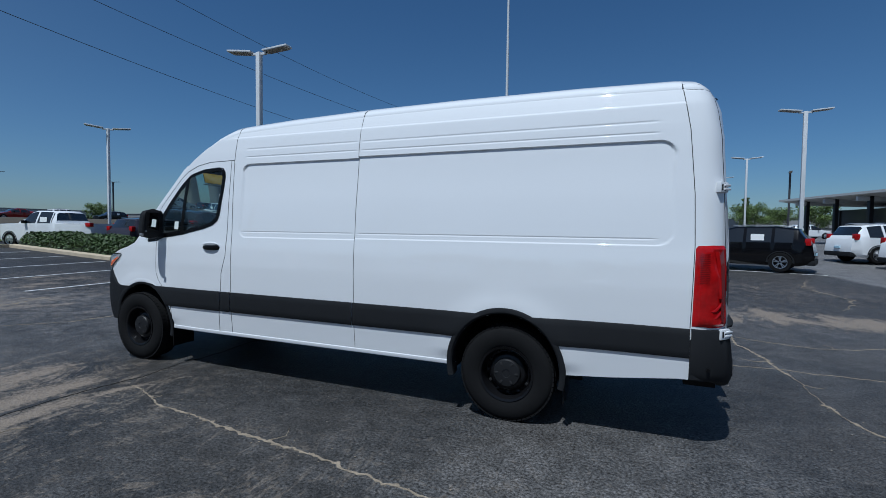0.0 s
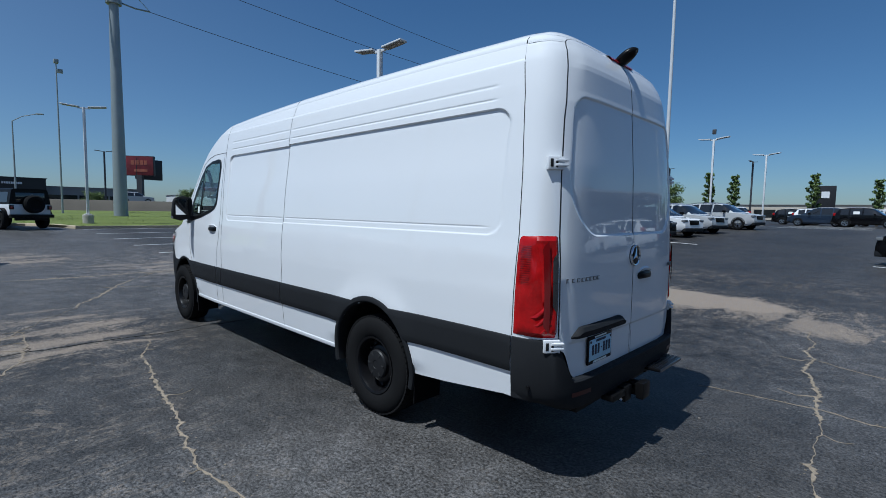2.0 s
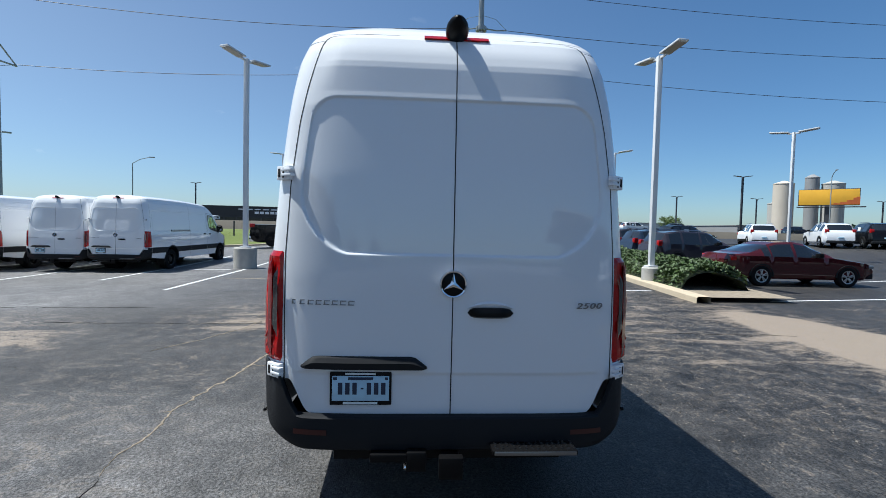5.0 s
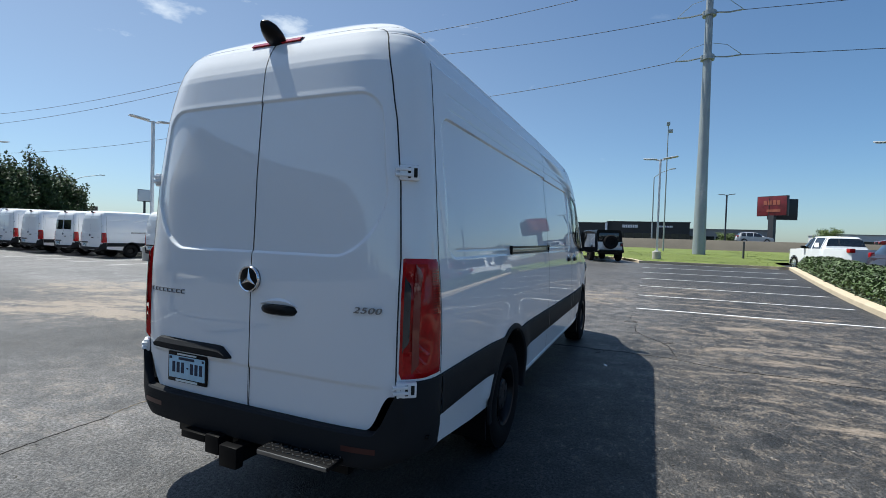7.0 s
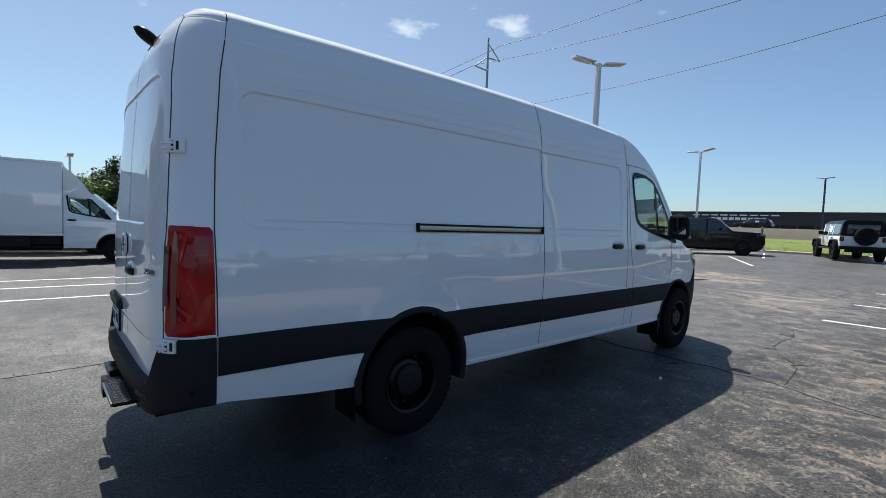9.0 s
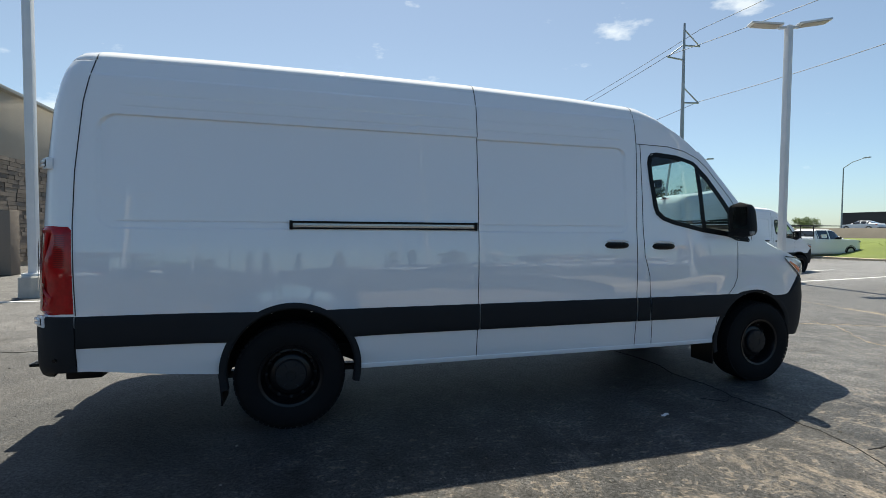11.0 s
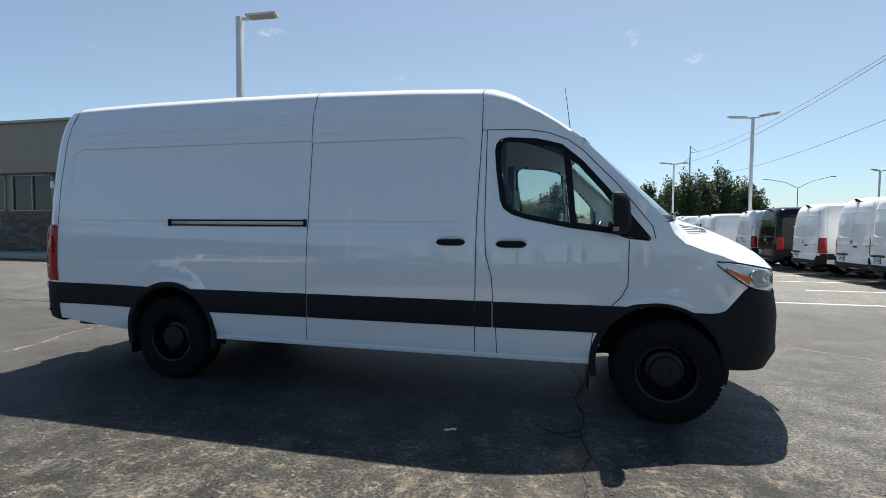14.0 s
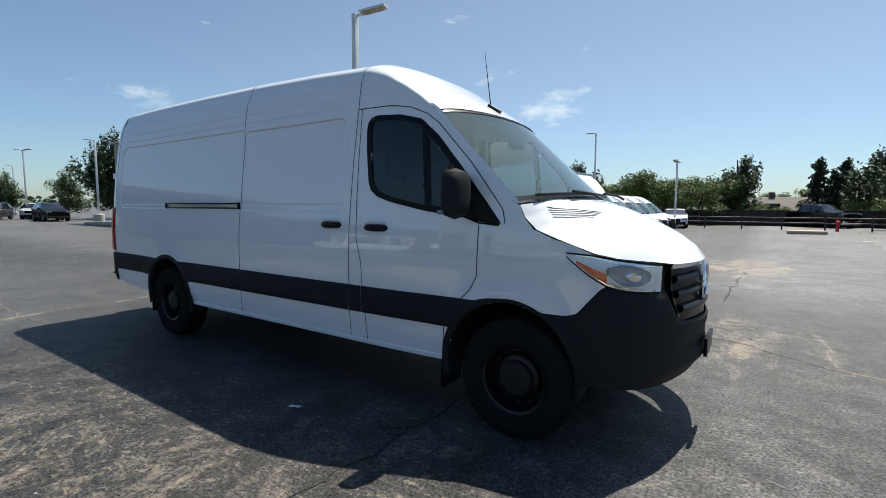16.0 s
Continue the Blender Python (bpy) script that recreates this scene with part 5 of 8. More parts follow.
    for y in (-0.42, 0.42):
        box(bm, -4.6, 1.45, y - 0.04, y + 0.04, 0.38, 0.47, 0.0)
    tube(bm, [(0, -0.75, 0.384), (0, 0.75, 0.384)], 0.05)
    lathe(bm, [(0.0, -0.13), (0.12, -0.09), (0.15, 0.0), (0.12, 0.09), (0, 0.13)], 20, "Y", (0, 0, 0.384))
    tube(bm, [(-4.325, -0.75, 0.384), (-4.325, 0.75, 0.384)], 0.035)
    tube(bm, [(-2.9, 0.15, 0.36), (-0.4, 0.15, 0.38)], 0.035)
    for s in (1, -1):
        box(bm, 0.02 - 0.55, 0.55, s * 0.50 - 0.03, s * 0.50 + 0.03, 0.28, 0.32, 0.0)
    part("underbody", bm, UNDER, van, "dark underbody with axles and exhaust")
    for s in (1, -1):
        for x, z1 in ((0.47, 0.60), (-3.79, 0.56)):
            bm = bmesh.new()
            rows = []
            for k in range(7):
                z = 0.21 + (z1 - 0.21) * k / 6
                xx = x - 0.02 * math.cos(k / 6 * 2.2) if x > 0 else x + 0.012 * math.cos(k / 6 * 2.2)
                rows.append([(xx + o, s * y, z) for y, o in ((0.70, 0), (0.955, 0), (0.955, 0.012), (0.70, 0.012))])
            add_grid(bm, rows, close=True)
            part("mudflap", bm, BLACK, van, "black rubber mudflap")


def make_van():
    van = empty("cargo_van")
    van_side(van, -1, False)
    van_side(van, 1, True)
    van_rear(van)
    van_top(van)
    van_inside(van)
    for x in (0.0, -4.325):
        for s in (-1, 1):
            wheel(van, x, s)
    return van


VAN = tagged(make_van(), "long white high-roof cargo van with dark cladding on asphalt", "van", "parked vans")


# ---- ground ----
def ground_z(x, y):
    """The lot is level round the van, rises a little towards the road and the far showrooms, and dips under the row of vans."""
    dip = (0.14 + 0.16 * sm((x + 8) / 5)) * sm((-5 - y) / 11) * sm((9 - x) / 6) * sm((y + 38) / 10)
    return 0.40 * sm((-12 - x) / 22) * sm((y + 16) / 10) + 0.80 * sm((y - 13) / 24) - dip


def lot_material():
    """Old asphalt: grey patches, sandy deposits in its hollows, pale chips and fine grit."""
    m = bpy.data.materials.new("asphalt")
    m.use_nodes = True
    nt = m.node_tree
    n, l = nt.nodes, nt.links
    b = n["Principled BSDF"]
    tc = n.new("ShaderNodeTexCoord")
    P = tc.outputs["Object"]

    def op(kind, a, c=None, d=None, clamp=False):
        k = n.new("ShaderNodeMath")
        k.operation, k.use_clamp = kind, clamp
        for i, v in enumerate((a, c, d)):
            if v is None:
                continue
            if isinstance(v, (int, float)):
                k.inputs[i].default_value = v
            else:
                l.new(v, k.inputs[i])
        return k.outputs[0]

    def noise_at(scale, detail=4.0, distort=0.0, stretch=None, rough=0.55):
        t = n.new("ShaderNodeTexNoise")
        t.inputs["Scale"].default_value, t.inputs["Detail"].default_value, t.inputs["Distortion"].default_value, t.inputs["Roughness"].default_value = scale, detail, distort, rough
        src = P
        if stretch:
            mp = n.new("ShaderNodeMapping")
            mp.inputs["Scale"].default_value = stretch
            l.new(P, mp.inputs["Vector"])
            src = mp.outputs["Vector"]
        l.new(src, t.inputs["Vector"])
        return t.outputs["Fac"]

    def ramp(v, lo, hi):
        return op("MULTIPLY", op("SUBTRACT", v, lo), 1 / (hi - lo), clamp=True)
    sep = n.new("ShaderNodeSeparateXYZ")
    l.new(P, sep.inputs[0])
    X, Y = sep.outputs["X"], sep.outputs["Y"]

    def blob(cx, cy, rx, ry):
        dx = op("MULTIPLY", op("SUBTRACT", X, cx), 1 / rx)
        dy = op("MULTIPLY", op("SUBTRACT", Y, cy), 1 / ry)
        d = op("ADD", op("MULTIPLY", dx, dx), op("MULTIPLY", dy, dy))
        return op("SUBTRACT", 1.0, op("MINIMUM", d, 1.0))
    big, mid, fine = noise_at(0.22, 5), noise_at(1.3, 6, 0.6), noise_at(9, 6, 0.3, None, 0.7)
    grit, agg = noise_at(140, 2), noise_at(48, 4, 0.0, None, 0.75)
    streak = noise_at(0.85, 10, 0.7, (1.7, 0.55, 1.0), 0.70)
    speck = noise_at(33, 4, 0.2, None, 0.72)
    mott = noise_at(3.2, 9, 0.5, None, 0.74)
    # old grey surface on the side of the shop, darker newer coat on the other
    old = ramp(op("ADD", op("MULTIPLY", Y, -1.0), op("MULTIPLY", op("SUBTRACT", mid, 0.5), 2.5)), 1.6, 3.8)
    east = ramp(op("ADD", X, op("MULTIPLY", op("SUBTRACT", big, 0.5), 3.0)), 1.0, 3.0)
    old = op("MULTIPLY", old, op("MAXIMUM", ramp(op("MULTIPLY", Y, -1.0), 4.5, 7.0), east))
    tone = op("ADD", 0.037, op("MULTIPLY", old, 0.034))
    tone = op("MULTIPLY", tone, op("ADD", 0.45, op("MULTIPLY", big, 1.1)))
    tone = op("MULTIPLY", tone, op("ADD", 0.45, op("MULTIPLY", mid, 1.1)))
    tone = op("MULTIPLY", tone, op("ADD", 0.10, op("MULTIPLY", fine, 1.8)))
    rough_zone = op("MINIMUM", op("MAXIMUM", op("MULTIPLY", blob(-4.0, 4.2, 8.0, 4.2), 1.6), op("MAXIMUM", op("MULTIPLY", blob(-10.0, 3.0, 9.0, 5.5), 1.3), op("MULTIPLY", blob(-1.0, -2.8, 9.0, 2.8), 0.3))), 1.0)
    coarse = op("MULTIPLY", op("SUBTRACT", agg, 0.5), op("ADD", 6.5, op("MULTIPLY", rough_zone, 3.0)))
    tone = op("MULTIPLY", tone, op("MAXIMUM", op("ADD", 1.0, coarse), 0.2))
    tone = op("MULTIPLY", tone, op("ADD", 0.2, op("MULTIPLY", grit, 1.6)))
    # lower tone on the van's shadow side: shade put into the colour
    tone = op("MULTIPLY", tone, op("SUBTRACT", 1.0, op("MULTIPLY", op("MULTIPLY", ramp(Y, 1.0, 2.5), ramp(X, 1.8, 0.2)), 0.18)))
    tone = op("MULTIPLY", tone, op("MAXIMUM", op("ADD", 1.0, op("MULTIPLY", op("SUBTRACT", mott, 0.5), op("ADD", 1.5, op("MULTIPLY", rough_zone, 3.0)))), 0.3))
    # pale grey behind the van and in the bays ahead: sunward sheen put into the colour
    pale = op("MAXIMUM", op("MULTIPLY", ramp(op("ADD", X, op("MULTIPLY", mid, 0.6)), 1.4, 2.9), op("ADD", 0.25, op("MULTIPLY", op("MULTIPLY", ramp(Y, -0.4, 1.8), ramp(Y, 9.0, 5.0)), 0.6))), op("MULTIPLY", ramp(X, -4.4, -5.6), op("MULTIPLY", ramp(Y, 2.9, 1.6), 0.85)))
    pale = op("MAXIMUM", pale, op("MULTIPLY", blob(1.0, -2.7, 1.9, 3.2), 1.0))
    # concrete apron of the next lot
    pale = op("MAXIMUM", pale, op("MULTIPLY", op("MULTIPLY", ramp(op("ADD", X, op("MULTIPLY", Y, 0.10)), 8.6, 8.9), ramp(Y, 12.0, 12.6)), 2.6))
    tone = op("MULTIPLY", tone, op("ADD", 1.0, pale))
    # pale chips of bared stone
    vor = n.new("ShaderNodeTexVoronoi")
    vor.inputs["Scale"].default_value = 50
    l.new(P, vor.inputs["Vector"])
    chips = op("MULTIPLY", op("LESS_THAN", vor.outputs["Distance"], 0.20), op("GREATER_THAN", noise_at(21, 3), 0.56))
    tone = op("ADD", tone, op("MULTIPLY", op("MULTIPLY", chips, op("ADD", 0.20, op("MULTIPLY", rough_zone, 0.4))), 0.13))
    # thin streaks of sand left in the hollows, with ragged edges
    zone = op("MULTIPLY", blob(-2.0, 6.4, 7.5, 2.2), 1.0)
    for c in ((-2.8, -8.6, 2.6, 4.8, 0.95), (-4.4, -2.6, 2.4, 2.2, 0.72), (-11.0, 0.6, 4.0, 2.6, 0.60), (-6.0, 4.0, 8.5, 3.2, 0.62), (3.0, 5.6, 3.8, 1.3, 0.9), (-15.0, -2.2, 3.5, 2.4, 0.75), (-5.0, -12.0, 1.8, 4.8, 0.85), (-13, 3, 6, 3, 0.5), (-1.5, 10.5, 8, 2.5, 0.45), (4.5, 10.5, 4, 4, 0.4), (-1.0, -3.0, 6.0, 1.6, 0.35)):
        zone = op("MAXIMUM", zone, op("MULTIPLY", blob(*c[:4]), c[4]))
    ragged = op("MULTIPLY", op("ADD", op("SUBTRACT", fine, 0.5), op("MULTIPLY", op("SUBTRACT", speck, 0.5), 0.7)), 0.30)
    sand = ramp(op("ADD", op("ADD", op("MULTIPLY", zone, 0.34), streak), ragged), 0.70, 0.80)
    sand = op("MULTIPLY", sand, op("ADD", 0.35, op("MULTIPLY", agg, 0.9)), clamp=True)
    # crumbs of sand lying flat in the coarse surface
    fleck = noise_at(17, 5, 0.5, (0.75, 1.25, 1.0), 0.62)
    crumbs = ramp(op("ADD", op("ADD", fleck, op("MULTIPLY", op("SUBTRACT", mott, 0.5), 0.42)), op("MULTIPLY", op("SUBTRACT", speck, 0.5), 0.25)), 0.59, 0.65)
    sand = op("MAXIMUM", sand, op("MULTIPLY", op("MULTIPLY", crumbs, op("ADD", 0.10, op("MULTIPLY", rough_zone, 0.75))), 0.62))
    # thin veins where puddles dried, and a brown film over the dark coat
    vein = op("SUBTRACT", 1.0, op("MULTIPLY", op("ABSOLUTE", op("SUBTRACT", noise_at(1.3, 9, 1.4, (1.25, 0.7, 1.0), 0.68), 0.5)), 30.0), clamp=True)
    vein = op("MULTIPLY", op("MULTIPLY", vein, op("MULTIPLY", zone, 1.3)), ramp(op("ADD", mott, op("MULTIPLY", op("SUBTRACT", speck, 0.5), 0.5)), 0.42, 0.60), clamp=True)
    film = op("MULTIPLY", ramp(noise_at(0.6, 8, 0.4, None, 0.66), 0.42, 0.68), 0.05)
    sand = op("MAXIMUM", op("MULTIPLY", sand, 0.85), op("MAXIMUM", vein, film))
    slab = ramp(op("ADD", blob(-2.0, 6.6, 4.6, 1.35), op("MULTIPLY", op("SUBTRACT", streak, 0.5), 0.9)), 0.25, 0.42)
    sand = op("MAXIMUM", sand, op("MULTIPLY", slab, 0.85))
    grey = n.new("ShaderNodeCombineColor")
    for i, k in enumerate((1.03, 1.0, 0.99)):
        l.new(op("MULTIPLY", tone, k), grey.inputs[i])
    tan = n.new("ShaderNodeCombineColor")
    st = op("MULTIPLY", op("ADD", 0.5, op("MULTIPLY", grit, 1.0)), op("ADD", 0.55, op("MULTIPLY", agg, 0.9)))
    for i, k in enumerate((0.31, 0.25, 0.19)):
        l.new(op("MULTIPLY", st, k), tan.inputs[i])
    mix = n.new("ShaderNodeMix")
    mix.data_type = "RGBA"
    l.new(sand, mix.inputs[0]); l.new(grey.outputs[0], mix.inputs[6]); l.new(tan.outputs[0], mix.inputs[7])
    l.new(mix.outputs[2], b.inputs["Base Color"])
    l.new(op("ADD", 0.44, op("MULTIPLY", fine, 0.20)), b.inputs["Roughness"])
    b.inputs["Specular IOR Level"].default_value = 0.31
    bp = n.new("ShaderNodeBump")
    bp.inputs["Strength"].default_value, bp.inputs["Distance"].default_value = 0.9, 0.014
    l.new(op("ADD", op("MULTIPLY", agg, 0.9), op("ADD", op("MULTIPLY", grit, 0.25), op("MULTIPLY", mid, 1.5))), bp.inputs["Height"])
    l.new(bp.outputs["Normal"], b.inputs["Normal"])
    return m


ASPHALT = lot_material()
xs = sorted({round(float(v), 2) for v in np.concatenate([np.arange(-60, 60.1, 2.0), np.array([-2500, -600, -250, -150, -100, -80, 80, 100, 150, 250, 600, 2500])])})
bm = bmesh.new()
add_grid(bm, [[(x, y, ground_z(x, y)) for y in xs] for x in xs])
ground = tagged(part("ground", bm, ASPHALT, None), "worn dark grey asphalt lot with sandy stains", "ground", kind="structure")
def paint(name, color, **k):
    return mat(name, color, 0.5, coat=1.0, coat_rough=0.02, vary=0.02, scale=2, spec=0.0, **k)


CARWHITE, CARBLACK, CARGREY = paint("car_white", (0.72, 0.73, 0.74)), mat("car_black", (0.004, 0.004, 0.005), 0.16, coat=0.25, coat_rough=0.02, spec=0.2), paint("car_grey", (0.13, 0.15, 0.17))
CARMAROON, CARBLUE, CARSILVER, CARDARK, CARRED = paint("car_maroon", (0.055, 0.008, 0.010)), paint("car_blue", (0.020, 0.032, 0.055)), paint("car_silver", (0.45, 0.46, 0.47)), paint("car_dark", (0.035, 0.032, 0.042)), paint("car_red", (0.22, 0.012, 0.012))
CARGLASS = mat("car_glass", (0.012, 0.014, 0.016), 0.04, coat=1.0)

PROFILES = {
    # length, half width, wheelbase, front overhang, tyre radius, belt, outline of the top, pillars
    "suv": (4.75, 0.94, 2.85, 0.90, 0.37, 1.06, ((0, 0.62), (0.04, 0.86), (0.25, 0.98), (1.15, 1.08), (1.22, 1.10), (1.95, 1.60), (2.3, 1.69), (3.6, 1.70), (4.25, 1.62), (4.55, 1.20), (4.68, 1.02), (4.75, 0.62)), ((1.5, 2.55), (2.65, 3.45), (3.55, 4.12)), (1.25, 2.05), (4.28, 4.56)),
    "sedan": (4.85, 0.92, 2.85, 0.95, 0.34, 0.93, ((0, 0.55), (0.05, 0.72), (0.3, 0.80), (1.35, 0.95), (1.42, 0.97), (2.2, 1.38), (2.6, 1.45), (3.2, 1.43), (3.75, 1.27), (4.2, 1.06), (4.7, 1.02), (4.82, 0.85), (4.85, 0.55)), ((1.75, 2.65), (2.75, 3.45), (3.5, 3.72)), (1.45, 2.25), (3.5, 4.15)),
    "pickup": (5.85, 0.99, 3.65, 0.95, 0.40, 1.22, ((0, 0.75), (0.04, 1.10), (0.2, 1.20), (1.40, 1.25), (1.46, 1.27), (2.05, 1.80), (2.4, 1.90), (3.5, 1.90), (3.70, 1.80), (3.82, 1.32), (3.86, 1.26), (5.80, 1.26), (5.85, 0.60)), ((1.75, 2.60), (2.70, 3.50), (3.55, 3.6)), (1.47, 2.12), (3.70, 3.80)),
}


def make_car(name, kind, color, label, category="car", paper=False, rim=ALLOY):
    """A parked car: painted body, windows, wheels, lamps, mirrors. Nose towards -x, middle of the ground at the origin."""
    L, W, wb, fo, tr, belt, top, pillars, front, rear = PROFILES[kind]
    car = empty(name)
    zt = table(*top)
    st = sorted({round(v, 3) for v in list(np.linspace(0.0, L, 44)) + [p[0] for p in top] + [q for p in pillars for q in p] + list(front) + list(rear)})
    body, glass = bmesh.new(), {}

    def sec(x):
        e = min(x, L - x)
        w = W * (1 - 0.16 * (1 - sm(e / 0.55)) ** 1.5)
        z = zt(x)
        b = min(belt + 0.05 * x / L, z - 0.02)
        low = 0.24 + 0.10 * (1 - sm(e / 0.5))
        g = sm((z - b - 0.08) / 0.25)
        sh = w * (0.90 - 0.15 * g)
        pts = [(w * 0.90, low), (w * 0.985, min(low + 0.12, b)), (w, min(0.66, b)), (w * 0.985, b), (w * (0.93 - 0.0 * g), b + 0.25 * (z - b) * g + (1 - g) * 0.6 * (z - b)), (sh, z - 0.07 * g - 0.005), (sh * 0.86, z - 0.012 * g), (0, z)]
        return [(x - L / 2, y, zz) for y, zz in pts]
    secs = [sec(x) for x in st]

    def put(key, q):
        bm = glass.setdefault(key, bmesh.new()) if key else body
        try:
            bm.faces.new([bm.verts.new(p) for p in q])
        except ValueError:
            pass
    for i in range(len(st) - 1):
        xm = (st[i] + st[i + 1]) / 2
        for j in range(7):
            key = None
            if j in (3, 4):
                for n, (a, b) in enumerate(pillars):
                    if a <= xm <= b and zt(xm) > belt + 0.2:
                        key = ("side_window", n)
            if j in (5, 6):
                if front[0] <= xm <= front[1]:
                    key = ("windscreen", 0)
                if rear[0] <= xm <= rear[1]:
                    key = ("rear_window", 0)
            for s in (1, -1):
                q = [secs[i][j], secs[i + 1][j], secs[i + 1][j + 1], secs[i][j + 1]]
                q = [(x, s * y, z) for x, y, z in q]
                k = (*key, s if key[0] == "side_window" else 0) if key else None
                put(k, q)
    for s in (0, -1):
        r = secs[s]
        body.faces.new([body.verts.new(p) for p in r] + [body.verts.new((p[0], -p[1], p[2])) for p in reversed(r[:-1])])
    part("body", body, color, car, angle=28)
    for k, bm in sorted(glass.items()):
        part(k[0], bm, CARGLASS, car)
    for x in (fo, fo + wb):
        for s in (1, -1):
            bm = bmesh.new()
            rows = []
            for k in range(21):
                a = math.pi * k / 20
                rows.append([(x - L / 2 + r * math.cos(a), s * y, tr + r * math.sin(a) - 0.02) for r, y in ((tr + 0.07, W * 0.97), (tr + 0.065, W + 0.012), (tr + 0.035, W + 0.012), (tr + 0.03, W * 0.99), (0.0, W * 0.985))])
            add_grid(bm, rows)
            part("wheel_arch", bm, UNDER if kind != "suv" else PLASTIC, car)
            bm = bmesh.new()
            lathe(bm, [(tr * 0.64, 0.02), (tr * 0.62, 0.105), (tr * 0.66, 0.112), (tr * 0.60, 0.10), (tr * 0.56, 0.06), (0.06, 0.06), (0.0, 0.06)], 28, sgn=s)
            w = part("wheel", bm, BLACK, car)
            w.location = (x - L / 2, s * (W - 0.10), tr)
            bm = bmesh.new()
            lathe(bm, [(tr * 0.64, -0.10), (tr * 0.9, -0.11), (tr, -0.08), (tr, 0.08), (tr * 0.95, 0.108), (tr * 0.8, 0.116), (tr * 0.64, 0.108)], 28, sgn=s)
            part("tyre", bm, RUBBER, w)
            bm = bmesh.new()
            for k in range(5):
                for d in (-0.16, 0.16):
                    a = 2 * math.pi * k / 5
                    y0, y1 = sorted((s * 0.085, s * 0.104))
                    t = bmesh.new()
                    box(t, -0.016, 0.016, y0, y1, 0.03, tr * 0.60, 0.004)
                    t.transform(Matrix.Rotation(a + d, 4, "Y"))
                    join(bm, t)
            lathe(bm, [(tr * 0.63, 0.095), (tr * 0.63, 0.112), (tr * 0.57, 0.108), (tr * 0.57, 0.09)], 28, sgn=s)
            part("spokes", bm, rim, w)
    zl = zt(0.25) - 0.10
    for s in (1, -1):
        bm = bmesh.new()
        y0, y1 = sorted((s * W * 0.55, s * W * 0.90))
        box(bm, 0.04 - L / 2 - 0.02, 0.30 - L / 2, y0, y1, zl - 0.07, zl + 0.05, 0.03)
        part("headlamp", bm, CLEAR, car)
        bm = bmesh.new()
        zr = belt - 0.02
        y0, y1 = sorted((s * W * 0.70, s * W * 0.925))
        box(bm, L / 2 - 0.30, L / 2 - (0.10 if kind != "pickup" else -0.008), y0, y1, zr - (0.10 if kind != "suv" else 0.04), zr + (0.06 if kind == "sedan" else 0.22 if kind == "suv" else 0.10), 0.03)
        part("tail_lamp", bm, RED, car)
        bm = bmesh.new()
        y0, y1 = sorted((s * W * 0.96, s * (W + 0.17)))
        box(bm, front[0] + 0.45 - L / 2, front[0] + 0.60 - L / 2, y0, y1, belt + 0.03, belt + 0.17, 0.03)
        part("mirror", bm, BLACK, car)
    bm = bmesh.new()
    box(bm, -L / 2 - 0.015, -L / 2 + 0.2, -W * 0.42, W * 0.42, zl - 0.24, zl + 0.02, 0.03)
    part("grille", bm, BLACK, car)
    for x0, x1, nm in ((-L / 2 - 0.02, -L / 2 + 0.3, "front_bumper"), (L / 2 - 0.25, L / 2 + 0.03, "rear_bumper")):
        bm = bmesh.new()
        box(bm, x0, x1, -W * 0.84, W * 0.84, 0.28, 0.48 if kind != "pickup" else 0.62, 0.04)
        part(nm, bm, CHROME if kind == "pickup" else PLASTIC, car)
    bm = bmesh.new()
    box(bm, L / 2 + 0.0, L / 2 + 0.035, -0.16, 0.16, 0.62, 0.72, 0.004)
    part("number_plate", bm, PLATEBLUE, car)
    if kind == "suv":
        for s in (1, -1):
            bm = bmesh.new()
            tube(bm, [(-0.2 + 0.0, s * 0.66, 1.70), (0.1, s * 0.66, 1.735), (1.3, s * 0.66, 1.735), (1.6, s * 0.66, 1.69)], 0.016)
            part("roof_rail", bm, ALLOY, car)
    if paper:
        a = pillars[1]
        for s in (1, -1):
            bm = bmesh.new()
            add_grid(bm, [[(x - L / 2, s * (W * 0.962 - 0.10 * (z - belt - 0.08)), z) for z in (belt + 0.10, belt + 0.34)] for x in (a[0] + 0.15, a[0] + 0.58)])
            part("price_sheet", bm, PAPER, car, "white paper sheet in the window")
    tagged(car, label, category, "parked cars")
    return car


def place(ob, x, y, heading):
    """Stands a vehicle whose nose points to -x on the lot, heading in degrees from +x."""
    ob.matrix_basis = pose(x, y, ground_z(x, y), 0, 0, heading - 180)
    return ob


def again(ob, x, y, heading, label=""):
    c = place(copy_thing(ob, Matrix()), x, y, heading)
    if label:
        c["label"] = label
    return c


def repaint(thing, old, new_mat):
    """Gives one copy another paint, on its own slots."""
    for o in thing.children_recursive:
        if o.type == "MESH":
            for sl in o.material_slots:
                if sl.material == old:
                    sl.link = "OBJECT"
                    sl.material = new_mat
    return thing


# ---- vans of the row, and the box truck ----
def van_at(x, y, heading, label):
    v = copy_thing(VAN, pose(x, y, ground_z(x, y), 0, 0, heading - 180))
    v["label"] = label
    v.scale = (1.0, 1.0, 0.93)
    return v


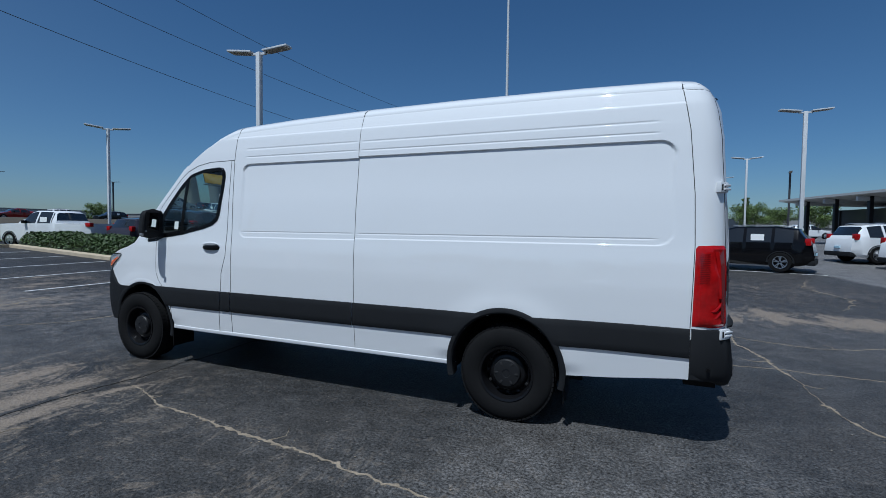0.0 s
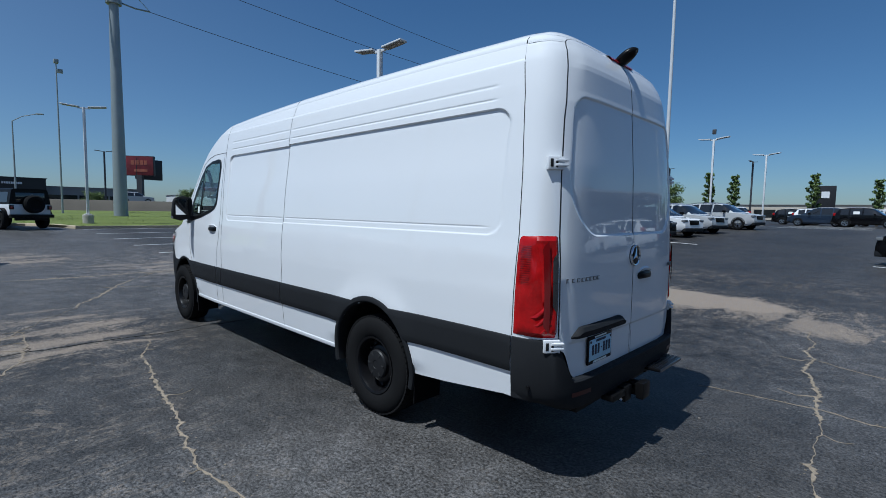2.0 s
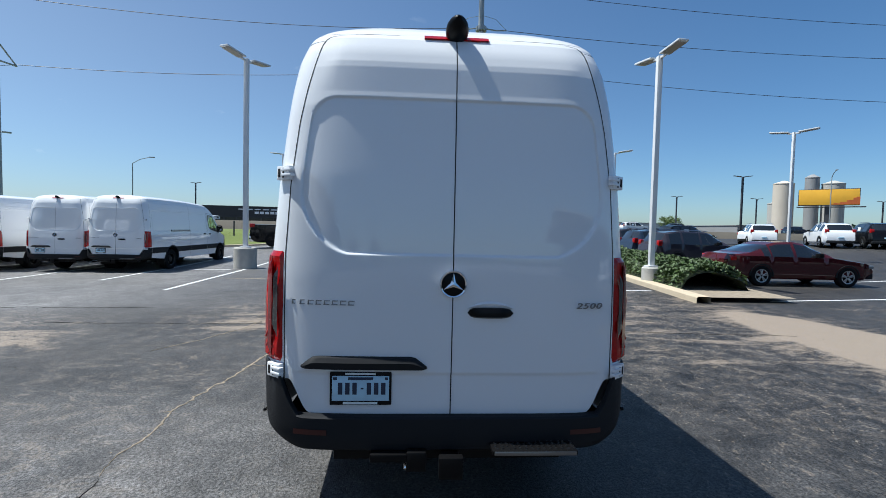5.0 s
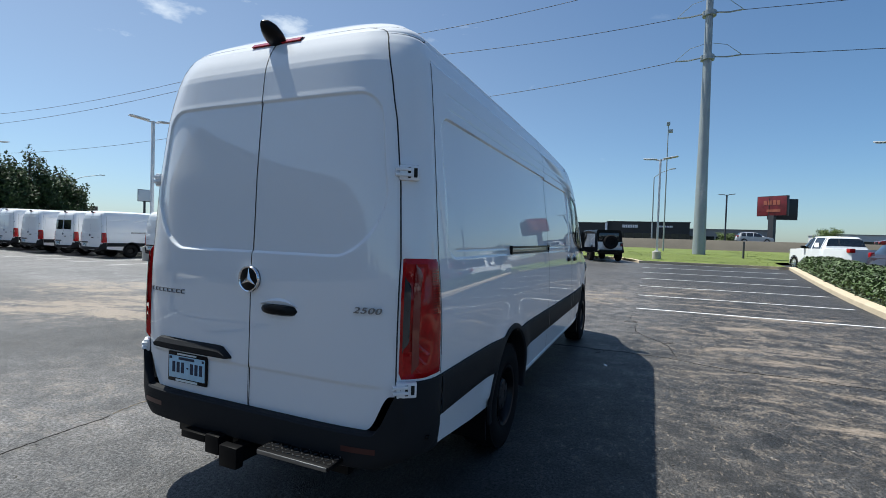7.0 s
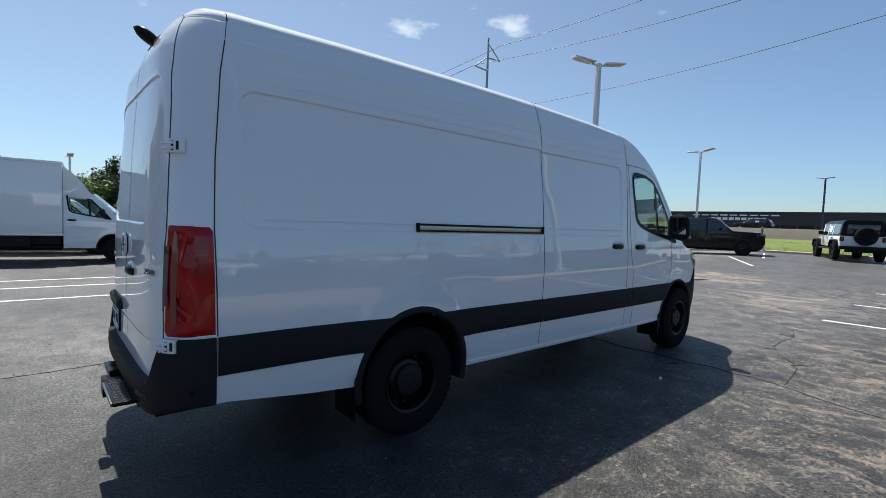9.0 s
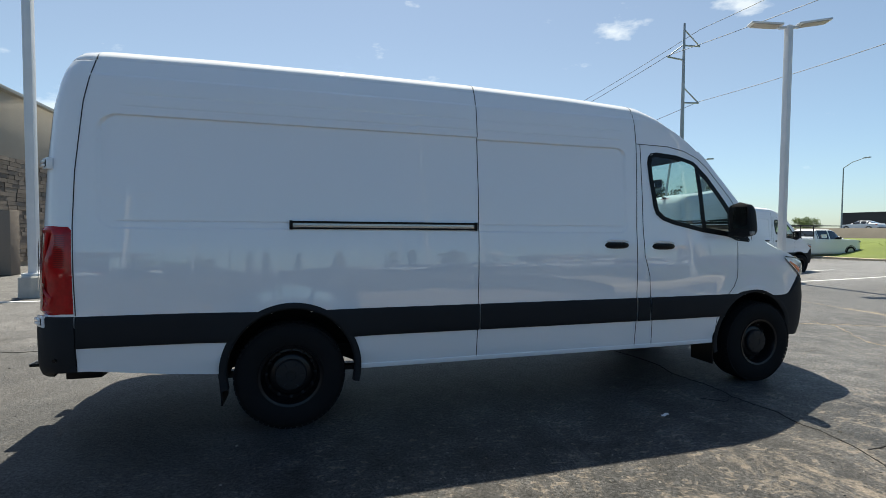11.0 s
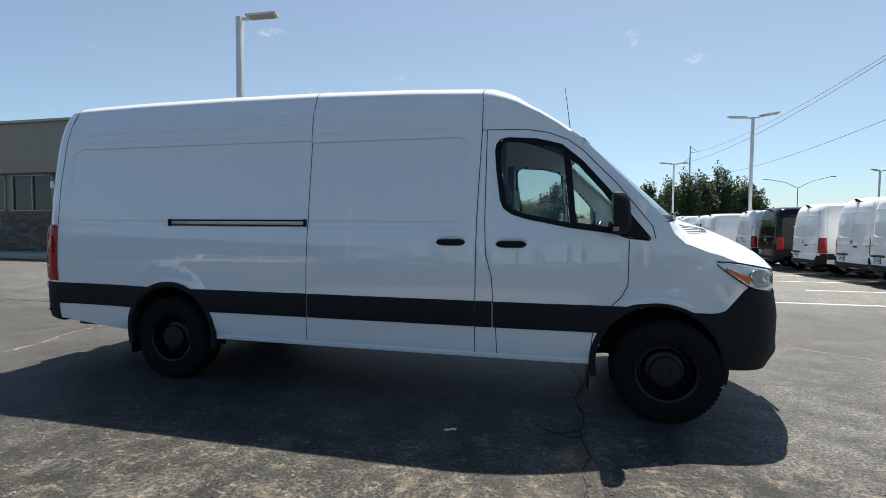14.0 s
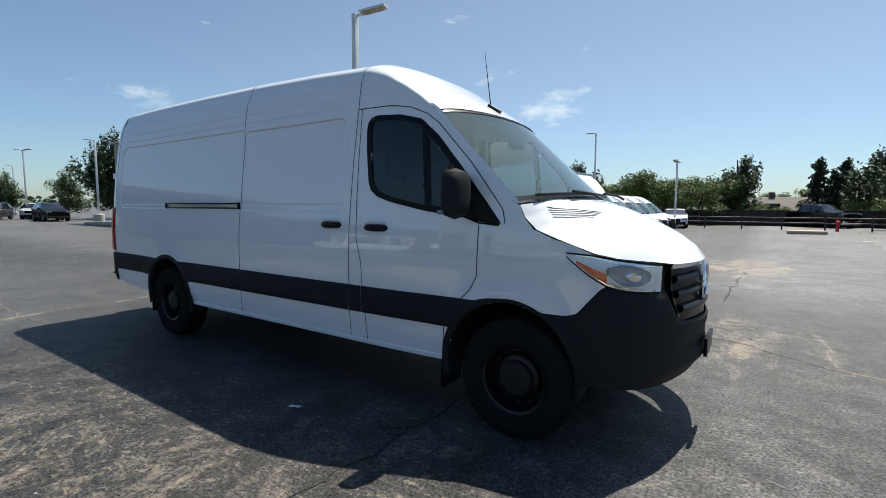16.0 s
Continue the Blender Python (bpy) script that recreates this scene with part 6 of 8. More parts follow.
for i, (y, dx) in enumerate(((-9.75, 0.2), (-11.75, 0.0), (-14.55, 0.0), (-17.35, 0.1), (-20.15, 0.0), (-25.4, 0.0), (-28.2, -0.2), (-31.0, 0.1), (-33.8, 0.0), (-36.6, 0.0))):
    v = van_at(-13.65 + dx, y, 180, "white high-roof cargo van in a row of parked vans")
    if i == 3:
        repaint(v, PAINT, CARBLACK)
        v["label"] = "black high-roof cargo van in a row of white vans"
    if i == 6:
        v["label"] = "white high-roof van with dark rear windows in a row"
        for sgn in (-1, 1):
            bm = bmesh.new()
            add_grid(bm, [[(rear_pt(y, z)[0][0] + 0.004, sgn * y, z) for y in (0.05, 0.2, 0.4, 0.55, 0.68)] for z in (1.58, 1.8, 2.0, 2.14)])
            part("rear_window", bm, CARGLASS, v, "dark rear door window")


def box_truck():
    """A cab like the van's with a tall white box body behind it."""
    t = empty("box_truck")
    for o in VAN.children:
        if o.name.split(".")[0] in ("front_wing", "cab_door", "windscreen", "bonnet", "front_bumper", "grille", "headlamp", "mirror", "cowl", "nose_core", "bulkhead", "cab_floor", "dashboard", "seat", "screen_pillar", "wheel", "underbody", "door_lining", "steering_wheel", "wheel_arch_lip", "wheel_arch_liner"):
            c = copy_thing(o, o.matrix_basis.copy())
            c.parent = t
    bm = bmesh.new()
    box(bm, -2.95, 1.9, -1.12, 1.12, 0.85, 3.08, 0.05)
    b = part("box_body", bm, PAINT, t, "white panelled box body")
    bm = bmesh.new()
    for z in (0.86, 3.05):
        box(bm, -2.96, 1.91, -1.135, 1.135, z - 0.04, z + 0.04, 0.01)
    part("box_trim", bm, ALLOY, b)
    bm = bmesh.new()
    rows = [[(x, y, z) for y in np.linspace(-0.92, 0.92, 9)] for x, z in ((-3.66, 2.15), (-3.45, 2.50), (-3.2, 2.78), (-2.96, 2.98))]
    add_grid(bm, rows)
    for s in (-1, 1):
        add_grid(bm, [[(x, s * 0.92, z), (x, s * 0.90, 2.0)] for x, z in ((-3.66, 2.15), (-3.45, 2.50), (-3.2, 2.78), (-2.96, 2.98))])
    part("wind_deflector", bm, PAINT, t, "white roof deflector")
    bm = bmesh.new()
    box(bm, -2.9, 1.85, -0.95, 0.95, 0.55, 0.84, 0.02)
    box(bm, -2.2, -0.8, 0.9, 1.08, 0.50, 0.80, 0.02)
    part("chassis", bm, UNDER, t, "black chassis frame")
    return tagged(t, "white box truck with a van cab parked in the lot", "truck")


place(box_truck(), 4.4, -17.6, 176).scale = (1.06, 1.05, 1.06)

for y in (-21.2, -24.0, -26.8, -29.6):
    van_at(4.5, y, 178, "white cargo van parked behind the box truck")

# ---- parked cars ----
suv_white = place(make_car("estate_car", "suv", CARWHITE, "white sport utility car parked in a row", paper=True), 11.4, 22.3, 18)
for x, y, h in ((12.3, 19.4, 18), (13.3, 16.5, 18), (-16.3, 40.2, 155), (-19.6, 38.6, 155), (-22.8, 36.4, 155), (-26.0, 33.4, 155), (-29.0, 30.2, 155), (-8.2, 31.0, -12), (-24, 49, 10), (-12.5, 44.0, 155), (-9.2, 46.4, 155), (-3.0, 58, -8), (1.5, 60, -8), (-15, 62, 0), (6.4, 67, 5), (-32, 27.0, 155), (20, 66, 20)):
    again(suv_white, x, y, h)
suv_black = place(make_car("estate_car", "suv", CARBLACK, "black sport utility car parked across the bays", paper=True), 4.8, 17.6, 161)
again(suv_black, -8.1, 22.6, -17, "black sport utility car parked in a row").scale = (1.08, 1.04, 1.02)
for x, y, h in ((-9.8, 34.2, -12), (-27.5, 32.0, 155), (0.8, 52.0, -10), (-5.2, 61, 0), (49.0, -12.0, 178), (-12.0, 37.6, -12), (-33.5, 22.0, 100)):
    again(suv_black, x, y, h, "black sport utility car parked in a row")
suv_dark = place(make_car("estate_car", "suv", CARDARK, "dark plum sport utility car parked behind the hedge"), -23.0, 13.2, 94)
for x, y, h in ((-17.8, 13.1, 94), (-7.0, 36.2, -12), (-20.0, 52, 0), (57.0, -9.8, 150), (55.4, -7.0, 150)):
    again(suv_dark, x, y, h, "dark sport utility car parked in a row")
suv_blue = place(make_car("estate_car", "suv", CARBLUE, "dark blue sport utility car at the end of a row"), -2.6, 53.0, 172)
again(suv_blue, -20.4, 13.2, 94, "dark blue sport utility car behind the hedge")
suv_silver = place(make_car("estate_car", "suv", CARSILVER, "silver sport utility car parked in a row"), -6.0, 33.4, -12)
for x, y, h in ((-11.0, 40.0, 138), (3.6, 56.0, -8), (58.6, -13.6, 150), (53.0, -13.0, 170)):
    again(suv_silver, x, y, h)
sedan_grey = place(make_car("saloon_car", "sedan", CARGREY, "slate grey saloon car with a price sheet in its window", paper=True), -15.2, 27.2, 168)
sedan_grey.scale = (1.10, 1.04, 0.98)
sedan_maroon = place(make_car("saloon_car", "sedan", CARMAROON, "dark maroon saloon car parked beside the hedge"), -11.4, 12.4, 88)
sedan_white = place(make_car("saloon_car", "sedan", CARWHITE, "white saloon car parked in a row"), -33.0, 27.8, 130)
again(sedan_white, 0.6, -38.3, 98, "white saloon car near the fence")
again(suv_white, -7.5, 25.6, -17)
again(suv_silver, -7.0, 28.6, -17)
pick_black = place(make_car("pickup_truck", "pickup", CARBLACK, "black crew-cab pickup truck parked on the lot", "pickup", rim=BLACK), -27.3, -7.5, 107)
pick_black.scale = (1.04, 1.03, 1.08)
pick_white = place(make_car("pickup_truck", "pickup", CARWHITE, "white pickup truck parked behind the hedge", "pickup", paper=True), -27.2, 10.7, 191)
again(pick_black, -8.8, -45.4, 135, "dark pickup truck parked along the fence")
sedan_red = place(make_car("saloon_car", "sedan", CARRED, "red saloon car parked near the fence"), -20.0, -44.5, 200)


def offroader():
    """A boxy white off-roader with a black hard top and a spare wheel. Nose towards -x."""
    c = empty("offroad_car")
    bm = bmesh.new()
    box(bm, -0.95, 2.20, -0.80, 0.80, 0.62, 1.16, 0.06)
    part("body", bm, CARWHITE, c, "white slab-sided body")
    bm = bmesh.new()
    rows = []
    for x, w, z in ((-2.28, 0.60, 1.06), (-2.22, 0.62, 1.10), (-1.6, 0.68, 1.15), (-0.93, 0.76, 1.18)):
        rows.append([(x, -w, 0.66), (x, -w, z - 0.05), (x, -w + 0.05, z), (x, 0, z + 0.02), (x, w - 0.05, z), (x, w, z - 0.05), (x, w, 0.66)])
    add_grid(bm, rows)
    bm.faces.new([bm.verts.new(p) for p in rows[0]])
    part("bonnet", bm, CARWHITE, c)
    bm = bmesh.new()
    box(bm, -2.31, -2.26, -0.45, 0.45, 0.80, 1.04, 0.01)
    part("grille", bm, BLACK, c)
    for s in (1, -1):
        bm = bmesh.new()
        lathe(bm, [(0.0, -0.03), (0.085, -0.03), (0.095, 0.0)], 16, "X", (-2.27, s * 0.52, 0.95))
        part("headlamp", bm, CLEAR, c)
    # cabin: the sides lean in towards the roof
    prof = ((1.14, 0.80), (1.40, 0.765), (1.70, 0.715), (1.80, 0.68), (1.84, 0.60), (1.85, 0.0))
    bm = bmesh.new()
    rows = []
    for x, low in ((-0.93, 1.14), (-0.55, 1.70), (-0.45, 1.80), (0.4, 1.80), (1.4, 1.80), (2.12, 1.78), (2.20, 1.14)):
        rows.append([(x, y, min(z, low + 0.05) if x < -0.5 else z) for z, y in prof] + [(x, -y, min(z, low + 0.05) if x < -0.5 else z) for z, y in prof[-2::-1]])
    add_grid(bm, rows)
    bm.faces.new([bm.verts.new(p) for p in rows[-1]])
    part("hard_top", bm, BLACK, c, "black hard top")

    def leaf(x0, x1, z0, z1, off, s):
        yy = lambda z: float(np.interp(z, [1.14, 1.40, 1.70, 1.80], [0.80, 0.765, 0.715, 0.68]))
        return [[(x, s * (yy(z) + off), z) for z in np.linspace(z0, z1, 4)] for x in (x0, x1)]
    for s in (1, -1):
        for x0, x1 in ((-0.50, 0.22), (0.34, 0.98), (1.12, 2.02)):
            bm = bmesh.new()
            add_grid(bm, leaf(x0, x1, 1.22, 1.68, 0.006, s))
            part("side_window", bm, CARGLASS, c)
        for x0, x1 in ((-0.62, -0.50), (0.22, 0.34), (0.98, 1.06)):
            bm = bmesh.new()
            add_grid(bm, leaf(x0, x1, 1.15, 1.70, 0.008, s))
            part("door_pillar", bm, CARWHITE, c)
        bm = bmesh.new()
        add_grid(bm, leaf(0.44, 0.82, 1.30, 1.60, 0.010, s))
        part("price_sheet", bm, PAPER, c, "white paper sheet in the window")
        for x in (-0.68, 0.28, 1.08):
            bm = bmesh.new()
            box(bm, x - 0.006, x + 0.006, s * 0.802 - 0.003, s * 0.802 + 0.003, 0.66, 1.15)
            part("door_gap", bm, SEAM, c)
        for x in (0.12, 0.92):
            bm = bmesh.new()
            box(bm, x - 0.08, x + 0.08, s * 0.815 - 0.015, s * 0.815 + 0.015, 1.03, 1.07, 0.008)
            part("door_handle", bm, BLACK, c)
        bm = bmesh.new()
        box(bm, -0.62, -0.50, min(s * 0.80, s * 1.0), max(s * 0.80, s * 1.0), 1.18, 1.36, 0.03)
        part("mirror", bm, BLACK, c)
        bm = bmesh.new()
        box(bm, -0.95, 1.0, min(s * 0.80, s * 0.90), max(s * 0.80, s * 0.90), 0.50, 0.57, 0.02)
        part("side_step", bm, BLACK, c)
    for x in (-1.48, 1.52):
        for s in (1, -1):
            bm = bmesh.new()
            rows = []
            for k in range(13):
                a = math.pi * k / 12
                fl = min(1.0, 1.25 * math.sin(a)) if 0 < k < 12 else 0.0
                rows.append([(x + 0.54 * math.cos(a) * f, s * y, 0.58 + 0.38 * fl * f) for f, y in ((0.84, 0.62), (1.0, 0.62), (1.02, 0.93), (0.92, 0.95), (0.86, 0.80))])
            add_grid(bm, rows)
            part("mudguard", bm, BLACK, c, "black flared mudguard")
            bm = bmesh.new()
            lathe(bm, [(0.24, -0.1), (0.37, -0.12), (0.41, -0.08), (0.41, 0.08), (0.37, 0.12), (0.24, 0.1), (0.2, 0.06), (0, 0.06)], 28, sgn=s)
            w = part("wheel", bm, RUBBER, c)
            w.location = (x, s * 0.80, 0.41)
            bm = bmesh.new()
            for k in range(5):
                t = bmesh.new()
                y0, y1 = sorted((s * 0.062, s * 0.085))
                box(t, -0.03, 0.03, y0, y1, 0.03, 0.235, 0.006)
                t.transform(Matrix.Rotation(2 * math.pi * k / 5, 4, "Y"))
                join(bm, t)
            part("spokes", bm, BLACK, w)
    bm = bmesh.new()
    box(bm, 2.205, 2.212, -0.56, 0.56, 1.24, 1.66, 0.003)
    part("rear_window", bm, CARGLASS, c)
    bm = bmesh.new()
    lathe(bm, [(0.0, 0.10), (0.20, 0.10), (0.24, 0.16), (0.36, 0.17), (0.41, 0.10), (0.41, -0.06), (0.36, -0.1)], 28, "X", (2.33, 0.06, 1.14))
    part("spare_wheel", bm, RUBBER, c)
    bm = bmesh.new()
    box(bm, 2.20, 2.40, -0.84, 0.84, 0.52, 0.68, 0.03)
    box(bm, 2.10, 2.30, -0.60, 0.60, 0.40, 0.52, 0.03)
    part("rear_bumper", bm, BLACK, c)
    bm = bmesh.new()
    box(bm, -2.50, -2.24, -0.84, 0.84, 0.52, 0.70, 0.03)
    part("front_bumper", bm, BLACK, c)
    for s in (1, -1):
        bm = bmesh.new()
        y0, y1 = sorted((s * 0.66, s * 0.815))
        box(bm, 2.19, 2.27, y0, y1, 0.90, 1.10, 0.015)
        lamp = part("tail_lamp", bm, BLACK, c)
        bm = bmesh.new()
        y0, y1 = sorted((s * 0.69, s * 0.79))
        box(bm, 2.268, 2.275, y0, y1, 0.94, 1.06, 0.003)
        part("lamp_lens", bm, REDDARK, lamp)
    return tagged(c, "white off-road car with a black hard top and spare wheel", "car", "parked cars")


place(offroader(), -29.9, -1.4, 203).scale = (1.06, 1.08, 1.06)


def service_truck():
    """A white work truck with a ladder rack, seen from behind."""
    c = again(pick_white, -33.0, -19.5, 175, "white service truck with a black ladder rack")
    bm = bmesh.new()
    for x in (0.9, 1.9, 2.8):
        for y in (-0.9, 0.9):
            tube(bm, [(x, y, 1.2), (x, y * 0.92, 2.1)], 0.03)
        tube(bm, [(x, -0.85, 2.1), (x, 0.85, 2.1)], 0.03)
    for y in (-0.83, 0.83):
        tube(bm, [(-1.2, y, 2.12), (2.85, y, 2.12)], 0.03)
    part("ladder_rack", bm, BLACK, c)


service_truck()


# ---- markings, cracks, kerbs ----
LINE = mat("line_paint", (0.62, 0.62, 0.60), 0.7, vary=0.25, scale=6, fine=0.25, fine_scale=60)
KERB = mat("kerb_concrete", (0.46, 0.38, 0.27), 0.85, vary=0.2, scale=3, fine=0.2, fine_scale=70, bump=0.3)
CONCRETE = mat("concrete", (0.40, 0.385, 0.35), 0.85, vary=0.25, scale=5, fine=0.2, fine_scale=60, bump=0.3)
SANDFILL = mat("sand_fill", (0.25, 0.205, 0.15), 0.95, vary=0.5, scale=9, fine=0.5, fine_scale=90)
CRACK = mat("crack", (0.018, 0.017, 0.016), 0.95, fine=0.4)


def parking_line(x0, y0, x1, y1, w=0.10):
    bm = bmesh.new()
    d = Vector((x1 - x0, y1 - y0, 0))
    n = Vector((-d.y, d.x, 0)).normalized() * w / 2
    rows = []
    for k in range(13):
        p = Vector((x0, y0, 0)) + d * k / 12
        rows.append([(p.x + s * n.x, p.y + s * n.y, ground_z(p.x, p.y) + h) for s, h in ((-1, -0.01), (-0.96, 0.005), (0.96, 0.005), (1, -0.01))])
    add_grid(bm, rows)
    tagged(part("parking_line", bm, LINE, None), "worn white painted parking line", "marking", kind="structure")


for i in range(7):
    parking_line(-8.75 - 3.15 * i, 1.65 - 0.02 * i, -8.85 - 3.2 * i, 6.5 + 0.33 * i)
for i in range(9):
    parking_line(-7.55 if i == 0 else -9.6, -6.05 - 2.75 * i, -19.8, -6.28 - 2.75 * i)
parking_line(-13.1, -8.0, -13.1, -6.6)
for y in (-6.75, -8.8, -10.7):
    parking_line(0.2, y, 6.0, y)
parking_line(-7.1, 8.6, -8.41, 16.2)
parking_line(-11.9, 14.5, -12.37, 17.4)
parking_line(2.3, 17.1, 7.2, 16.1)
parking_line(-21.0, -3.0, -25.5, -5.4)
parking_line(-26.0, -4.0, -30.5, -5.2)
parking_line(-19.7, 25.3, -4.0, 21.35, 0.14)
parking_line(-18.9, 27.5, -12.1, 25.4)
for i in range(3, 6):
    parking_line(-14.5 - 1.0 * i, 20.5 + 2.8 * i, -9.8 - 1.0 * i, 18.2 + 2.8 * i)
for i in range(1, 6):
    parking_line(-4.0, 38.0 + 2.8 * i, 1.5, 37.0 + 2.8 * i)


def crack(points, width, material, seed, name="crack", label="open crack in the asphalt"):
    """A jagged crack along points: its line breaks at small angles, its width wanders, crumbs and short spurs lie beside it."""
    r = random.Random(seed)
    bm = bmesh.new()

    def strand(points, width, taper):
        pts, dirs = [], []
        for a, b in zip(points, points[1:]):
            n = max(2, int(math.dist(a, b) / 0.028))
            d = math.dist(a, b) or 1
            for k in range(n):
                pts.append((a[0] + (b[0] - a[0]) * k / n, a[1] + (b[1] - a[1]) * k / n))
                dirs.append((-(b[1] - a[1]) / d, (b[0] - a[0]) / d))
        rows, wob, kink = [], 0.0, 0.0
        for i, (p, (nx, ny)) in enumerate(zip(pts, dirs)):
            if r.random() < 0.25:
                kink = r.uniform(-0.010, 0.010)
            wob = (wob + kink) * 0.93 + r.uniform(-0.006, 0.006)
            thin = 0.22 if noise.noise((p[0] * 1.1, p[1] * 1.1, seed * 7.3)) > 0.25 else 1.0
            ends = 0.25 + 0.75 * math.sin(math.pi * min(1, max(0.06, i / len(pts)))) if taper else 1 - i / len(pts)
            w = 0.42 * width * thin * r.choice((0.3, 0.5, 0.7, 0.9, 1.1, 1.6)) * ends + 0.0012
            c = (p[0] + nx * wob, p[1] + ny * wob)
            lean = r.uniform(-0.5, 0.5) * w
            rows.append([(c[0] + nx * (s * w + lean), c[1] + ny * (s * w + lean), ground_z(*c) + h) for s, h in ((-0.6, -0.004), (-0.4, 0.004), (0.4, 0.004), (0.6, -0.004))])
            if taper and thin == 1.0 and r.random() < 0.5:
                q, s = r.gauss(0, 1.1) * width, r.uniform(0.002, 0.008)
                a0 = r.uniform(0, 6.28)
                x, y = c[0] + nx * q, c[1] + ny * q
                bm.faces.new([bm.verts.new((x + s * r.uniform(0.6, 1.4) * math.cos(a0 + t), y + s * r.uniform(0.6, 1.4) * math.sin(a0 + t), ground_z(x, y) + 0.004)) for t in (0, 1.3, 2.6, 3.9, 5.1)])
            if taper and r.random() < 0.02:
                side, ln = r.choice((-1, 1)), r.uniform(0.08, 0.35)
                spurs.append([c, (c[0] + side * nx * ln * 0.5 + ny * ln * 0.3, c[1] + side * ny * ln * 0.5 - nx * ln * 0.3), (c[0] + side * nx * ln, c[1] + side * ny * ln)])
        add_grid(bm, rows)
    spurs = []
    strand(points, width, True)
    for sp in list(spurs):
        strand(sp, width * 0.4, False)
    tagged(part(name, bm, material, None), label, "crack", kind="structure")


crack([(2.05, 5.0), (2.2, 3.6), (2.42, 2.1), (2.5, 1.1), (2.6, 0.3), (2.8, -0.3), (3.0, -1.4)], 0.075, SANDFILL, 1, label="sand-filled crack in the asphalt")
crack([(-3.5, -1.62), (-2.3, -1.9), (-1.4, -2.0), (-0.8, -2.1), (0.2, -2.12), (1.0, -2.1)], 0.060, SANDFILL, 2, label="sand-filled crack in the asphalt")
crack([(1.0, -2.1), (1.7, -2.0), (2.6, -1.9), (4.2, -2.2), (7, -2.4)], 0.022, CRACK, 3)
crack([(-3.75, -6.0), (-3.7, -3.0), (-3.68, -1.0), (-3.72, 1.1), (-3.7, 2.0), (-3.5, 2.8), (-3.3, 4.5), (-3.2, 6.0)], 0.026, CRACK, 4)
crack([(-3.7, 2.3), (-4.6, 2.2), (-5.6, 1.7), (-7.5, 1.6)], 0.03, CRACK, 5)
crack([(-5.1, -5.0), (-5.1, -6.6), (-5.2, -10.9), (-5.5, -14.9)], 0.06, CRACK, 6)
crack([(-4.4, -2.9), (-5.07, -2.53), (-6.4, -1.84), (-7.43, -1.27), (-8.2, -0.9), (-8.9, -0.5), (-10.2, 0.2)], 0.085, SANDFILL, 7, label="sand-filled crack in the asphalt")
crack([(-10.3, -6.0), (-10.2, -2.56), (-9.95, -0.9), (-10.1, 0.6), (-10.6, 1.4)], 0.22, SANDFILL, 8, label="sand-filled crack in the asphalt")
crack([(-8.06, -0.94), (-7.6, -0.4), (-7.3, 0.0), (-7.1, 0.9)], 0.10, SANDFILL, 14, label="sand-filled crack in the asphalt")
crack([(2.3, 3.4), (3.2, 3.1), (4.0, 3.4), (5.4, 3.2)], 0.03, SANDFILL, 9, label="sand-filled crack in the asphalt")
crack([(1.6, 1.6), (2.5, 1.75), (4.2, 1.5), (6.5, 1.9)], 0.025, SANDFILL, 10, label="sand-filled crack in the asphalt")
crack([(-2.0, -3.4), (-3.6, -2.7), (-4.9, -2.6)], 0.05, SANDFILL, 11, label="sand-filled crack in the asphalt")
crack([(6.0, 14.0), (5.2, 11.5), (5.6, 9.0), (4.8, 7.0)], 0.09, SANDFILL, 12, label="sand-filled crack in the asphalt")
crack([(0.5, -30.0), (-2.5, -22.0), (-3.6, -15.0)], 0.04, CRACK, 13)

r = random.Random(5)
bm = bmesh.new()
for k in range(1500):
    x, y = r.uniform(-9, 5), r.uniform(-5, 6.5)
    if r.random() < 0.45:
        x, y = r.uniform(-5.5, 0.5), r.uniform(1.9, 4.6)
    s = r.choice((0.004, 0.005, 0.007, 0.010))
    t = bmesh.new()
    bmesh.ops.create_icosphere(t, subdivisions=1, radius=s)
    t.transform(pose(x, y, 0.3 * s + ground_z(x, y), r.uniform(0, 90), 0, r.uniform(0, 360)) @ Matrix.Diagonal((1, r.uniform(0.5, 1), 0.5, 1)))
    join(bm, t)
tagged(part("grit", bm, mat("pale_grit", (0.18, 0.165, 0.145), 0.9, piece=0.6), None, smooth=False), "loose pale grit on asphalt", "grit", kind="stuff")
for x, y, a, s in ((-2.82, 1.45, 20, 0.03),):
    bm = bmesh.new()
    rows = [[(s * (i - 1.5) + 0.01 * j, s * 0.5 * (j - 1), 0.006 + 0.008 * ((i + j) % 2)) for j in range(3)] for i in range(4)]
    add_grid(bm, rows)
    o = tagged(part("litter_scrap", bm, PAPER, None), "small pale scrap of litter on asphalt", "litter", "litter")
    o.matrix_basis = pose(x, y, 0, 0, 0, a)


def kerb(points, width=0.16, high=0.15, name="kerb", material=KERB):
    """A kerb along points: a face, a rounded top edge and a back."""
    bm = bmesh.new()
    rows = []
    for i, p in enumerate(points):
        a, b = points[max(i - 1, 0)], points[min(i + 1, len(points) - 1)]
        d = math.dist(a, b) or 1
        nx, ny = -(b[1] - a[1]) / d, (b[0] - a[0]) / d
        z = ground_z(*p)
        rows.append([(p[0] + nx * w, p[1] + ny * w, z + h) for w, h in ((0, -0.05), (0.01, high - 0.03), (0.03, high - 0.006), (0.06, high), (width, high), (width, -0.05))])
    add_grid(bm, rows)
    return tagged(part(name, bm, material, None), "tan concrete kerb", "kerb", kind="structure")


def line(a, b, n):
    return [(a[0] + (b[0] - a[0]) * k / n, a[1] + (b[1] - a[1]) * k / n) for k in range(n + 1)]


